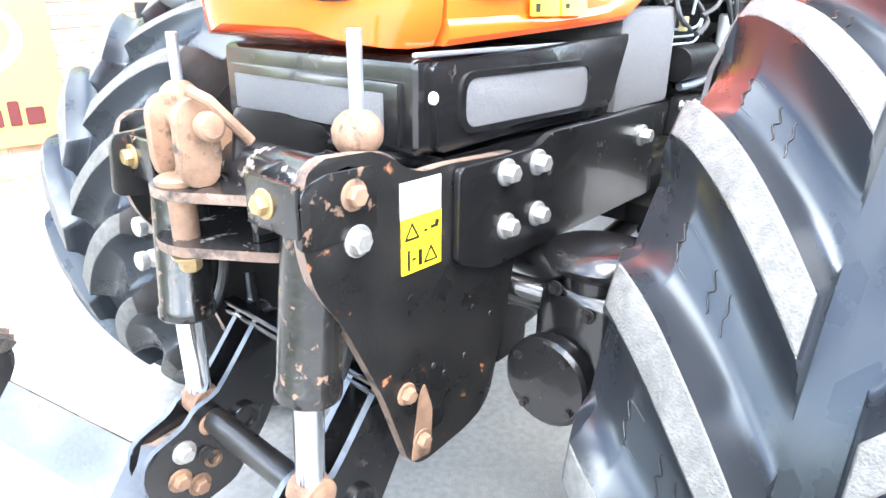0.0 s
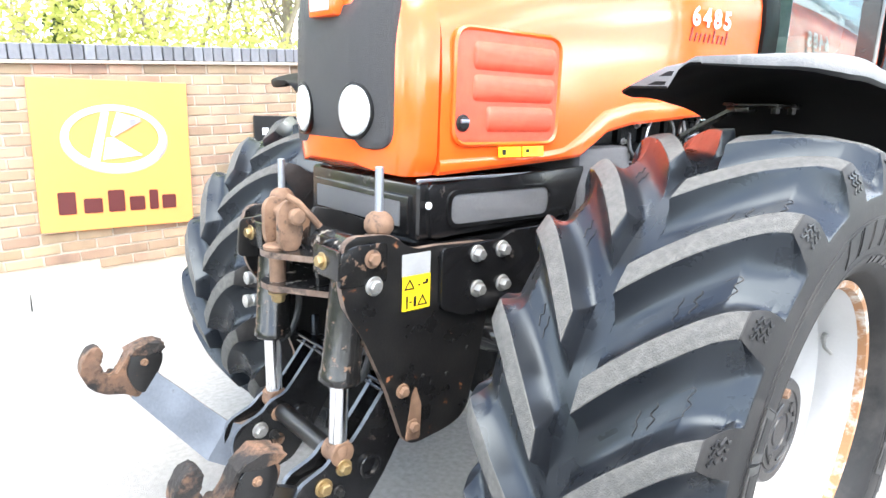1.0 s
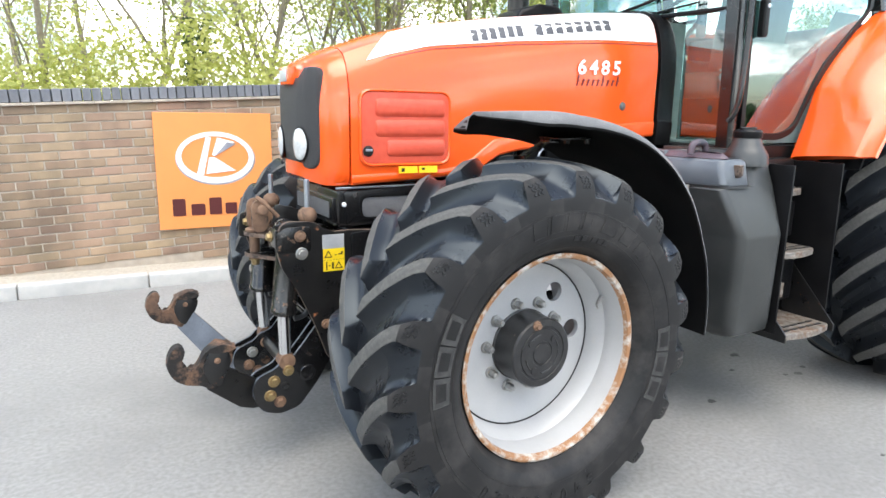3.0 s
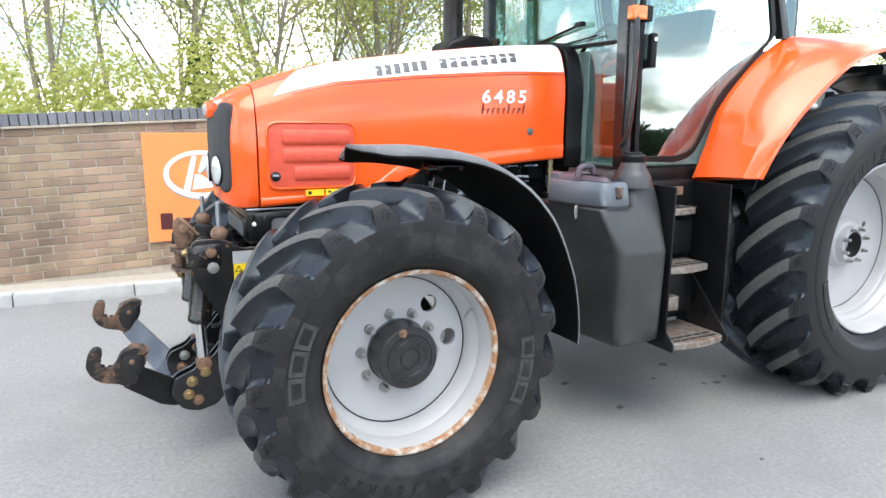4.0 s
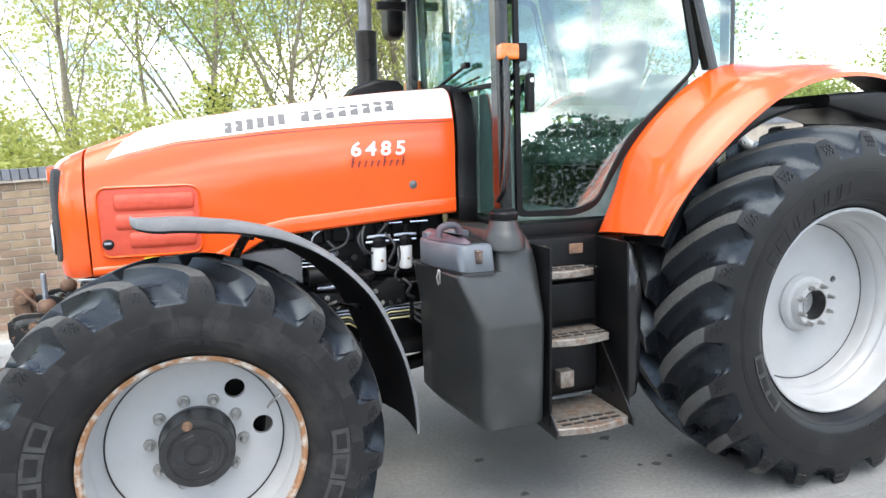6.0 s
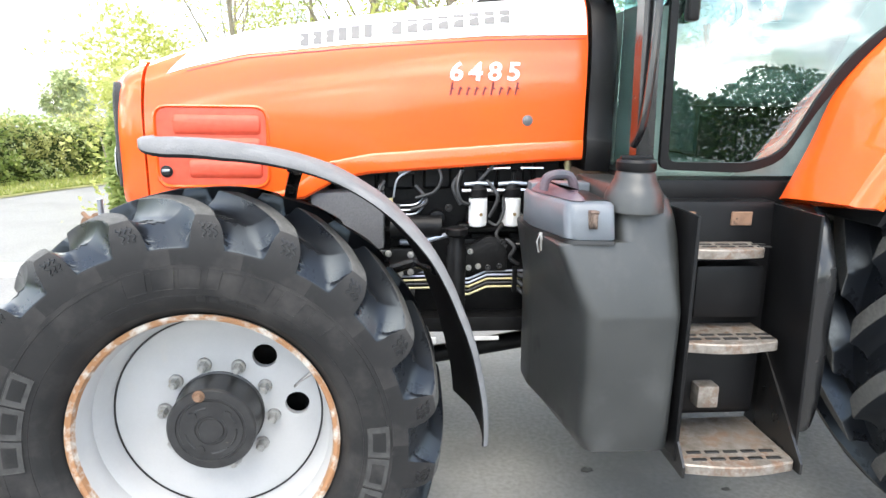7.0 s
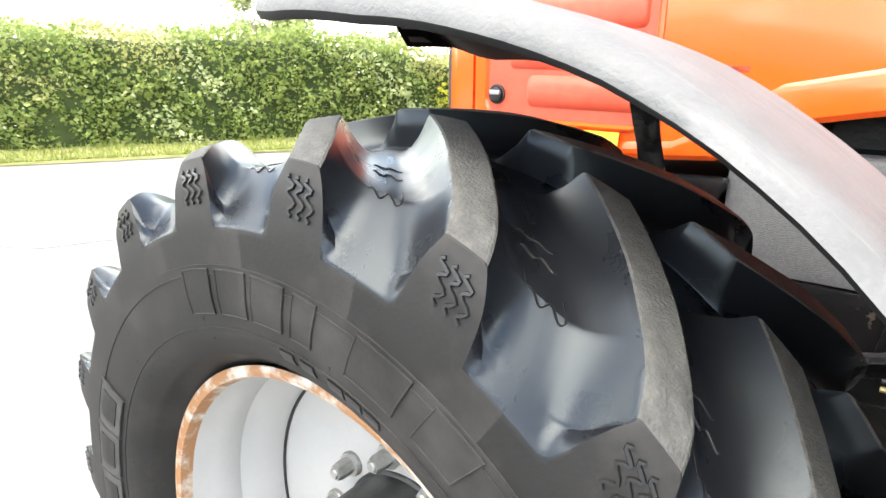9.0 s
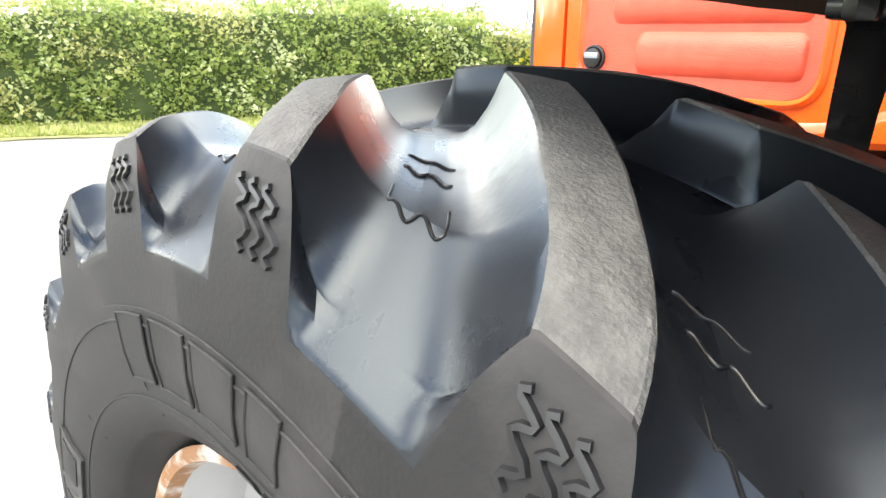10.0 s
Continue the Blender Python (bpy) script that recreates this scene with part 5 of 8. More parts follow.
# black grille on the curved front
def grille_x(y, z):
    return float(np.interp(abs(y), [0.0, 0.13, 0.205, 0.262, 0.290], [-0.536, -0.530, -0.514, -0.489, -0.464])) + 0.9 * max(0.0, z - 1.50) ** 2 + 0.25 * max(0.0, 1.34 - z) ** 2


bm = bmesh.new()
g_poly = rrect(-0.262, 0.262, 1.228, 1.622, 0.055, 6)
rings = [[(grille_x(y, z) + 0.030, y, z) for y, z in g_poly]]
for sc in (1.0, 0.985, 0.93, 0.85, 0.75, 0.62, 0.48, 0.34, 0.2, 0.06):
    rings.append([(grille_x(y * sc, 1.425 + (z - 1.425) * sc) - (0.0 if sc < 1 else -0.004), y * sc, 1.425 + (z - 1.425) * sc) for y, z in g_poly])
grille = part("grille", loft(bm, rings), M_GRILLE, tractor, "black fine mesh radiator grille", 40)
for yl in (-0.145, 0.145):
    x0 = grille_x(yl, 1.322)
    seg = 32
    for nm, sz, prof_l, m_ in (("headlight_rim", 1.13, ((-0.012, 1.0), (0.004, 1.0), (0.005, 0.93), (0.001, 0.90)), M_PLASTIC_B), ("headlight", 1.0, ((-0.012, 1.0), (0.004, 1.0), (0.009, 0.93), (0.014, 0.6), (0.016, 0.2)), M_LAMP)):
        ringsl = [[(grille_x(yl + 0.062 * sz * s_ * math.cos(2 * math.pi * i / seg), 1.322) - dist, yl + 0.062 * sz * s_ * math.cos(2 * math.pi * i / seg), 1.322 + 0.064 * sz * s_ * math.sin(2 * math.pi * i / seg)) for i in range(seg)] for dist, s_ in prof_l]
        part(nm, loft(bmesh.new(), ringsl), m_, grille, "white oval work light" if nm == "headlight" else "", 50)
bm = box(bmesh.new(), -0.547, -0.50, -0.07, 0.07, 1.556, 1.630, 0.012)
part("badge_surround", bm, M_ORANGE, grille)
part("badge", B(-0.552, -0.52, -0.05, 0.05, 1.570, 1.616, 0.004), M_SILVER, grille, "small silver badge")

# side vent panel with three bulges and its catch
vx0, vx1, vz0, vz1 = -0.322, 0.070, 1.250, 1.532
yv = -0.3145
bm = bmesh.new()
prism(bm, rrect(vx0, vx1, vz0, vz1, 0.045, 6), yv - 0.002, yv + 0.02, 0.002)
vent = part("vent_panel", bm, M_VENT, tractor, "faded red mesh vent panel with three bulges")
bm = bmesh.new()
outer = rrect(vx0 - 0.012, vx1 + 0.012, vz0 - 0.012, vz1 + 0.012, 0.055, 6)
inner = rrect(vx0, vx1, vz0, vz1, 0.045, 6)
loft(bm, [[(x, yv + 0.02, z) for x, z in outer], [(x, yv - 0.004, z) for x, z in outer], [(x, yv - 0.009, z) for x, z in [(0.5 * (a[0] + b[0]), 0.5 * (a[1] + b[1])) for a, b in zip(outer, inner)]], [(x, yv - 0.002, z) for x, z in inner]], cap=False)
part("vent_frame", bm, M_ORANGE, vent)
for z0, z1, xa in ((1.275, 1.345, -0.215), (1.355, 1.425, -0.265), (1.435, 1.508, -0.265)):
    bm = bmesh.new()
    poly = rrect(xa, vx1 - 0.018, z0, z1, 0.018, 4)
    cx, cz = (xa + vx1) / 2, (z0 + z1) / 2
    loft(bm, [[(x, yv - 0.001, z) for x, z in poly], [(cx + (x - cx) * 0.985, yv - 0.008, cz + (z - cz) * 0.8) for x, z in poly], [(cx + (x - cx) * 0.96, yv - 0.012, cz + (z - cz) * 0.4) for x, z in poly]])
    part("vent_rib", bm, M_VENT, vent, angle=60)
bm = lathe(bmesh.new(), (-0.297, yv - 0.002, 1.300), (0, -1, 0), [(0, 0.022), (0.004, 0.022), (0.005, 0.019), (0.003, 0.017)], 28)
part("catch_ring", bm, M_INK, vent)
bm = lathe(bmesh.new(), (-0.297, yv - 0.003, 1.300), (0, -1, 0), [(0, 0.017), (0.007, 0.016), (0.009, 0.010)], 24)
part("catch_knob", bm, M_INK, vent)
part("catch_grip", B(-0.311, -0.283, yv - 0.016, yv - 0.006, 1.299, 1.309, 0.002), M_BARE, vent)
bm = bolt(bmesh.new(), (1.034, -0.330, 1.487), (0, -1, 0), 0.014, 0.005)
part("hood_screw", bm, M_STACK, hood)

# white stripe over the shoulder, with plain blocks for its lettering
bm = bmesh.new()
rows = []
for i in range(41):
    t = i / 40
    row = []
    for j in range(9):
        x = -0.285 + 0.136 * j / 8 + t * (1.245 - (-0.285 + 0.136 * j / 8))
        s0 = 1.55 - 1.35 * (x + 0.285) / 1.53
        q_ = 8 + s0 + (4.15 - s0) * j / 8
        hh = hood_half(x, 0.0022)
        m_ = min(int(q_), len(hh) - 2)
        row.append((x, hh[m_][0] + (hh[m_ + 1][0] - hh[m_][0]) * (q_ - m_), hh[m_][1] + (hh[m_ + 1][1] - hh[m_][1]) * (q_ - m_)))
    rows.append(row)
loft(bm, rows, closed=False, cap=False)
# thin dark red strip that paints the shade of the fold below the stripe
bm2 = bmesh.new()
fold = []
for i in range(41):
    x = -0.21 + 1.455 * i / 40
    s0 = 8 + 1.55 - 1.35 * (x + 0.285) / 1.53 - 0.20
    hh = hood_half(x, 0.0012)
    fold.append([(x, *[hh[int(q_)][c_] + (hh[int(q_) + 1][c_] - hh[int(q_)][c_]) * (q_ - int(q_)) for c_ in (0, 1)]) for q_ in (s0 - 0.07, s0)])
part("fold_line", loft(bm2, fold, closed=False, cap=False), M_DECAL_RED, hood)
stripe = part("stripe", bm, M_WHITE, hood, "white decal stripe along the hood", 40)


def hood_block(x0, x1, z0, z1, mat, name, slant=0.0, lift=0.004):
    """A thin flat mark on the hood's side between two heights."""
    bm = bmesh.new()
    pts = []
    for x, z in ((x0, z0), (x1, z0), (x1 + slant, z1), (x0 + slant, z1)):
        half = hood_half(x, lift)
        y = np.interp(z, [p[1] for p in half], [p[0] for p in half])
        pts.append((x, y, z))
    lo = [bm.verts.new(p) for p in pts]
    hi = [bm.verts.new((p[0], p[1] + 0.0035, p[2])) for p in pts]
    bm.faces.new(lo)
    bm.faces.new(hi[::-1])
    for i in range(4):
        bm.faces.new((lo[i], hi[i], hi[(i + 1) % 4], lo[(i + 1) % 4]))
    return part(name, bm, mat, hood)


# brand lettering as a row of plain upright bars
def bar_row(x_from, x_to, n, mat, name, gap=0.34):
    pitch = (x_to - x_from) / n
    for i in range(n):
        x = x_from + i * pitch
        z = lerp_table(ZT, x) - 0.097
        hood_block(x, x + pitch * (1 - gap), z - 0.004, z + 0.044, mat, name)


bar_row(0.20, 0.475, 6, M_DECAL_GREY, "letter_bar")
bar_row(0.53, 0.98, 8, M_DECAL_GREY, "letter_bar")
for ch, x in zip("6485", (0.763, 0.833, 0.903, 0.973)):
    cu = bpy.data.curves.new("model_digit", "FONT")
    cu.body, cu.size, cu.extrude, cu.offset = ch, 0.090, 0.001, 0.0022
    cu.align_x = "CENTER"
    tmp = bpy.data.objects.new("model_digit", cu)
    scene.collection.objects.link(tmp)
    me = bpy.data.meshes.new_from_object(tmp.evaluated_get(bpy.context.evaluated_depsgraph_get()))
    bpy.data.objects.remove(tmp)
    # digits are wider than the font's own and lie on the leaning side of the hood
    for v in me.vertices:
        z, px = 1.634 + v.co.y, x + v.co.x * 1.12 + 0.10 * v.co.y
        half = hood_half(px, 0.007)
        v.co = (px, float(np.interp(z, [p[1] for p in half], [p[0] for p in half])) - v.co.z, z)
    me.materials.clear()
    me.materials.append(M_WHITE)
    o = new("model_digit", me)
    o.parent = hood
for i in range(9):
    x = 0.74 + i * 0.030
    h = 0.046 if i in (0, 5, 8) else 0.030
    hood_block(x, x + 0.007, 1.580, 1.580 + h, M_DECAL_RED, "script_bar", 0.008)
    hood_block(x + 0.007, x + 0.018, 1.580 + 0.021, 1.580 + 0.026, M_DECAL_RED, "script_bar", 0.002)
for x in (-0.165, -0.072):
    hood_block(x, x + 0.085, 1.208, 1.236, M_YELLOW, "warning_label", lift=0.012)
    hood_block(x + 0.012, x + 0.026, 1.214, 1.229, M_INK, "label_mark", lift=0.014)

# black seal and cowl behind the hood
bm = bmesh.new()
ra = [(1.262, y * 1.03, z + 0.012) for _, y, z in hood_ring(1.26)]
rb = [(1.335, y * 1.10, z + 0.004) for _, y, z in hood_ring(1.26)]
rc = [(1.352, y * 1.08, z) for _, y, z in hood_ring(1.26)]
for ring in (ra, rb, rc):
    ring[0] = (ring[0][0], ring[0][1], 1.30)
    ring[-1] = (ring[-1][0], ring[-1][1], 1.30)
loft(bm, [ra, rb, rc])
part("cowl_seal", bm, M_PLASTIC_B, tractor, "black plastic cowl between hood and cab", 40)

# ---- black surround under the hood with its screens ----
surround = part("radiator_surround", B(-0.425, 0.20, -0.30, 0.30, 0.995, 1.150, 0.018, 3), M_BLACK, tractor, "glossy black surround under the hood")
bm = prism(bmesh.new(), round_poly([(-0.385, 1.0), (0.175, 1.022), (0.232, 1.168), (-0.40, 1.142)], 0.012), -0.312, -0.296, 0.005)
part("side_panel", bm, M_BLACK, surround)
bm = prism(bmesh.new(), rrect(-0.325, 0.062, 1.034, 1.115, 0.03, 6), -0.3155, -0.305, 0.0015)
part("side_screen", bm, M_SCREEN, surround, "grey mesh screen")
bm = bmesh.new()
o_, i_ = rrect(-0.337, 0.074, 1.024, 1.125, 0.036, 6), rrect(-0.325, 0.062, 1.034, 1.115, 0.03, 6)
loft(bm, [[(x, -0.310, z) for x, z in o_], [(x, -0.318, z) for x, z in o_], [(x, -0.3185, z) for x, z in i_], [(x, -0.314, z) for x, z in i_]], cap=False)
part("screen_frame", bm, M_BLACK, surround)
bm = bmesh.new()
box(bm, -0.437, -0.42, -0.27, 0.27, 1.01, 1.112, 0.006)
part("front_frame", bm, M_BLACK, surround)
part("front_screen", B(-0.441, -0.43, -0.235, 0.235, 1.028, 1.094, 0.003), M_SCREEN, surround, "grey mesh screen")
bm = lathe(bmesh.new(), (-0.40, -0.313, 1.09), (0, -1, 0), [(0, 0.010), (0.004, 0.0095), (0.007, 0.005)], 16)
part("corner_screw", bm, M_FILTER, surround)
part("upper_rail", B(-0.43, 0.22, -0.306, -0.296, 1.150, 1.158, 0.002, 1), M_BARE, surround)

# ---- front linkage ----
EDGE = [M_BLACK_WORN, M_RUST_EDGE]
plate_poly = round_poly([(-0.682, 0.93), (-0.678, 1.005), (-0.655, 1.040), (-0.530, 1.036), (-0.480, 0.988), (-0.41, 0.992), (-0.20, 0.985), (-0.20, 0.80), (-0.225, 0.66), (-0.27, 0.49), (-0.33, 0.465),
                         (-0.45, 0.452), (-0.488, 0.468), (-0.545, 0.63), (-0.62, 0.79), (-0.665, 0.855)], 0.03, 3)
linkage_l = None
for sd in (-1, 1):
    bm = prism(bmesh.new(), plate_poly, -0.345 if sd < 0 else 0.272, -0.325 if sd < 0 else 0.252, 0.003, 0, 1)
    pl = part("linkage_plate", bm, EDGE, tractor, "black steel linkage plate with rust along its edge")
    if sd < 0:
        linkage_l = pl
    for x, z, m, r in ((-0.593, 0.982, M_RUSTY, 0.016), (-0.588, 0.914, M_ZINC, 0.017), (-0.496, 0.617, M_RUSTY, 0.014), (-0.460, 0.507, M_RUSTY, 0.014)):
        part("plate_bolt", bolt(bmesh.new(), (x, sd * 0.345, z), (0, sd, 0), r, 0.014), m, pl)
    for x, z in ((-0.325, 0.717), (-0.273, 0.686), (-0.345, 0.627), (-0.429, 0.642), (-0.40, 0.615)):
        part("plate_stud", lathe(bmesh.new(), (x, sd * 0.344, z), (0, sd, 0), [(0, 0.006), (0.003, 0.005)], 10), M_INK, pl)
# second plate on the chassis rail, with four bolts
for sd in (-1, 1):
    bm = prism(bmesh.new(), round_poly([(-0.388, 0.985), (-0.17, 0.988), (-0.13, 1.008), (0.30, 1.012), (0.32, 0.80), (-0.30, 0.79), (-0.388, 0.82)], 0.02, 3), sd * 0.362, sd * 0.347, 0.003)
    cp = part("chassis_plate", bm, M_BLACK, tractor, "black bolted chassis plate")
    for x, z in ((-0.267, 0.958), (-0.173, 0.960), (-0.262, 0.860), (-0.166, 0.861), (0.24, 0.95)):
        part("plate_bolt", bolt(bmesh.new(), (x, sd * 0.362, z), (0, sd, 0), 0.0165, 0.02), M_ZINC, cp)
# stickers
st = part("sticker", prism(bmesh.new(), [(-0.505, 0.924), (-0.416, 0.924), (-0.416, 0.980), (-0.505, 0.980)], -0.3475, -0.3448, 0), M_SILVER, linkage_l, "silver and yellow warning stickers")
for z0 in (0.879, 0.833):
    part("sticker", prism(bmesh.new(), [(-0.503, z0), (-0.415, z0), (-0.415, z0 + 0.0445), (-0.503, z0 + 0.0445)], -0.3475, -0.3448, 0), M_YELLOW, linkage_l)
for x, z, flip in ((-0.482, 0.901, 0), (-0.440, 0.855, 0)):
    bm = bmesh.new()
    tri, tri2 = [(x - 0.017, z - 0.013), (x + 0.017, z - 0.013), (x, z + 0.016)], [(x - 0.011, z - 0.0095), (x + 0.011, z - 0.0095), (x, z + 0.009)]
    loft(bm, [[(a, -0.3478, b) for a, b in tri], [(a, -0.3486, b) for a, b in tri], [(a, -0.3486, b) for a, b in tri2], [(a, -0.3478, b) for a, b in tri2]], cap=False)
    part("warning_mark", bm, M_INK, linkage_l)
for x0, x1, z0, z1 in ((-0.492, -0.487, 0.838, 0.872), (-0.482, -0.474, 0.853, 0.857), (-0.468, -0.460, 0.842, 0.868), (-0.455, -0.448, 0.895, 0.899), (-0.440, -0.424, 0.897, 0.902), (-0.430, -0.422, 0.901, 0.909)):
    part("warning_mark", prism(bmesh.new(), [(x0, z0), (x1, z0), (x1, z1), (x0, z1)], -0.3486, -0.3476, 0), M_INK, linkage_l)
# rust streak plate at the foot of the near plate
bm = prism(bmesh.new(), round_poly([(-0.485, 0.47), (-0.435, 0.462), (-0.432, 0.56), (-0.452, 0.62), (-0.465, 0.60)], 0.01, 3), -0.3466, -0.344, 0.001)
part("rust_patch", bm, M_RUSTY, linkage_l, "rust-stained foot of the plate")
# the parts below are laid out about the linkage's own middle line, in their final places
LINK_Y = -0.042
EXACT = set()


def fixed_part(*a, **k):
    o = part(*a, **k)
    EXACT.add(o.data.name)
    return o


fixed_part("cross_tube", rod(bmesh.new(), (-0.612, -0.318, 0.968), (-0.612, 0.235, 0.968), 0.045, 28, 0.004), M_RUBBED, tractor, "rubbed black cross tube of the front linkage")
fixed_part("lower_cross_tube", rod(bmesh.new(), (-0.640, -0.225, 0.415), (-0.640, 0.125, 0.415), 0.027, 20), M_BLACK_WORN, tractor)
fixed_part("linkage_beam", B(-0.57, -0.40, -0.30, 0.22, 0.80, 0.955, 0.012), M_BLACK, tractor)
for z0 in (0.605, 0.585):
    fixed_part("lower_tie_bar", B(-0.53, -0.50, -0.30, 0.22, z0 - 0.006, z0 + 0.006, 0.003, 1), M_BLACK, tractor)
# upper pin lugs that carry the lift cylinders, with the bolt ends facing forward
for yy, bolt_x in ((-0.262, -0.702), (0.135, -0.690)):
    bm = prism(bmesh.new(), round_poly([(-0.695, 0.905), (-0.695, 0.985), (-0.66, 1.005), (-0.56, 1.005), (-0.56, 0.905)], 0.014, 3), yy - 0.058, yy - 0.046, 0.003)
    prism(bm, round_poly([(-0.695, 0.905), (-0.695, 0.985), (-0.66, 1.005), (-0.56, 1.005), (-0.56, 0.905)], 0.014, 3), yy + 0.046, yy + 0.058, 0.003)
    box(bm, -0.699, -0.688, yy - 0.058, yy + 0.058, 0.925, 0.998, 0.004)
    cap_lug = fixed_part("cylinder_lug", bm, M_SCUFFED, tractor, "black lug over the lift cylinder")
    fixed_part("lug_bolt", bolt(bmesh.new(), (-0.698, yy + 0.012, 0.962), (-1, 0, 0), 0.015, 0.014), M_BRASS, cap_lug)
# lift cylinders with chrome rods, rod eyes and hoses
for top, foot, eye in (((-0.628, -0.270, 0.955), (-0.662, -0.264, 0.650), (-0.655, -0.242, 0.462)), ((-0.625, 0.140, 0.955), (-0.655, 0.120, 0.650), (-0.640, 0.148, 0.455))):
    a, b, e_ = Vector(top), Vector(foot), Vector(eye)
    ax_ = (b - a).normalized()
    n_ = (b - a).length
    bm = lathe(bmesh.new(), a, ax_, [(0, 0.044), (0.004, 0.049), (n_ - 0.03, 0.049), (n_ - 0.024, 0.052), (n_ - 0.006, 0.052), (n_, 0.046)], 28)
    cyl = fixed_part("lift_cylinder", bm, M_SCUFFED, tractor, "scuffed black hydraulic lift cylinder")
    d_ = (e_ - b).normalized()
    fixed_part("piston_rod", lathe(bmesh.new(), b - d_ * 0.03, d_, [(0, 0.0245), ((e_ - b).length + 0.01, 0.0245)], 18), M_CHROME, cyl, "bright chrome piston rod")
    bm = rod(bmesh.new(), e_ + Vector((0, -0.028, -0.012)), e_ + Vector((0, 0.028, -0.012)), 0.034, 20)
    lathe(bm, e_ - d_ * 0.012, d_, [(0, 0.029), (0.006, 0.032), (0.03, 0.032)], 18)
    fixed_part("rod_eye", bm, M_RUSTY, cyl)
    hose = curve_pts([a + Vector((0.055, 0.02, -0.06)), a + Vector((0.045, 0.062, -0.14)), a + Vector((0.02, 0.064, -0.22)), a + Vector((-0.0, 0.05, -0.285))], 6)
    fixed_part("hose", tube(bmesh.new(), hose, 0.009, 8), M_HOSE, cyl)
    hose = curve_pts([a + Vector((0.075, 0.03, -0.10)), a + Vector((0.10, 0.06, -0.24)), a + Vector((0.07, 0.055, -0.33)), a + Vector((0.02, 0.052, -0.345))], 6)
    fixed_part("hose", tube(bmesh.new(), hose, 0.011, 8), M_HOSE, cyl)
    fixed_part("hose_fitting", rod(bmesh.new(), a + Vector((-0.0, 0.048, -0.275)), a + Vector((0.002, 0.070, -0.275)), 0.012, 6), M_BRASS, cyl)
# forward clevis: two tapering plates with an upright rusty pin through their tips
clevis = None
for z in (0.938, 0.852):
    poly = round_poly([(-0.752, LINK_Y - 0.030), (-0.752, LINK_Y + 0.030), (-0.690, LINK_Y + 0.085), (-0.590, 0.180), (-0.570, 0.180), (-0.570, -0.215), (-0.640, -0.215), (-0.660, -0.205)], [0.03, 0.03, 0.03, 0.01, 0.004, 0.004, 0.015, 0.03], 4)
    bm = loft(bmesh.new(), [[(x, y, z) for x, y in poly], [(x, y, z + 0.003) for x, y in poly], [(x, y, z + 0.013) for x, y in poly], [(x, y, z + 0.016) for x, y in poly]], band_mat=[1] * len(poly))
    o = fixed_part("clevis_plate", bm, [M_RUBBED, M_RUST_EDGE], tractor, "worn black plate of the forward clevis")
    clevis = clevis or o
bm = lathe(bmesh.new(), (-0.712, LINK_Y, 0.965), (0, 0, -1), [(0, 0.018), (0.004, 0.021), (0.13, 0.021), (0.134, 0.018)], 18)
lathe(bm, (-0.712, LINK_Y, 0.952), (0, 0, 1), [(0, 0.034), (0.010, 0.036), (0.014, 0.030)], 20)
fixed_part("clevis_pin", bm, M_RUSTY, clevis, "rusty upright clevis pin")
fixed_part("pin_clip", bolt(bmesh.new(), (-0.712, LINK_Y, 0.838), (0, 0, -1), 0.018, 0.022), M_BRASS, clevis)
for yy in (-0.145, 0.10):
    fixed_part("clevis_web", B(-0.655, -0.60, yy - 0.007, yy + 0.007, 0.868, 0.938, 0.002, 1), M_BLACK_WORN, clevis)
# rusty top link casting over the tube: two cheeks, cross pin with a bent bar, and a web running back
CHEEK = round_poly([(-0.730, 0.985), (-0.720, 0.955), (-0.676, 0.955), (-0.664, 1.0), (-0.668, 1.055), (-0.684, 1.082), (-0.714, 1.084), (-0.730, 1.060)], 0.012, 4)
bm = prism(bmesh.new(), CHEEK, LINK_Y - 0.052, LINK_Y - 0.034, 0.004)
top_br = fixed_part("top_link_bracket", bm, M_RUSTY, tractor, "rusty top link casting with its pin")
fixed_part("bracket_cheek", prism(bmesh.new(), CHEEK, LINK_Y + 0.030, LINK_Y + 0.048, 0.004), M_RUSTY, top_br)
fixed_part("bracket_block", prism(bmesh.new(), round_poly([(-0.715, 0.960), (-0.575, 0.960), (-0.57, 1.02), (-0.63, 1.044), (-0.69, 1.01)], 0.012, 3), LINK_Y - 0.020, LINK_Y + 0.018, 0.006), M_RUSTY, top_br)
fixed_part("bracket_web", prism(bmesh.new(), round_poly([(-0.655, 0.975), (-0.48, 0.975), (-0.475, 1.015), (-0.56, 1.050), (-0.64, 1.068)], 0.014, 3), LINK_Y - 0.065, LINK_Y - 0.053, 0.003), M_BLACK_WORN, top_br, "black gusset with rubbed edges")
bm = rod(bmesh.new(), (-0.690, LINK_Y - 0.070, 1.046), (-0.690, LINK_Y + 0.075, 1.046), 0.017, 16)
lathe(bm, (-0.690, LINK_Y - 0.064, 1.046), (0, -1, 0), [(0, 0.022), (0.014, 0.022), (0.018, 0.016)], 18)
fixed_part("bracket_pin", bm, M_RUSTY, top_br)
fixed_part("pin_bar", tube(bmesh.new(), [(-0.712, LINK_Y - 0.060, 1.098), (-0.690, LINK_Y - 0.075, 1.083), (-0.632, LINK_Y - 0.080, 1.018)], 0.0085, 10), M_RUSTY, top_br, "bent rusty pin bar")
fixed_part("latch_plate", prism(bmesh.new(), round_poly([(-0.735, 0.895), (-0.66, 0.885), (-0.60, 0.935), (-0.60, 1.01), (-0.725, 1.0)], 0.016, 3), 0.158, 0.170, 0.003), M_BLACK_WORN, tractor, "worn black plate behind the casting")
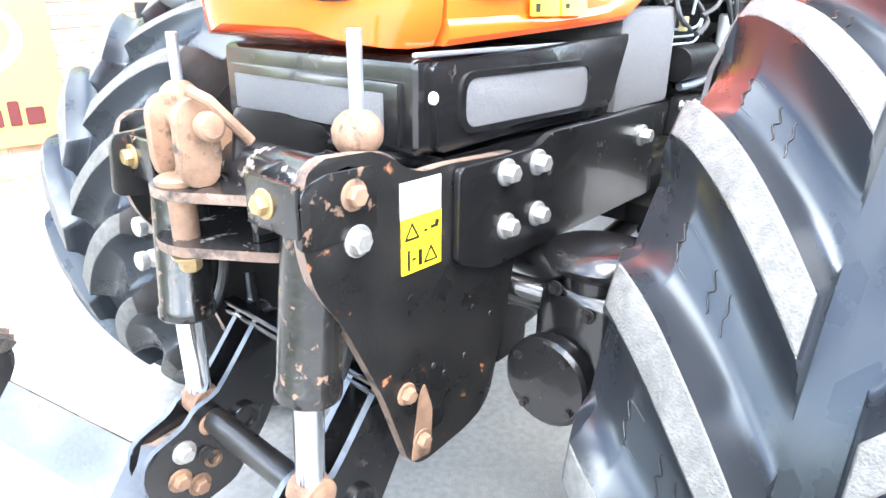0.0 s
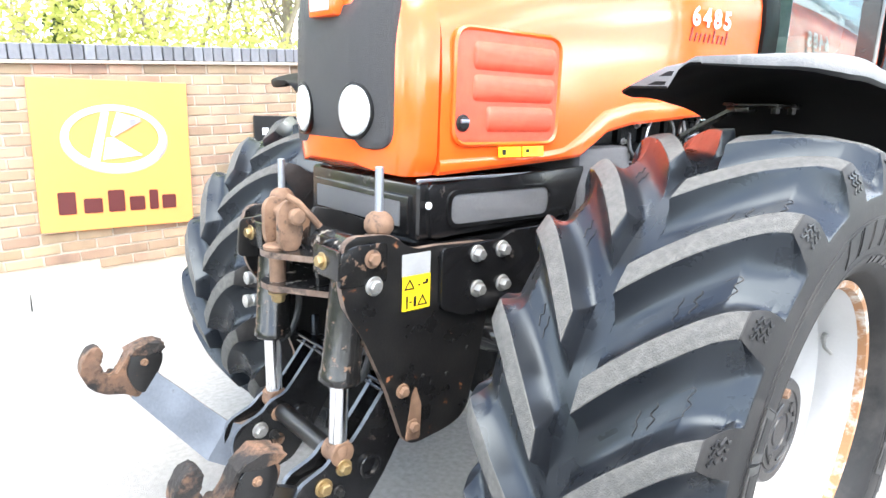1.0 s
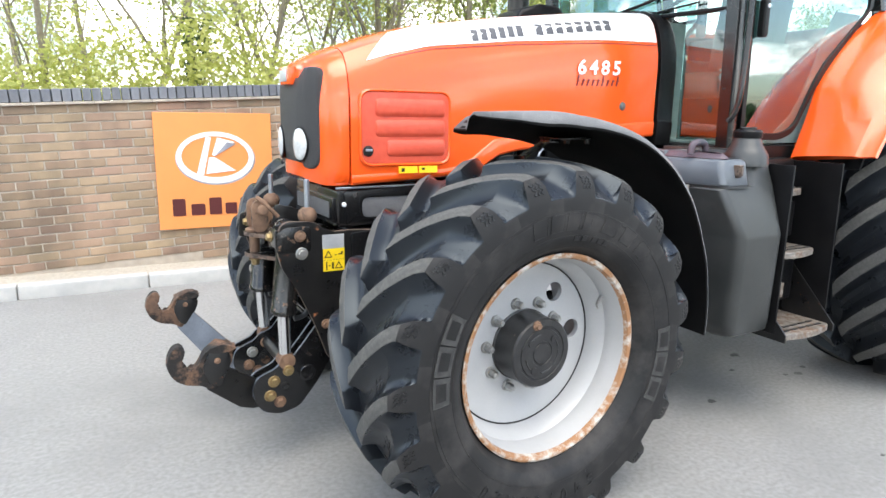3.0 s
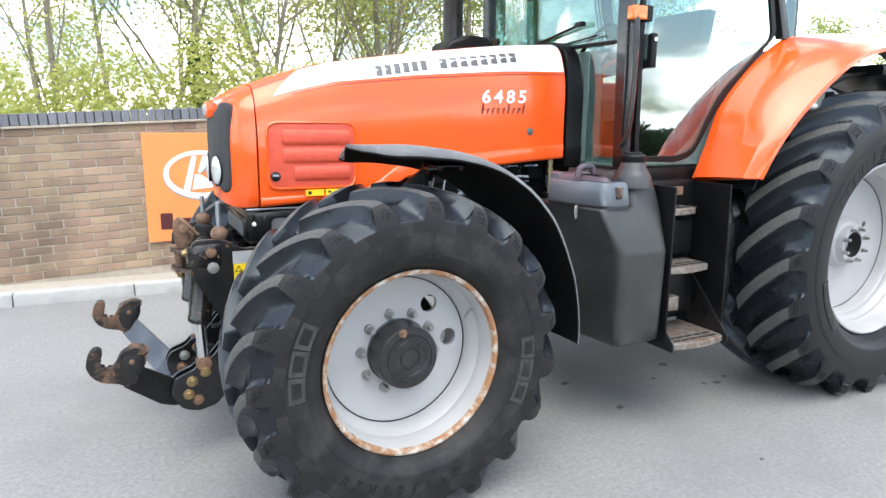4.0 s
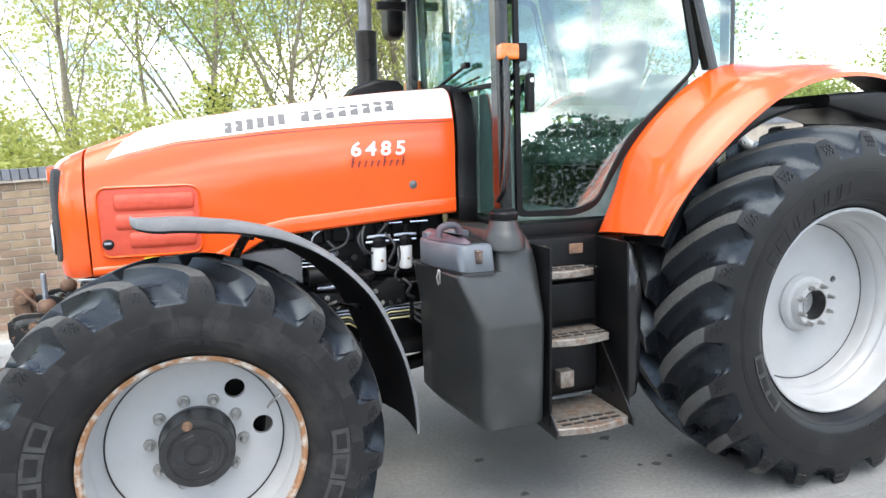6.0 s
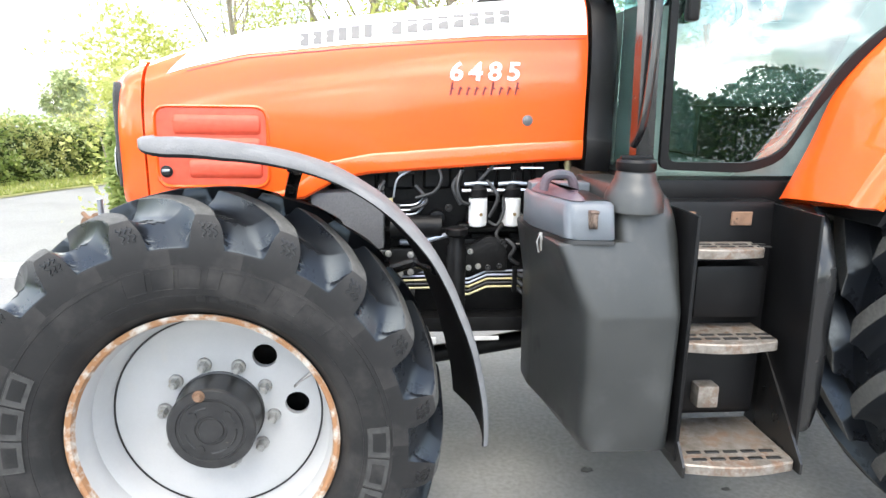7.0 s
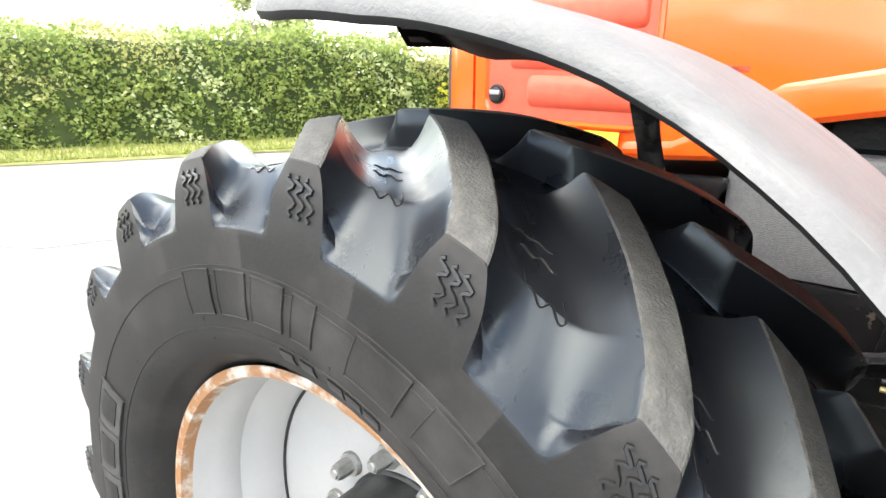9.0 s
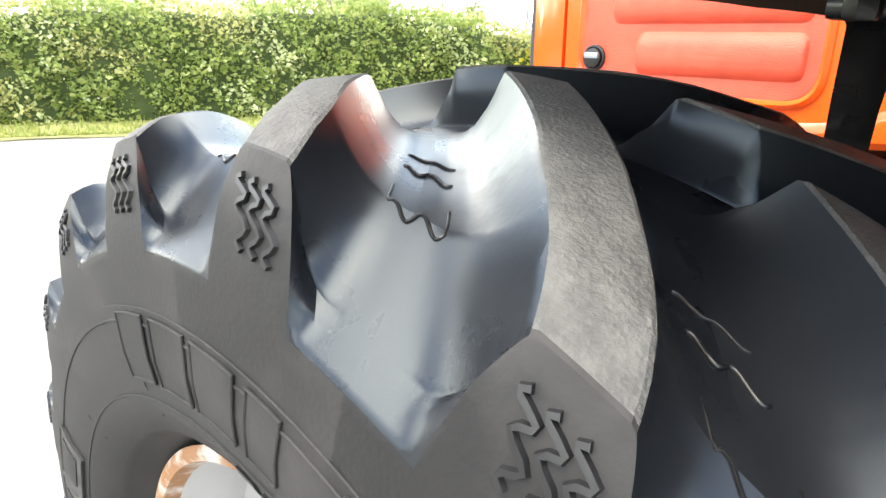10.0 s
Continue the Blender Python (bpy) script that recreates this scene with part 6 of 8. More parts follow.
for y, z in ((0.285, 0.790), (0.300, 0.712)):
    bm = rod(bmesh.new(), (-0.50, y, z), (-0.640, y, z), 0.012, 12)
    lathe(bm, (-0.612, y, z), (-1, 0, 0), [(0, 0.017), (0.004, 0.019), (0.022, 0.019), (0.028, 0.015), (0.032, 0.020), (0.046, 0.020), (0.050, 0.014)], 20)
    fixed_part("hydraulic_coupling", bm, M_ZINC, tractor, "bare steel hydraulic coupling")
# upright pins; the near one carries a worn ball
for x, y, z1 in ((-0.561, -0.283, 1.182), (-0.573, 0.205, 1.160)):
    pn = fixed_part("linkage_pin", rod(bmesh.new(), (x, y, 1.0), (x, y, z1), 0.0105, 14, 0.002), M_BARE, tractor, "bare steel upright pin")
    bm = lathe(bmesh.new(), (x, y, 1.014), (0, 0, 1), [(0, 0.018), (0.006, 0.029), (0.018, 0.036), (0.034, 0.037), (0.048, 0.031), (0.058, 0.020), (0.061, 0.012)], 24)
    fixed_part("pin_ball", bm, M_RUSTY, pn, "worn ball at the pin's foot", 60)
# lower arms: double plates with bolts, a cranked blade and a cast hook at the end
ARM = round_poly([(-0.450, 0.600), (-0.425, 0.515), (-0.53, 0.345), (-0.61, 0.250), (-0.69, 0.232), (-0.762, 0.255), (-0.800, 0.330), (-0.785, 0.395), (-0.745, 0.412), (-0.700, 0.428), (-0.672, 0.462), (-0.635, 0.462), (-0.600, 0.500), (-0.51, 0.612)], 0.022, 4)
for sd, yb, yh in ((-1, -0.228, -0.375), (1, 0.140, 0.402)):
    arm = None
    for off in (-0.032, 0.032):
        bm = prism(bmesh.new(), ARM, yb + off - 0.007, yb + off + 0.007, 0.0025, 0, 1)
        o = fixed_part("lower_arm_plate", bm, [M_BLACK, M_BLADE], tractor, "black double plate of the lower lift arm")
        arm = arm or o
    fy = yb - 0.039
    bolts = ((-0.711, 0.376, M_BRASS if sd < 0 else M_ZINC, 0.017), (-0.728, 0.318, M_BRASS if sd < 0 else M_RUSTY, 0.017), (-0.652, 0.412, M_BRASS if sd < 0 else M_RUSTY, 0.016), (-0.690, 0.285, M_RUSTY, 0.017), (-0.668, 0.350, M_INK, 0.011))
    for x, z, m, r in bolts:
        fixed_part("arm_bolt", bolt(bmesh.new(), (x, fy, z), (0, -1, 0), r, 0.016), m, arm)
    bm = lathe(bmesh.new(), (-0.575, fy, 0.392), (0, -1, 0), [(0, 0.033), (0.010, 0.033), (0.012, 0.030), (0.012, 0.024), (0.003, 0.022)], 28)
    fixed_part("pivot_ring", bm, M_BLACK, arm)
    if sd > 0:
        bm = lathe(bmesh.new(), (-0.655, fy, 0.330), (0, -1, 0), [(0, 0.019), (0.006, 0.019), (0.007, 0.012), (0.002, 0.011)], 20)
        fixed_part("bushing", bm, M_RUSTY, arm)
    fixed_part("arm_stay", tube(bmesh.new(), [(-0.50, yb, 0.50), (-0.47, yb + 0.06 * sd, 0.66)], 0.014, 10), M_BLACK, arm)
    # blade, folded once where it leaves the plates
    y_in = yb + 0.012
    bm = bmesh.new()
    rows = []
    for xu, zu, xl, zl, y in ((-0.66, 0.40, -0.66, 0.262, y_in), (-0.745, 0.385, -0.790, 0.262, y_in + 0.004 * sd), (-0.775, 0.392, -0.845, 0.290, y_in + 0.030 * sd), (-0.926, 0.528, -0.984, 0.444, yh)):
        rows.append([(xu, y - 0.009, zu), (xu, y + 0.009, zu), (xl, y + 0.009, zl), (xl, y - 0.009, zl)])
    loft(bm, rows)
    for f in bm.faces:
        f.normal_update()
        if f.calc_area() < 0.0045:
            f.material_index = 1
    # the far blade gets the painted sky sheen, the near one stays black
    fixed_part("arm_blade", bm, [M_BLACK_WORN if sd < 0 else M_BLADE, M_RUST_EDGE if sd > 0 else M_BLACK_WORN], arm, "black flat arm blade" if sd < 0 else "grey scuffed steel arm blade", 12)
    hook = round_poly([(-0.94 + (x + 0.93) * 0.88, 0.531 + (z - 0.545) * 0.88) for x, z in [(-0.875, 0.560), (-0.872, 0.600), (-0.892, 0.632), (-0.925, 0.622), (-0.955, 0.628), (-0.985, 0.605), (-1.005, 0.565), (-1.03, 0.540), (-1.062, 0.548), (-1.075, 0.58), (-1.055, 0.615), (-1.058, 0.645), (-1.085, 0.655), (-1.115, 0.625),
                       (-1.128, 0.57), (-1.105, 0.515), (-1.06, 0.485), (-1.0, 0.472), (-0.955, 0.445), (-0.92, 0.468)]], 0.012, 3)
    fixed_part("hook_end", prism(bmesh.new(), hook, yh - 0.024, yh + 0.024, 0.008, seg=3), M_HOOK, arm, "rusty cast hook end")
    cheek = round_poly([(-0.895, 0.545), (-0.905, 0.592), (-0.975, 0.588), (-0.998, 0.535), (-0.975, 0.470), (-0.935, 0.452)], 0.018, 3)
    fixed_part("hook_cheek", prism(bmesh.new(), cheek, yh - 0.030, yh + 0.030, 0.004), M_BLACK_WORN, arm, "worn black cheek plate")
    # crusted latch over the hook
    rl = random.Random(41 + sd)
    bm = bmesh.new()
    ring0 = [(-0.985, 0.586), (-0.965, 0.604), (-0.935, 0.612), (-0.905, 0.610), (-0.882, 0.596), (-0.895, 0.578), (-0.940, 0.580)]
    loft(bm, [[(x + rl.uniform(-0.006, 0.006), yh + q_, z + rl.uniform(-0.005, 0.006)) for x, z in ring0] for q_ in (-0.034, -0.022, -0.008, 0.008, 0.022, 0.034)])
    fixed_part("hook_latch", bm, M_HOOK, arm, "flaking rusty latch", 40)
    fixed_part("latch_rivet", bolt(bmesh.new(), (-0.945, yh - 0.030, 0.555), (0, -1, 0), 0.008, 0.008), M_RUSTY, arm)

# ---- front axle, drive and chassis ----
bm = bmesh.new()
tube(bm, [(0.0, -0.80, 0.60), (0.0, -0.55, 0.60), (0.0, -0.3, 0.66), (0.0, 0.0, 0.68), (0.0, 0.3, 0.66), (0.0, 0.55, 0.60), (0.0, 0.80, 0.60)], [0.11, 0.10, 0.085, 0.14, 0.085, 0.10, 0.11], 20)
axle = part("front_axle", bm, M_BLACK, tractor, "black front drive axle", 50)
for sd in (-1, 1):
    bm = bmesh.new()
    lathe(bm, (-0.02, sd * 0.60, 0.79), (0, 0, -1), [(0, 0.03), (0.012, 0.10), (0.05, 0.115), (0.10, 0.085), (0.30, 0.085), (0.34, 0.07), (0.36, 0.04)], 24)
    part("steering_knuckle", bm, M_BLACK, axle, "black steering knuckle", 50)
    bm = lathe(bmesh.new(), (-0.10, sd * 0.44, 0.55), (-1, 0, 0), [(0, 0.09), (0.08, 0.088), (0.09, 0.084), (0.092, 0.092), (0.115, 0.092), (0.122, 0.084)], 28)
    part("axle_cover", bm, M_BLACK, axle, "round black axle cover with bolts")
    for i in range(4):
        a = 0.6 + i * math.pi / 2
        part("cover_bolt", bolt(bmesh.new(), (-0.218, sd * 0.44 + 0.072 * math.cos(a), 0.55 + 0.072 * math.sin(a)), (-1, 0, 0), 0.009, 0.010), M_BLACK_WORN, axle)
    bm = tube(bmesh.new(), [(-0.17, sd * 0.30, 0.70), (-0.12, sd * 0.42, 0.68), (-0.06, sd * 0.60, 0.66)], 0.028, 12)
    part("steering_ram", bm, M_BLACK, axle)
    bm = lathe(bmesh.new(), (-0.10, sd * 0.47, 0.815), (0, 0, -1), [(0, 0.02), (0.004, 0.07), (0.012, 0.098), (0.03, 0.108), (0.045, 0.10), (0.06, 0.075), (0.13, 0.065), (0.16, 0.08)], 28)
    part("knuckle_cap", bm, M_BLACK, axle, "glossy black rounded knuckle cap", 50)
    bm = bmesh.new()
    loft(bm, [[(x, sd * y, z) for x, z in rrect(-0.18 + o, 0.02 - o, 0.50 + o, 0.74 - o, 0.04, 4)] for y, o in ((0.37, 0.03), (0.40, 0.0), (0.52, 0.0), (0.56, 0.03))])
    part("knuckle_body", bm, M_BLACK, axle, "", 50)
    for y, z in ((0.43, 0.735), (0.50, 0.70), (0.42, 0.60)):
        part("cover_bolt", bolt(bmesh.new(), (-0.185, sd * y, z), (-1, 0, 0), 0.010, 0.012), M_BLACK_WORN, axle)
bm = bmesh.new()
box(bm, -0.36, 0.62, -0.30, 0.30, 0.79, 0.99, 0.012)
part("front_frame_block", bm, M_BLACK, tractor, "black front frame casting")
sump = part("sump_casting", B(0.55, 1.50, -0.24, 0.24, 0.62, 1.02, 0.02), M_IRON, tractor, "black engine sump casting")
part("gearbox_casting", B(1.45, 2.9, -0.26, 0.26, 0.52, 1.10, 0.03), M_IRON, tractor, "black gearbox casting")
part("side_beam", B(0.45, 1.60, -0.34, -0.235, 0.66, 0.72, 0.008), M_IRON, sump)
# guarded drive shaft from the gearbox to the front axle
shaft = part("shaft_guard", tube(bmesh.new(), [(0.18, 0.0, 0.352), (0.66, 0.0, 0.432), (1.13, 0.0, 0.507), (1.56, 0.0, 0.577)], 0.040, 20), M_IRON, tractor, "black guard tube over the drive shaft", 60)
part("shaft_flange", B(0.10, 0.24, -0.07, 0.07, 0.30, 0.60, 0.02, 3), M_IRON, shaft)
bm = rod(bmesh.new(), (2.9, -0.85, 0.83), (2.9, 0.85, 0.83), 0.13, 24, 0.01)
part("rear_axle", bm, M_IRON, tractor)

# engine with its filters, pipes and wiring
engine = part("engine", B(0.30, 1.24, -0.20, 0.20, 0.95, 1.45, 0.02), M_IRON, tractor, "black engine block under the hood")
for i in range(6):
    x = 0.36 + i * 0.145
    part("rocker_cover", B(x, x + 0.11, -0.235, -0.19, 1.22, 1.34, 0.01, 1), M_IRON, engine)
    part("core_plug", lathe(bmesh.new(), (x + 0.055, -0.195, 1.10), (0, -1, 0), [(0, 0.035), (0.054, 0.033), (0.06, 0.02)], 16), M_IRON, engine)
for i in range(5):
    part("side_rib", B(0.36 + i * 0.16, 0.46 + i * 0.16, -0.225, -0.19, 0.97, 1.04, 0.006, 1), M_IRON, engine)
part("side_rail", B(0.40, 1.22, -0.245, -0.19, 1.045, 1.065, 0.004, 1), M_IRON, engine)
rng = random.Random(5)
for i in range(44):
    x, z = rng.uniform(0.34, 1.20), rng.uniform(0.80, 1.30)
    s = rng.uniform(0.008, 0.018)
    m = rng.choice([M_IRON, M_IRON, M_ZINC, M_BLACK])
    if i % 2:
        part("engine_bolt", bolt(bmesh.new(), (x, -0.245 - rng.uniform(0, 0.02), z), (0, -1, 0), s * 0.7, 0.012), m, engine)
    else:
        w = rng.uniform(0.02, 0.07)
        part("engine_bracket", B(x, x + w, -0.29, -0.22, z, z + s * 2, 0.004, 1), M_IRON if m is M_ZINC else m, engine)
for x in (0.86, 0.99):
    f_ = part("fuel_filter", lathe(bmesh.new(), (x, -0.30, 1.195), (0, 0, -1), [(0, 0.030), (0.006, 0.036), (0.10, 0.036), (0.112, 0.033), (0.118, 0.02)], 24), M_FILTER, engine, "white canister fuel filter")
    part("filter_head", lathe(bmesh.new(), (x, -0.30, 1.196), (0, 0, 1), [(0, 0.038), (0.03, 0.038), (0.036, 0.03), (0.05, 0.026)], 20), M_IRON, engine)
    part("filter_arm", tube(bmesh.new(), [(x - 0.055, -0.31, 1.245), (x, -0.315, 1.25), (x + 0.055, -0.31, 1.245)], 0.008, 8), M_BARE, engine)
    part("primer_pump", tube(bmesh.new(), [(x + 0.005, -0.30, 1.245), (x + 0.005, -0.30, 1.29), (x + 0.005, -0.30, 1.30)], [0.009, 0.009, 0.018], 10), M_IRON, engine)
    part("filter_mark", lathe(bmesh.new(), (x + 0.008, -0.3358, 1.13), (0, -1, 0), [(0, 0.007), (0.0012, 0.0065)], 12), M_BRASS, engine)
for i in range(5):
    z = 0.90 - i * 0.016
    m = M_PIPE if i in (2, 4) else M_HOSE if i == 3 else M_BARE
    pts = [(0.52, -0.315, z), (0.70, -0.315, z), (0.745, -0.315, z - 0.03), (0.83, -0.315, z - 0.03), (0.90, -0.315, z), (1.08, -0.315, z)]
    part("hydraulic_pipe", tube(bmesh.new(), pts, 0.005, 7), m, engine, "thin steel hydraulic pipe")
part("pipe_clamp", B(1.0, 1.018, -0.335, -0.30, 0.815, 0.915, 0.004), M_IRON, engine)
for k_, ctrl in enumerate(([(1.02, -0.32, 0.86), (1.06, -0.34, 0.83), (1.10, -0.35, 0.80), (1.17, -0.36, 0.82)], [(1.02, -0.32, 0.885), (1.08, -0.35, 0.87), (1.17, -0.36, 0.86)],
                           [(0.80, -0.30, 1.30), (0.76, -0.32, 1.24), (0.79, -0.33, 1.17)], [(0.89, -0.31, 1.26), (0.93, -0.34, 1.20), (0.90, -0.33, 1.12)],
                           [(0.92, -0.30, 1.32), (0.88, -0.31, 1.28), (0.85, -0.30, 1.24)], [(0.97, -0.30, 1.10), (0.93, -0.33, 1.05), (0.97, -0.33, 1.0)],
                           [(0.50, -0.28, 1.26), (0.48, -0.31, 1.20), (0.56, -0.31, 1.16)], [(0.62, -0.28, 1.24), (0.66, -0.31, 1.18), (0.60, -0.31, 1.15)])):
    part("engine_hose", tube(bmesh.new(), curve_pts(ctrl, 6), 0.007 if k_ > 1 else 0.011, 8), M_HOSE, engine)
for i in range(3):
    z = 1.165 - i * 0.018
    part("fuel_line", tube(bmesh.new(), curve_pts([(0.46, -0.28, z), (0.54, -0.30, z), (0.62, -0.30, z + 0.004), (0.655, -0.30, z + 0.04)], 5), 0.0035, 6), M_BARE, engine)
part("brass_fitting", B(0.515, 0.532, -0.315, -0.295, 1.16, 1.195, 0.003), M_PIPE, engine)
bm = lathe(bmesh.new(), (0.77, -0.40, 0.62), (0, 0, 1), [(0, 0.036), (0.40, 0.036), (0.41, 0.030), (0.44, 0.030), (0.45, 0.042), (0.47, 0.042), (0.475, 0.036)], 20)
part("oil_filler", bm, M_IRON, engine, "black oil filler tube")
part("starter_motor", rod(bmesh.new(), (0.52, -0.30, 1.08), (0.72, -0.30, 1.08), 0.045, 20), M_IRON, engine)
part("frame_strip", B(0.585, 0.70, -0.352, -0.345, 0.612, 0.640, 0.002), M_FILTER, engine)
part("frame_strip", B(0.83, 0.95, -0.352, -0.345, 0.622, 0.638, 0.002), M_FILTER, engine)
part("coolant_pipe", tube(bmesh.new(), curve_pts([(0.56, -0.30, 1.02), (0.64, -0.315, 1.025), (0.72, -0.32, 1.045), (0.79, -0.31, 1.055)], 5), 0.011, 10), M_BARE, engine, "bright steel coolant pipe")
part("pump_plate", prism(bmesh.new(), round_poly([(0.81, 0.905), (0.975, 0.905), (0.97, 1.03), (0.90, 1.045), (0.81, 1.0)], 0.012, 3), -0.335, -0.31, 0.003), M_IRON, engine, "black pump bracket plate")
for x, z in ((0.825, 0.92), (0.862, 0.925), (0.90, 0.92), (0.945, 0.925), (0.83, 0.985), (0.955, 1.02)):
    part("engine_bolt", bolt(bmesh.new(), (x, -0.335, z), (0, -1, 0), 0.008, 0.012), M_ZINC if x < 0.9 else M_BLACK, engine)
part("pump_plate", prism(bmesh.new(), round_poly([(0.50, 0.90), (0.60, 0.89), (0.70, 0.93), (0.70, 0.99), (0.52, 1.0)], 0.012, 3), -0.33, -0.30, 0.003), M_IRON, engine)
for x, z in ((0.515, 0.98), (0.56, 0.90), (0.60, 0.905), (0.645, 0.93), (0.60, 0.975), (0.68, 0.975)):
    part("engine_bolt", bolt(bmesh.new(), (x, -0.33, z), (0, -1, 0), 0.009, 0.013), M_ZINC, engine)
for ctrl, rr_, m_ in (([(0.79, -0.31, 1.30), (0.775, -0.335, 1.24), (0.79, -0.335, 1.185), (0.825, -0.32, 1.17)], 0.007, M_HOSE), ([(0.90, -0.31, 1.10), (0.93, -0.34, 1.09), (0.955, -0.33, 1.14), (0.96, -0.31, 1.20)], 0.006, M_HOSE),
                      ([(0.60, -0.30, 1.30), (0.55, -0.32, 1.27), (0.535, -0.32, 1.20)], 0.004, M_BARE), ([(0.70, -0.30, 1.32), (0.715, -0.32, 1.27), (0.69, -0.32, 1.22), (0.62, -0.31, 1.195)], 0.006, M_HOSE),
                      ([(0.97, -0.32, 1.03), (1.0, -0.345, 1.0), (0.985, -0.34, 0.96), (1.02, -0.33, 0.93)], 0.008, M_HOSE), ([(1.02, -0.32, 0.83), (1.07, -0.35, 0.79), (1.12, -0.36, 0.775), (1.17, -0.36, 0.78)], 0.009, M_HOSE)):
    part("engine_hose", tube(bmesh.new(), curve_pts(ctrl, 6), rr_, 8), m_, engine)
for x in (0.855, 0.985):
    part("filter_handle", tube(bmesh.new(), [(x - 0.06, -0.315, 1.222), (x + 0.06, -0.315, 1.222)], 0.007, 8), M_CHROME, engine)
    part("filter_handle", tube(bmesh.new(), [(x - 0.045 + 0.08, -0.30, 1.305), (x + 0.045 + 0.08, -0.30, 1.305)], 0.006, 8), M_CHROME, engine)
bm = bmesh.new()
box(bm, 0.22, 0.50, -0.30, 0.30, 0.99, 1.22, 0.02)
part("radiator_shroud", bm, M_SCREEN, tractor, "dark radiator shroud")
bm = lathe(bmesh.new(), (1.21, -0.28, 1.10), (0, 0, 1), [(0, 0.014)] + [(0.02 + 0.022 * i, 0.016 if i % 2 else 0.010) for i in range(11)], 12)
part("spring_stay", bm, M_PIPE, engine)

# ---- front mudguards ----
for sd in (-1, 1):
    bm = bmesh.new()
    rowsf = []
    n = 48
    for i in range(n + 1):
        t = 0.049 + 0.951 * (i / n) ** 1.3
        th = radians(106.0 - 109.5 * t + (12 if sd > 0 else 0))     # the far one is set further forward
        # crest near the outer edge; the inner half falls towards the hub
        yo = lerp_table([(0.049, 0.87), (0.052, 0.93), (0.057, 0.985), (0.064, 1.028), (0.078, 1.060), (0.095, 1.080), (0.13, 1.093), (0.22, 1.096), (0.4, 1.098), (0.8, 1.105), (1.0, 1.095)], t)
        yi = lerp_table([(0.049, 0.79), (0.051, 0.74), (0.055, 0.69), (0.062, 0.660), (0.16, 0.660), (0.8, 0.665), (1, 0.75)], t)
        r0 = lerp_table([(0, 0.826), (0.1, 0.812), (0.22, 0.805), (0.31, 0.813), (0.39, 0.822), (0.51, 0.826), (0.62, 0.821), (0.73, 0.803), (0.86, 0.797), (1.0, 0.803)], t)
        lip = lerp_table([(0.049, 0.016), (0.056, 0.026), (0.085, 0.040), (0.12, 0.048), (0.2, 0.044), (0.3, 0.036), (0.45, 0.022), (1, 0.020)], t)
        wf = min(1.0, max(0.75, (yo - yi) / 0.42))

        def P_(f, dr):
            return (((r0 + dr) * math.cos(th)), sd * (yi + (yo - yi) * f) - (0.15 if sd > 0 else 0), 0.64 + (r0 + dr) * math.sin(th))
        top = [(0.0, -0.080 * wf), (0.15, -0.055 * wf), (0.33, -0.026 * wf), (0.48, -0.012), (0.65, -0.005), (0.82, 0.001), (0.92, 0.001), (0.98, -0.004), (1.0, -lip * 0.8)]
        und = [(0.99, -lip), (0.96, -0.011), (0.65, -0.011), (0.48, -0.018), (0.33, -0.032 * wf - 0.002), (0.15, -0.061 * wf - 0.002), (0.0, -0.086 * wf - 0.001)]
        rowsf.append([P_(*c) for c in top + und])
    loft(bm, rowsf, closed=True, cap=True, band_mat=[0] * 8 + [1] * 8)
    # the far mudguard is black all over, its shade put into the colour
    mg = part("mudguard", bm, [M_FENDER if sd < 0 else M_FENDER_IN, M_FENDER_IN], tractor, "plastic front mudguard, weathered grey near and shaded black far", 75)
    # flat steel stay with its clamp, and a second tube stay lower down
    bar = [Vector(c) for c in ((0.235, 0.79, 1.352), (0.232, 0.755, 1.338), (0.20, 0.65, 1.27), (0.175, 0.56, 1.20), (0.155, 0.53, 1.10), (0.10, 0.52, 0.80))]
    bm = bmesh.new()
    loft(bm, [[(q.x + dx, sd * q.y, q.z + dz) for dx, dz in ((-0.020, 0.005), (0.020, 0.005), (0.020, -0.005), (-0.020, -0.005))] if m_ < 3 else [(q.x + dx, sd * (q.y + dy), q.z) for dx, dy in ((-0.020, 0.005), (0.020, 0.005), (0.020, -0.005), (-0.020, -0.005))] for m_, q in enumerate(bar)])
    part("mudguard_stay", bm, M_BLACK, mg, "black flat steel mudguard stay")
    bm = bmesh.new()
    box(bm, 0.215, 0.355, *sorted((sd * 0.74, sd * 0.88)), 1.352, 1.360, 0.003)
    box(bm, 0.212, 0.262, *sorted((sd * 0.75, sd * 0.81)), 1.336, 1.354, 0.005)
    part("stay_clamp", bm, M_BLACK, mg, "black clamp under the mudguard")
    for x in (0.25, 0.345):
        part("mudguard_bolt", bolt(bmesh.new(), (x, sd * 0.86, 1.352), (0, 0, -1), 0.011, 0.014), M_BLACK_WORN, mg)
    th = radians(30)
    bm = tube(bmesh.new(), [(0.77 * math.cos(th), sd * 0.78, 0.64 + 0.77 * math.sin(th)), (0.70 * math.cos(th), sd * 0.58, 0.64 + 0.72 * math.sin(th)), (0.25 * math.cos(th), sd * 0.52, 0.64 + 0.45 * math.sin(th)), (0.0, sd * 0.5, 0.80)], 0.018, 10)
    part("mudguard_stay", bm, M_BLACK, mg)

# ---- fuel tank, toolbox, steps ----
def tank_ring(z, front, cham, ins, side_y):
    """Plan outline: outer face, slanted front corner, back."""
    return [(x, y, z) for x, y in round_poly([(cham, side_y), (1.395 - ins, side_y), (1.40 - ins, -0.46), (front + 0.045, -0.46), (front + 0.045, -0.60)], [0.04, 0.05, 0.03, 0.02, 0.03], 4)]


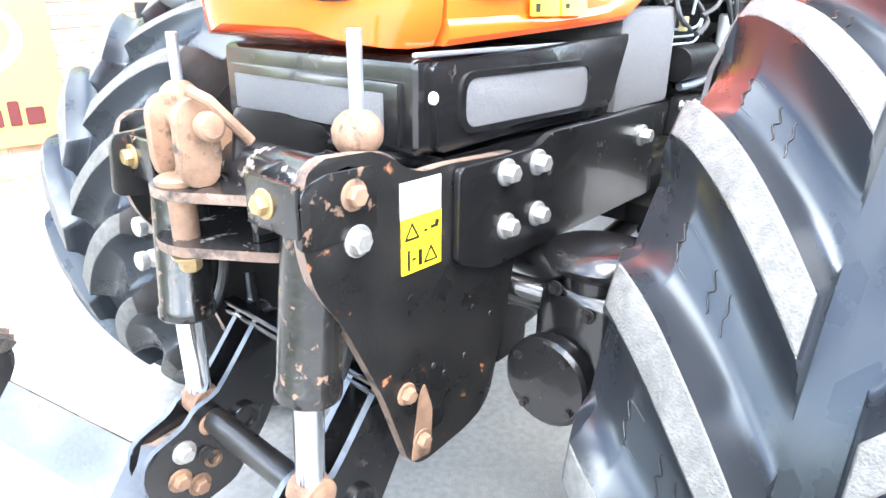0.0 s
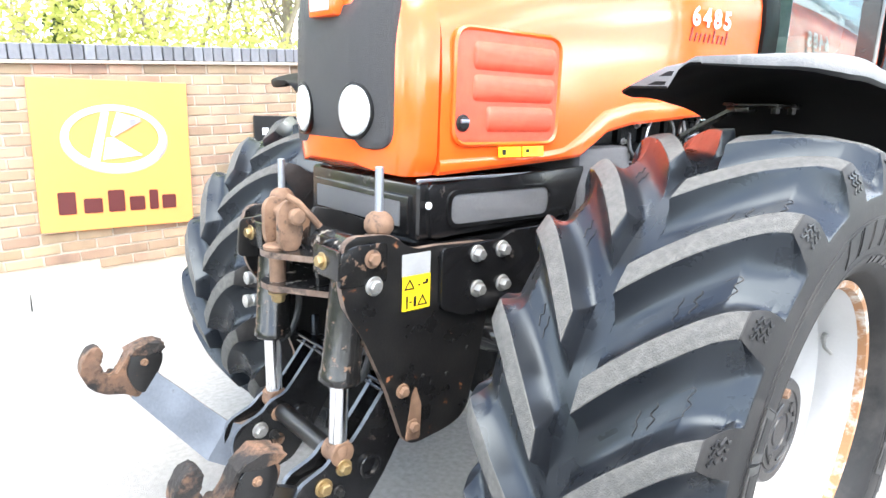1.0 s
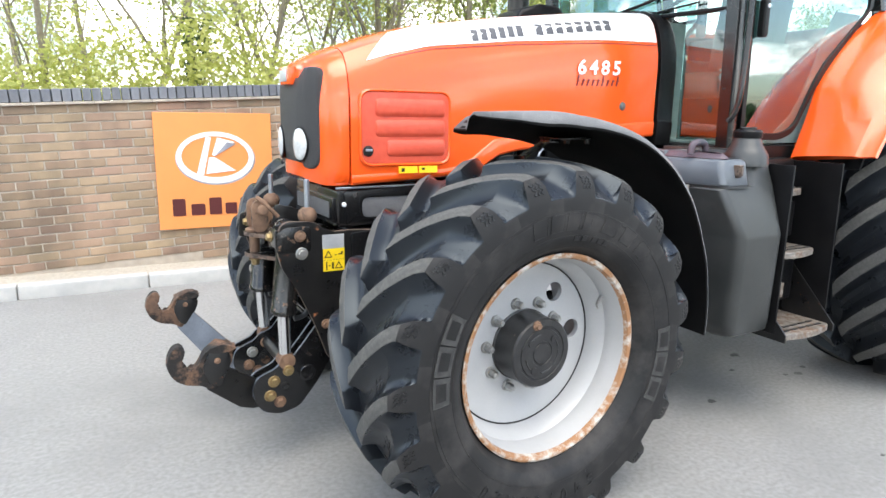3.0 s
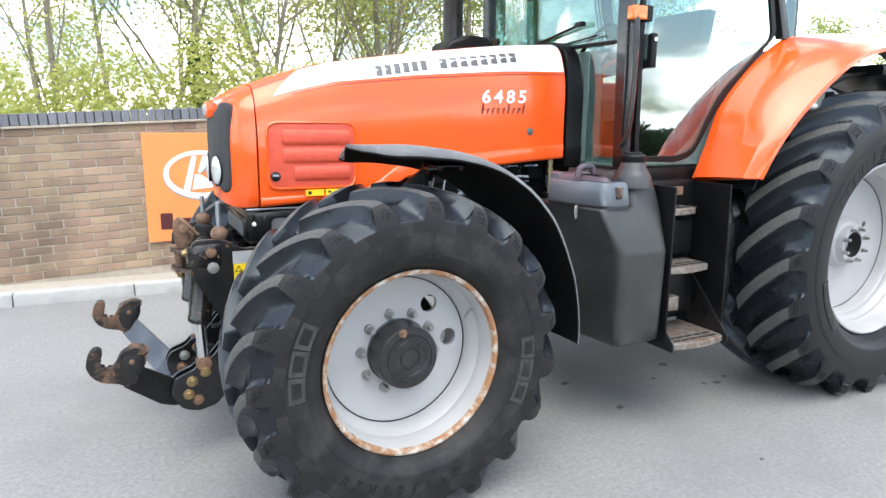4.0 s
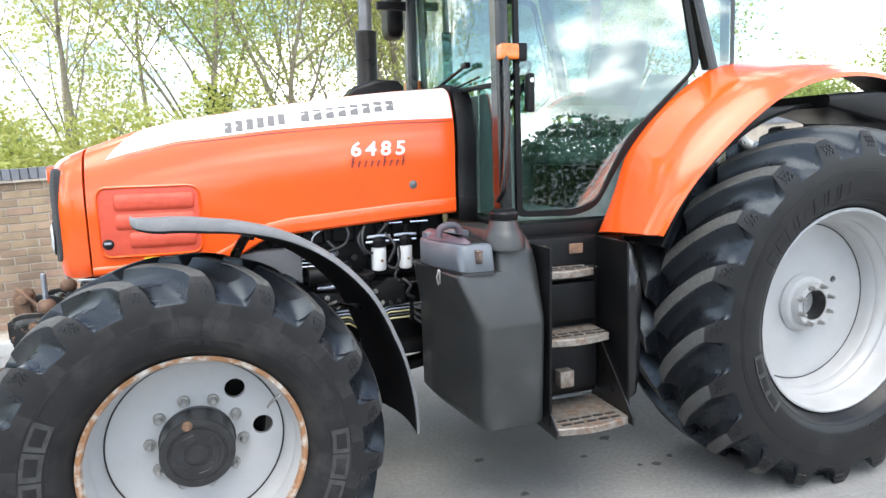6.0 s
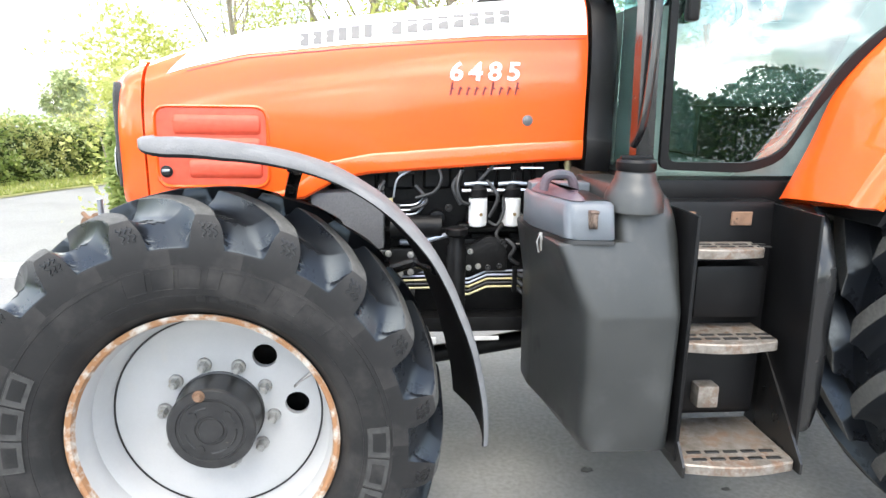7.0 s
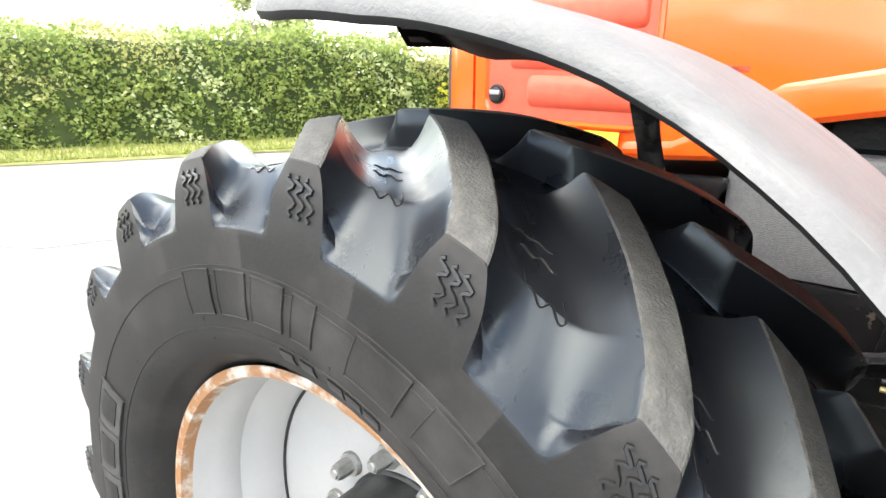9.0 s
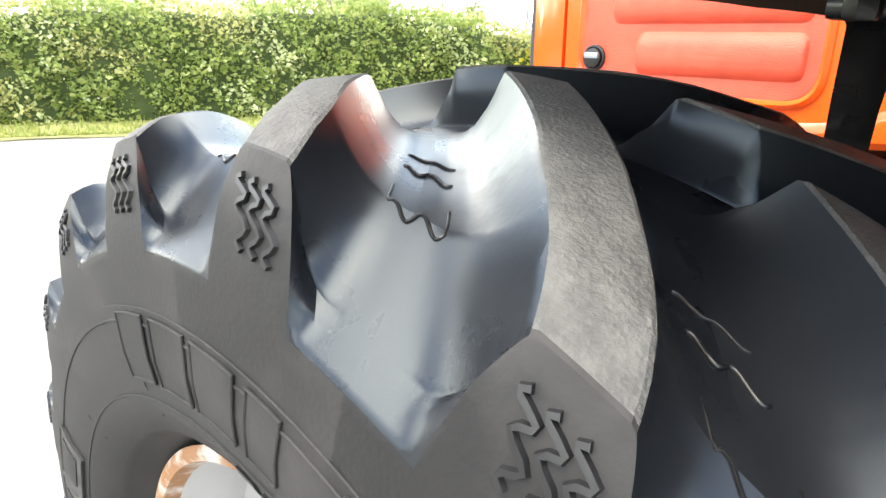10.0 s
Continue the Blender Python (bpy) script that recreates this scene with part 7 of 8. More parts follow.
bm = loft(bmesh.new(), [tank_ring(0.480, 1.05, 1.13, 0.02, -0.965), tank_ring(0.495, 1.02, 1.12, 0.0, -0.985), tank_ring(0.545, 0.972, 1.105, 0.0, -0.99), tank_ring(0.925, 0.966, 1.098, 0.0, -1.0), tank_ring(0.945, 0.966, 1.095, 0.0, -0.999),
                        tank_ring(1.138, 0.935, 1.02, 0.0, -0.946), tank_ring(1.144, 0.940, 1.025, 0.0, -0.9445), tank_ring(1.150, 1.140, 1.205, 0.0, -0.943), tank_ring(1.22, 1.140, 1.205, 0.010, -0.925), tank_ring(1.272, 1.142, 1.225, 0.028, -0.912), tank_ring(1.292, 1.145, 1.228, 0.045, -0.895), tank_ring(1.302, 1.15, 1.24, 0.08, -0.86)])
tank = part("fuel_tank", bm, M_PLASTIC, tractor, "dusty grey plastic fuel tank", 40)
bm = lathe(bmesh.new(), (1.262, -0.870, 1.265), (0, 0, 1), [(-0.03, 0.092), (0.018, 0.088), (0.040, 0.076), (0.062, 0.064), (0.082, 0.059), (0.088, 0.054), (0.10, 0.054)], 28)
part("filler_neck", bm, M_PLASTIC, tank, "", 50)
bm = lathe(bmesh.new(), (1.262, -0.870, 1.355), (0, 0, 1), [(0, 0.058), (0.004, 0.060), (0.026, 0.060), (0.034, 0.054), (0.036, 0.03)], 28)
box(bm, 1.212, 1.312, -0.878, -0.862, 1.385, 1.400, 0.004)
part("filler_cap", bm, M_PLASTIC_B, tank, "black screw cap")
def box_ring(z, g=0.0, xb=1.186):
    """Plan of the toolbox at a height, drawn in by g; its front leans with the tank."""
    s = 0.22 * (z - 1.15)
    return [(x, y, z) for x, y in round_poly([(xb - g, -0.956 + g + s), (1.045 + g, -0.947 + g + s), (0.978 + g, -0.70), (0.978 + g, -0.585 + g), (xb - g, -0.585 + g)], [0.02, 0.03, 0.04, 0.02, 0.02], 4)]


bm = loft(bmesh.new(), [box_ring(1.153, 0.006), box_ring(1.160), box_ring(1.254), box_ring(1.263, 0.006), box_ring(1.266, 0.016)])
tool = part("toolbox", bm, M_BOX, tractor, "faded grey plastic toolbox set into the tank", 50)
part("toolbox_seam", loft(bmesh.new(), [box_ring(1.145, -0.002), box_ring(1.156, -0.002)]), M_INK, tool)
# no real opening: a black block paints the shade under the lid
part("open_gap", B(1.10, 1.172, -0.905, -0.66, 1.24, 1.269, 0.004), M_INK, tool, "black block standing in for the shaded gap under the ajar lid")
part("back_rim", B(0.99, 1.19, -0.66, -0.585, 1.24, 1.292, 0.008), M_BOX, tool)
bm = loft(bmesh.new(), [box_ring(1.262, 0.020, 1.11), box_ring(1.268, 0.012, 1.115), box_ring(1.278, 0.018, 1.115), box_ring(1.290, 0.034, 1.115), box_ring(1.294, 0.055, 1.115)])
lid = part("lid", bm, M_LID, tool, "faded maroon-grey lid", 50)
bm = tube(bmesh.new(), curve_pts([(1.0, -0.79, 1.284), (1.01, -0.79, 1.322), (1.05, -0.79, 1.334), (1.085, -0.79, 1.324), (1.10, -0.79, 1.280)], 5), 0.015, 10)
part("lid_handle", bm, M_LID, tool)
bm = bmesh.new()
box(bm, 1.104, 1.128, -0.953, -0.930, 1.190, 1.244, 0.003)
box(bm, 1.108, 1.124, -0.962, -0.95, 1.198, 1.236, 0.003)
rod(bm, (1.102, -0.952, 1.240), (1.130, -0.952, 1.240), 0.005, 8)
part("latch", bm, M_RUST_EDGE, tool, "tarnished toggle latch")
part("side_latch", B(0.995, 1.003, -0.80, -0.79, 1.09, 1.15, 0.002), M_ZINC, tool)
part("tank_strap", tube(bmesh.new(), [(0.998, -0.79, 1.15), (0.985, -0.80, 1.12), (0.992, -0.80, 1.085)], 0.003, 8), M_ZINC, tank)

bm = bmesh.new()
prism(bm, round_poly([(1.40, 1.24), (1.40, 0.47), (1.412, 0.46), (1.412, 1.24)], 0.003, 2), -1.0, -0.70, 0.002)
ladder = part("ladder", bm, M_PLASTIC_B, tractor, "black access ladder with worn metal treads")
part("ladder_back", B(1.40, 1.78, -0.78, -0.70, 0.50, 1.25, 0.02), M_PLASTIC_B, ladder)
for zt_, yf, yb_, xa, xb in ((1.115, -0.90, -0.70, 1.40, 1.70), (0.835, -0.97, -0.72, 1.405, 1.735), (0.475, -1.05, -0.76, 1.415, 1.775)):
    bm = bmesh.new()
    poly = round_poly([(xa, yb_), (xa, yf + 0.02), ((xa + xb) / 2, yf - 0.01), (xb, yf + 0.02), (xb, yb_)], [0.005, 0.02, 0.2, 0.02, 0.005], 4)
    loft(bm, [[(x, y, zt_ - 0.030) for x, y in poly], [(x, y, zt_ - 0.004) for x, y in poly], [(xa + (x - xa) * 0.99 + 0.002, y + 0.004, zt_) for x, y in poly]])
    tr_ = part("step_tread", bm, M_ALU, ladder, "worn aluminium step tread")
    for i in range(5):
        x = xa + 0.04 + i * 0.06
        part("tread_slot", B(x, x + 0.045, yf + 0.035, yf + 0.047, zt_ - 0.002, zt_ + 0.003, 0.001, 1), M_INK, ladder)
        part("tread_slot", B(x, x + 0.045, yf + 0.07, yf + 0.082, zt_ - 0.002, zt_ + 0.003, 0.001, 1), M_INK, ladder)
part("riser_box", B(1.50, 1.73, -0.84, -0.72, 0.87, 1.05, 0.02), M_PLASTIC_B, ladder)
part("riser_box", B(1.43, 1.72, -0.88, -0.74, 0.56, 0.79, 0.025), M_PLASTIC_B, ladder)
for x0_ in (1.405, 1.778):
    bm = loft(bmesh.new(), [[(x, y, z) for y, z in ((-0.80, 0.745), (-0.815, 0.75), (-1.045, 0.475), (-1.045, 0.44), (-0.80, 0.44))] for x in (x0_, x0_ + 0.008)])
    part("step_bracket", bm, M_BLACK_WORN, ladder, "black three-cornered step bracket")
part("boot_bracket", B(1.50, 1.57, -0.93, -0.87, 0.60, 0.675, 0.008), M_ALU, ladder)
part("ladder_side", prism(bmesh.new(), [(1.79, 0.46), (1.80, 0.46), (1.78, 1.24), (1.77, 1.24)], -1.0, -0.72, 0.002), M_PLASTIC_B, ladder)
for x in (1.47, 1.66):
    part("rust_spot", B(x - 0.035, x + 0.035, -0.786, -0.779, 1.17, 1.215, 0.002, 1), M_RUSTY, ladder)
g_yz = round_poly([(-0.60, 1.235), (-0.850, 1.245), (-0.905, 1.215), (-0.965, 1.06), (-0.965, 0.62), (-0.94, 0.50), (-0.60, 0.45)], [0.01, 0.03, 0.03, 0.05, 0.05, 0.04, 0.01], 4)
bm = loft(bmesh.new(), [[(x, -0.60 + (y + 0.60) * f_, 0.85 + (z - 0.85) * f_) for y, z in g_yz] for x, f_ in ((1.795, 0.93), (1.800, 0.965), (1.818, 0.995), (1.832, 1.0), (1.868, 1.0), (1.882, 0.985), (1.886, 0.95))])
part("side_guard", bm, M_BLACK, tractor, "glossy black plastic guard beside the steps", 50)

# ---- cab ----
cab = part("cab_floor", B(1.36, 2.55, -0.70, 0.70, 1.22, 1.31, 0.015), M_PLASTIC_B, tractor, "black cab sill")
YP = 0.695


def pillar(pts, w, d, name="pillar", mat=None):
    bm = bmesh.new()
    rings = []
    for x, y, z in pts:
        rings.append([(x - w / 2, y - d / 2, z), (x - w * 0.2, y - d * 0.62, z), (x + w / 2, y - d / 2, z), (x + w / 2, y + d / 2, z), (x - w / 2, y + d / 2, z)])
    loft(bm, rings)
    return part(name, bm, mat or M_BLACK, cab, angle=40)


for sd in (-1, 1):
    pillar([(1.345, sd * YP, 1.26), (1.335, sd * YP, 1.7), (1.325, sd * 0.68, 2.56)], 0.058, 0.06)
    pillar([(2.43, sd * 0.72, 2.0), (2.24, sd * 0.69, 2.57)], 0.055, 0.05)
    pillar([(2.62, sd * 0.62, 2.0), (2.60, sd * 0.62, 2.57)], 0.05, 0.05)
    # door: frame tube, glass, handle
    outline = [(1.392, 1.345), (1.68, 1.335), (1.80, 1.37), (1.92, 1.57), (2.05, 1.73), (2.36, 2.02), (2.20, 2.53), (1.375, 2.54)]
    rp = round_poly(outline, [0.03, 0.05, 0.08, 0.1, 0.1, 0.05, 0.05, 0.03], 4)
    bm = prism(bmesh.new(), rp, sd * 0.728, sd * 0.722, 0)
    g = part("door_glass", bm, M_GLASS, cab, "tinted cab door glass")
    g.visible_shadow = False
    cen = Vector((sum(p[0] for p in rp) / len(rp), sum(p[1] for p in rp) / len(rp)))
    inn = [tuple(Vector(p) + (cen - Vector(p)).normalized() * 0.035) for p in rp]
    bm = loft(bmesh.new(), [[(x, sd * 0.715, z) for x, z in rp], [(x, sd * 0.735, z) for x, z in rp], [(x, sd * 0.736, z) for x, z in inn], [(x, sd * 0.715, z) for x, z in inn]], cap=False)
    part("door_frame", bm, M_PLASTIC_B, cab, "black door frame", 40)
    bm = bmesh.new()
    box(bm, 1.425, 1.462, sd * 0.775 if sd < 0 else 0.735, -0.735 if sd < 0 else 0.775, 1.80, 1.965, 0.012, 3)
    part("door_handle", bm, M_PLASTIC_B, cab, "black door handle")
    part("door_lock", lathe(bmesh.new(), (1.444, sd * 0.774, 1.935), (0, sd, 0), [(0, 0.010), (0.004, 0.009)], 14), M_CHROME, cab)
    part("amber_light", B(1.305, 1.39, *(sorted((sd * 0.70, sd * 0.77))), 2.02, 2.085, 0.01, 3), M_AMBER, cab, "amber side indicator")
    part("indicator_body", B(1.385, 1.43, *(sorted((sd * 0.70, sd * 0.765))), 2.015, 2.09, 0.008, 3), M_PLASTIC_B, cab)
    # grab rail beside the pillar
    bm = tube(bmesh.new(), curve_pts([(1.30, sd * 0.73, 1.42), (1.315, sd * 0.765, 1.50), (1.33, sd * 0.77, 1.75), (1.33, sd * 0.765, 2.0), (1.325, sd * 0.735, 2.06)], 6), 0.013, 10)
    part("grab_rail", bm, M_BLACK, cab, "black grab rail")
    # rear quarter glass
    bm = prism(bmesh.new(), [(2.45, 2.02), (2.60, 2.02), (2.58, 2.53), (2.27, 2.53)], sd * 0.662, sd * 0.657, 0)
    g = part("quarter_glass", bm, M_GLASS, cab)
    g.visible_shadow = False
    # small lower windscreen beside the hood
    bm = bmesh.new()
    box(bm, 1.352, 1.357, *sorted((sd * 0.40, sd * 0.67)), 1.33, 1.93, 0)
    g = part("lower_front_glass", bm, M_GLASS, cab)
    g.visible_shadow = False
# windscreen, slightly bowed
bm = bmesh.new()
rows = []
for z in np.linspace(1.94, 2.54, 5):
    row = []
    for y in np.linspace(-0.665, 0.665, 15):
        row.append((1.315 + 0.06 * (y / 0.665) ** 2 - 0.02 * (z - 1.94), y, z))
    rows.append(row)
back = [[(x + 0.006, y, z) for x, y, z in row] for row in rows]
V1 = [[bm.verts.new(p) for p in r] for r in rows]
V2 = [[bm.verts.new(p) for p in r] for r in back]
for j in range(4):
    for i in range(14):
        bm.faces.new((V1[j][i], V1[j][i + 1], V1[j + 1][i + 1], V1[j + 1][i]))
        bm.faces.new((V2[j][i], V2[j + 1][i], V2[j + 1][i + 1], V2[j][i + 1]))
    bm.faces.new((V1[j][0], V1[j + 1][0], V2[j + 1][0], V2[j][0]))
    bm.faces.new((V1[j][14], V2[j][14], V2[j + 1][14], V1[j + 1][14]))
for i in range(14):
    bm.faces.new((V1[0][i], V2[0][i], V2[0][i + 1], V1[0][i + 1]))
    bm.faces.new((V1[4][i], V1[4][i + 1], V2[4][i + 1], V2[4][i]))
g = part("windscreen", bm, M_GLASS, cab, "tinted curved windscreen", 60)
g.visible_shadow = False
part("windscreen_seal", tube(bmesh.new(), [(1.312 + 0.06 * (y / 0.665) ** 2, y, 1.935) for y in np.linspace(-0.665, 0.665, 15)], 0.012, 8), M_PLASTIC_B, cab)
bm = tube(bmesh.new(), [(1.30, 0.15, 1.97), (1.295, -0.1, 2.0), (1.30, -0.36, 2.04)], 0.008, 8)
box(bm, 1.285, 1.315, -0.40, -0.34, 2.03, 2.055, 0.004)
tube(bm, [(1.297, 0.0, 1.985), (1.305, -0.25, 1.955), (1.315, -0.5, 1.975)], 0.005, 6)
part("wiper", bm, M_PLASTIC_B, cab, "black windscreen wiper")
# roof with lamps
bm = loft(bmesh.new(), [[(x, y, 2.545) for x, y in rrect(1.20, 2.66, -0.70, 0.70, 0.26, 7)], [(x, y, 2.60) for x, y in rrect(1.15, 2.71, -0.75, 0.75, 0.30, 7)], [(x, y, 2.72) for x, y in rrect(1.18, 2.68, -0.72, 0.72, 0.30, 7)], [(x, y, 2.78) for x, y in rrect(1.30, 2.55, -0.6, 0.6, 0.26, 7)]])
roof = part("roof", bm, M_PLASTIC_B, tractor, "black cab roof with work lamps", 40)
for y in (-0.58, -0.42, 0.42, 0.58):
    bm = lathe(bmesh.new(), (1.165, y, 2.60), (-1, 0, -0.15), [(-0.02, 0.05), (0.02, 0.055), (0.026, 0.05), (0.028, 0.02)], 20)
    part("work_lamp", bm, M_LAMP, roof, "round clear work lamp")
# door mirrors on arms
for sd in (-1, 1):
    bm = tube(bmesh.new(), [(1.33, sd * 0.70, 2.62), (1.31, sd * 0.82, 2.635), (1.30, sd * 0.90, 2.60)], 0.016, 8)
    mir = fixed_part("mirror_arm", bm, M_PLASTIC_B, tractor, "black mirror arm with its mirror")
    rows = []
    for z, w, d in ((2.372, 0.070, 0.034), (2.385, 0.092, 0.050), (2.43, 0.104, 0.062), (2.56, 0.106, 0.064), (2.64, 0.100, 0.058), (2.665, 0.080, 0.040)):
        rows.append([(1.30 + x, sd * (0.935 + y), z) for x, y in round_poly([(-d, -w * 0.9), (d * 0.7, -w), (d, 0.0), (d * 0.7, w), (-d, w * 0.9)], 0.03, 4)])
    fixed_part("mirror_shell", loft(bmesh.new(), rows), M_PLASTIC_B, mir, "", 50)

# interior: seat, console, steering column and wheel, far trim
bm = bmesh.new()
box(bm, 1.86, 2.30, -0.26, 0.24, 1.55, 1.70, 0.05, 3)
loft(bm, [[(x, y, z) for x, y in rrect(x0, x0 + 0.12, -0.25, 0.23, 0.04, 3)] for x0, z in ((2.22, 1.66), (2.26, 1.9), (2.32, 2.2))])
box(bm, 1.90, 2.28, -0.34, -0.28, 1.80, 1.86, 0.02, 2)
seat = part("driver_seat", bm, M_SEAT, cab, "grey-green cab seat", 50)
part("seat_base", B(1.92, 2.25, -0.2, 0.2, 1.30, 1.56, 0.03), M_PLASTIC_B, cab)
bm = loft(bmesh.new(), [[(x, y, z) for x, y in rrect(1.42 + o, 1.66 - o * 0.5, -0.17, 0.17, 0.05, 3)] for o, z in ((0.0, 1.30), (0.02, 1.75), (0.06, 1.93))])
part("dash_column", bm, M_SEAT, cab, "grey steering console", 50)
bm = tube(bmesh.new(), [(1.70 + 0.02 * math.cos(a) + 0.09 * math.sin(a), 0.19 * math.cos(a), 1.96 + 0.15 * math.sin(a)) for a in np.linspace(0, 2 * math.pi, 33)], 0.014, 8)
tube(bm, [(1.62, 0, 1.90), (1.70, 0, 1.96)], 0.02, 8)
tube(bm, [(1.72, -0.18, 1.96), (1.70, 0, 1.95), (1.72, 0.18, 1.96)], 0.012, 6)
part("steering_wheel", bm, M_PLASTIC_B, cab, "black steering wheel")
part("side_console", B(1.95, 2.5, 0.28, 0.62, 1.32, 1.80, 0.04, 3), M_SEAT, cab)
part("rear_trim", B(2.50, 2.56, -0.62, 0.62, 1.30, 1.96, 0.02), M_MAROON, cab, "maroon rear cab wall")
trim = prism(bmesh.new(), [(1.66, 1.32), (1.84, 1.452), (1.905, 1.542), (1.971, 1.668), (2.03, 1.82), (2.12, 1.98), (2.34, 1.98), (2.34, 1.32)], -0.676, -0.668, 0.002)
part("arch_trim", trim, M_SEAT, cab, "grey-green trim over the wheel arch")
part("floor_mat", B(1.42, 1.90, -0.60, 0.60, 1.31, 1.325, 0.004), M_SEAT, cab)
part("lever", tube(bmesh.new(), [(1.98, 0.3, 1.78), (1.96, 0.29, 1.92)], [0.010, 0.018], 8), M_AMBER, cab)

# ---- rear mudguards ----
P_IN = [(1.815, 1.248), (1.895, 1.43), (1.965, 1.615), (2.10, 1.775), (2.27, 1.91), (2.45, 2.010), (2.68, 2.040), (2.95, 2.048), (3.20, 2.025), (3.40, 1.955), (3.54, 1.865)]
P_OUT = [(1.870, 1.275), (1.955, 1.405), (2.06, 1.53), (2.19, 1.65), (2.34, 1.768), (2.50, 1.865), (2.70, 1.930), (2.92, 1.957), (3.12, 1.940), (3.30, 1.880), (3.44, 1.815)]
for sd in (-1, 1):
    a = curve_pts([(x, 0, z) for x, z in P_IN], 4)
    b = curve_pts([(x, 0, z) for x, z in P_OUT], 4)
    bm = bmesh.new()
    rows = []
    for p, q in zip(a, b):
        n2 = Vector((2.9 - q.x, 0, 0.83 - q.z)).normalized()
        b1 = p.lerp(q, 0.10) - n2 * 0.012
        m0 = p.lerp(q, 0.20) - n2 * 0.019
        m1 = p.lerp(q, 0.45) - n2 * 0.020
        m2 = p.lerp(q, 0.72) - n2 * 0.014
        m3 = p.lerp(q, 0.76) - n2 * 0.003
        e = q + n2 * 0.020
        i1, i2 = m2 + n2 * 0.035, p + n2 * 0.03
        rows.append([(p.x, sd * 0.725, p.z), (b1.x, sd * 0.752, b1.z), (m0.x, sd * 0.795, m0.z), (m1.x, sd * 0.90, m1.z), (m2.x, sd * 1.004, m2.z), (m3.x, sd * 1.016, m3.z), (q.x, sd * 1.070, q.z), (e.x, sd * 1.073, e.z),
                     (e.x, sd * 1.060, e.z), (i1.x, sd * 0.945, i1.z), (i2.x, sd * 0.735, i2.z)])
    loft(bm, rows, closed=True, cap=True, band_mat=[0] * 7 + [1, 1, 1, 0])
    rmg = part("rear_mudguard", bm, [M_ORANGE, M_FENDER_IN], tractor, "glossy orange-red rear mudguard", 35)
    # black inner arch and flare
    bm = bmesh.new()
    rows = []
    for i in range(25):
        th = radians(158 - 122 * i / 24)
        c, s = math.cos(th), math.sin(th)
        rows.append([(2.9 + 0.97 * c, sd * 0.55, 0.83 + 0.97 * s), (2.9 + 0.98 * c, sd * 0.90, 0.83 + 0.98 * s), (2.9 + 0.985 * c, sd * 0.97, 0.83 + 0.985 * s), (2.9 + 1.0 * c, sd * 0.97, 0.83 + 1.0 * s), (2.9 + 1.0 * c, sd * 0.55, 0.83 + 1.0 * s)])
    loft(bm, rows)
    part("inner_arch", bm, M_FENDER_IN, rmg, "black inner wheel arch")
    bm = loft(bmesh.new(), [[(x, sd * y, z) for y, z in rrect(0.66, 1.045, z0, z1, 0.025, 3)] for x, z0, z1 in ((2.80, 1.80, 1.86), (3.10, 1.74, 1.88), (3.34, 1.69, 1.87), (3.54, 1.645, 1.82), (3.66, 1.63, 1.72), (3.69, 1.635, 1.67))])
    part("flare", bm, M_PLASTIC_B, rmg, "black plastic mudguard extension")

# ---- exhaust and intake on the far side ----
bm = lathe(bmesh.new(), (1.04, 0.64, 1.90), (0, 0, 1), [(0, 0.055), (0.01, 0.064), (0.43, 0.064), (0.44, 0.067), (0.455, 0.067), (0.46, 0.05)], 28)
ex = part("silencer", bm, M_BLACK_WORN, tractor, "dark scuffed exhaust silencer")
part("exhaust_pipe", tube(bmesh.new(), curve_pts([(1.04, 0.64, 2.34), (1.04, 0.64, 2.50), (1.03, 0.64, 2.58), (0.985, 0.64, 2.65), (0.90, 0.64, 2.69)], 6), 0.040, 18), M_STACK, ex)
bm = loft(bmesh.new(), [[(x, y, z) for y, z in rrect(0.42, 0.42 + w, z0, z1, 0.03, 3)] for x, w, z0, z1 in ((0.86, 0.20, 1.93, 1.955), (0.92, 0.26, 1.92, 2.02), (1.05, 0.28, 1.92, 2.06), (1.17, 0.26, 1.92, 2.055), (1.20, 0.22, 1.93, 2.03))])
part("air_intake", bm, M_PLASTIC_B, tractor, "black air intake scoop", 45)
part("far_mirror_arm", B(1.12, 1.36, 0.66, 0.70, 2.43, 2.47, 0.008), M_PLASTIC_B, tractor)

# settle the body on the wheels: sides drawn in, nose slightly lower
WARP_FROM = (-1.4, -1.05, -0.92, -0.36, -0.30, 0.30, 0.36, 0.92, 1.05, 1.4)
WARP_TO = (-1.4, -1.05, -0.895, -0.333, -0.273, 0.273, 0.333, 0.895, 1.05, 1.4)
done = set(EXACT)
for o in tractor.children_recursive:
    me = o.data
    if me.name in done or o.name.startswith("size_mark"):
        continue
    done.add(me.name)
    co = np.empty(len(me.vertices) * 3)
    me.vertices.foreach_get("co", co)
    co = co.reshape(-1, 3)
    co[:, 1] = np.interp(co[:, 1], WARP_FROM, WARP_TO)
    wheel = o.name.split(".")[0] in ("front_tyre", "rear_tyre", "front_rim", "rear_rim", "lug", "mudguard") or (o.parent and o.parent.name.split(".")[0] in ("front_tyre", "rear_tyre", "front_rim", "rear_rim", "mudguard"))
    if not wheel:
        g_ = np.clip((1.0 - co[:, 0]) / 0.9, 0, 1)
        co[:, 0] -= 0.010 * g_
        co[:, 2] -= 0.014 * g_
    # the cab's upper half stands taller
    if o.name.split(".")[0] not in ("silencer", "exhaust_pipe") and not wheel:
        co[:, 2] += 0.08 * np.clip((co[:, 2] - 2.10) / 0.40, 0, 1)
    me.vertices.foreach_set("co", co.ravel())
    me.update()


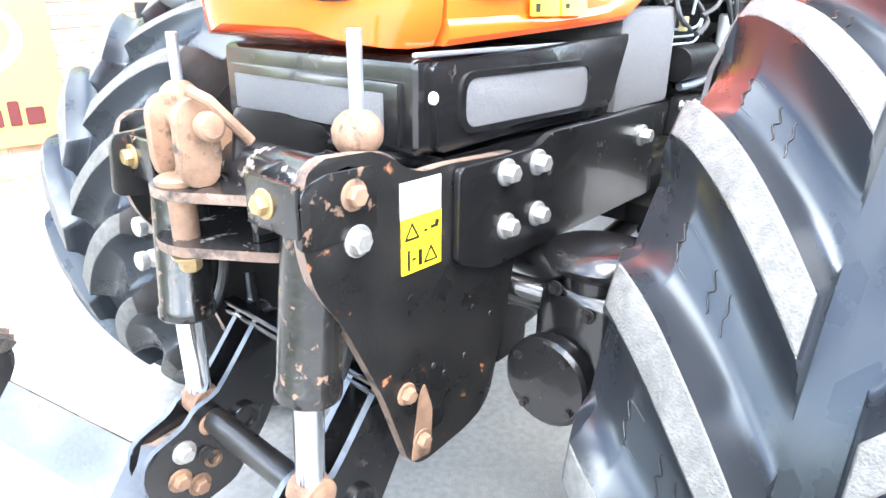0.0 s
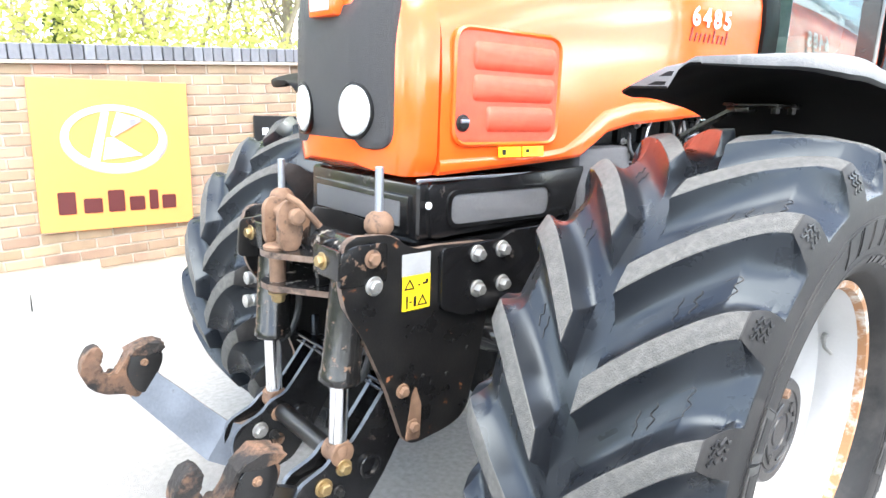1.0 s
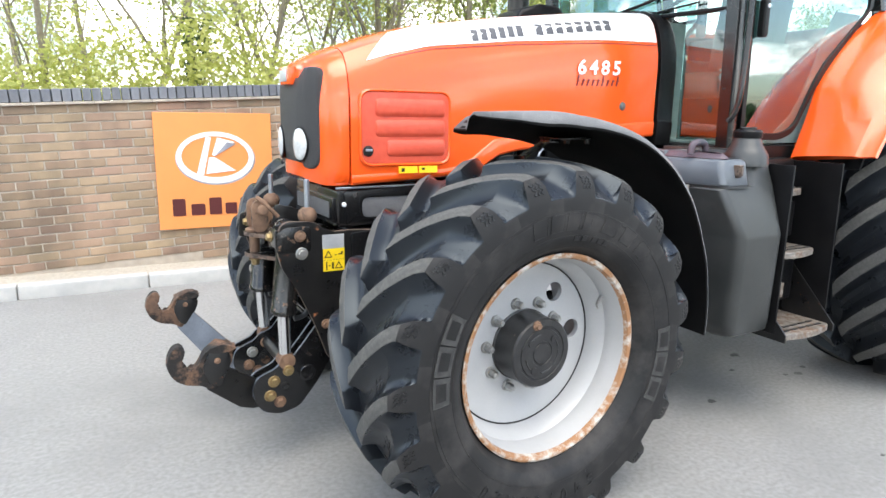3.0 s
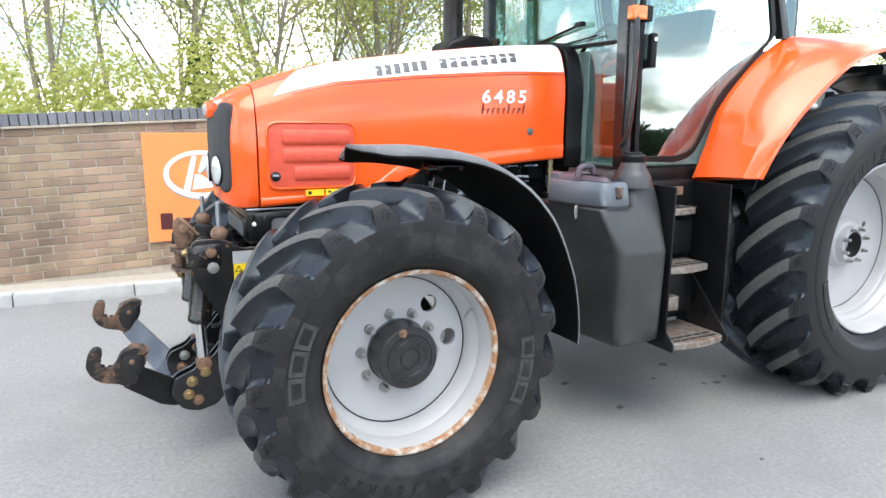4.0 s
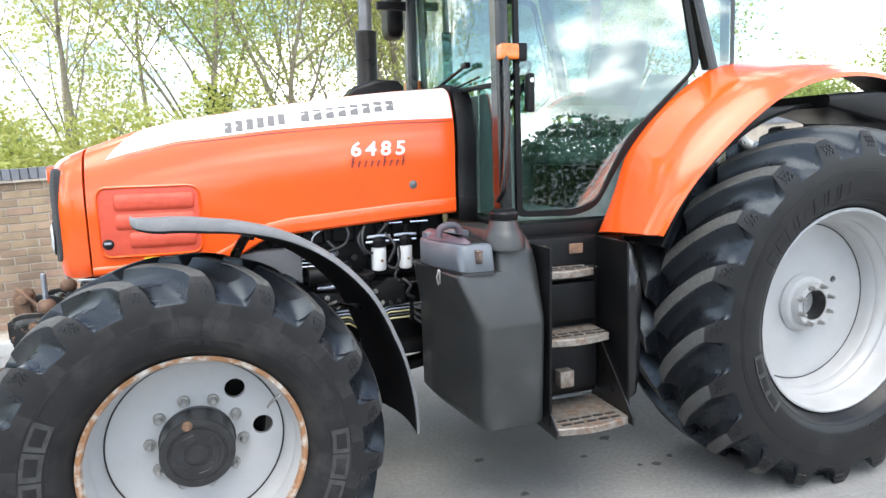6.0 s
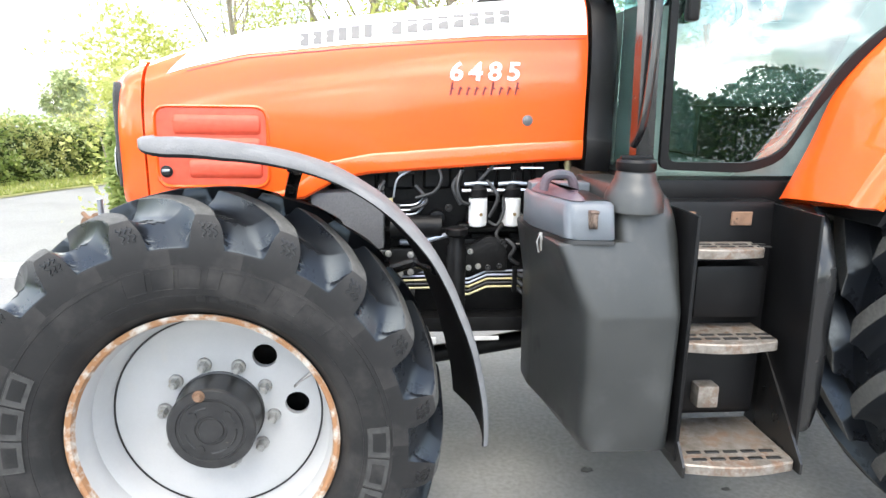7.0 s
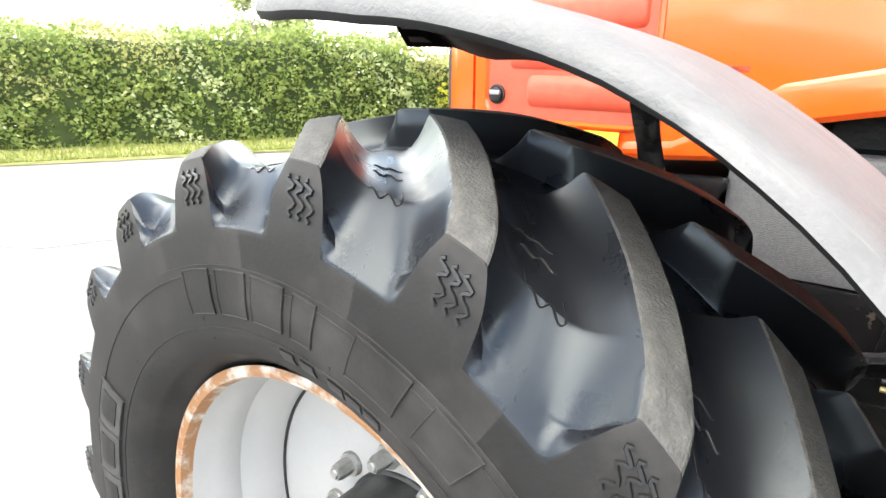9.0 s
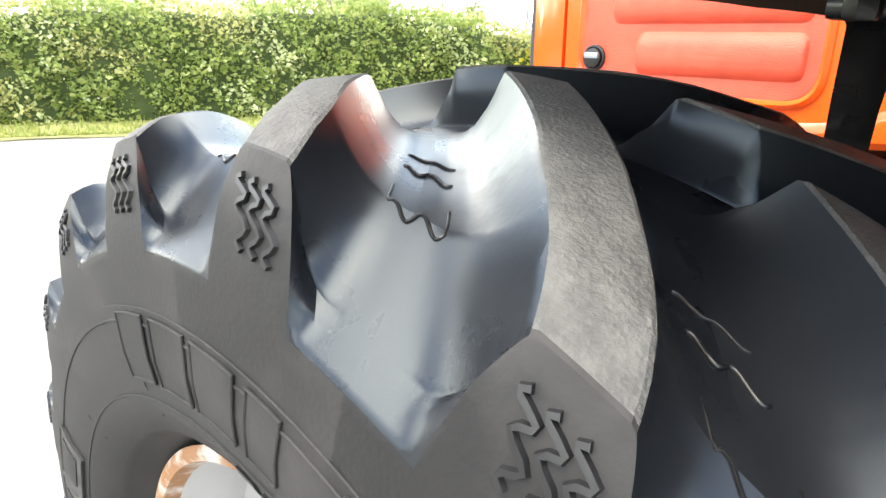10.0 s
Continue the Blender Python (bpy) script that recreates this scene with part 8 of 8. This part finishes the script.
# ---- bricks, coping and kerb stones ----
brick_mesh = to_mesh("brick", B(-0.1065, 0.1065, 0, 0.05, 0, 0.064, 0.004, 1), M_BRICK)
half_mesh = to_mesh("half_brick", B(-0.0505, 0.0505, 0, 0.05, 0, 0.064, 0.004, 1), M_BRICK)
rngb = random.Random(8)
PITCH, COURSE = 0.2255, 0.0752
n_course = int(WTOP / COURSE)
for c_ in range(-2, n_course):
    z = 0.012 + c_ * COURSE
    x = WX0 + 0.1065
    if c_ % 2:
        o = new("brick", half_mesh)
        o.parent = wall
        o.location = (WX0 + 0.0505, WY + rngb.uniform(-0.002, 0.002), z)
        x = WX0 + 0.1065 + PITCH / 2
    while x < WX1:
        if z > 0.09 - 0.052 * (x - WX0):
            o = new("brick", brick_mesh)
            o.parent = wall
            o.location = (x + rngb.uniform(-0.002, 0.002), WY + rngb.uniform(-0.003, 0.002), z + rngb.uniform(-0.0015, 0.0015))
            o.rotation_euler = (0, rngb.uniform(-0.006, 0.006), rngb.uniform(-0.008, 0.008))
        x += PITCH
# projecting course under the coping
ledge = to_mesh("ledge_tile", B(-0.1085, 0.1085, -0.03, 0.25, 0, 0.022, 0.003, 1), M_MORTAR)
x = WX0 + 0.06
while x < 2.4:
    o = new("ledge_tile", ledge)
    o.parent = wall
    o.location = (x + 0.05, WY, WTOP - 0.004)
    x += 0.219
cop = to_mesh("coping_brick", B(-0.0325, 0.0325, -0.015, 0.20, 0, 0.104, 0.006, 1), M_COPING)
x = WX0 + 0.03
while x < 2.4:
    o = new("coping_brick", cop)
    o.parent = wall
    o.location = (x, WY + rngb.uniform(-0.004, 0.004), WTOP + 0.019 + rngb.uniform(-0.002, 0.002))
    o.rotation_euler = (0, rngb.uniform(-0.02, 0.02), rngb.uniform(-0.01, 0.01))
    x += 0.0725
# rear of the wall top behind the tractor, plain
rest = B(2.40, 9.0, WY - 0.012, WY + 0.2, WTOP, WTOP + 0.12, 0.006)
single("wall_coping", rest, M_COPING, "blue-grey brick coping further along the wall", "coping", kind="structure").matrix_basis = WALL_TILT
ks = to_mesh("kerb_stone", B(-0.4535, 0.4535, -0.065, 0.065, -0.05, 0.11, 0.018, 2), M_KERB)
for i in range(12):
    o = new("kerb_stone", ks)
    o.parent = kerb
    o.location = (WX0 - 1.2 + i * 0.912, 3.035 + rngb.uniform(-0.004, 0.004), rngb.uniform(-0.004, 0.003))
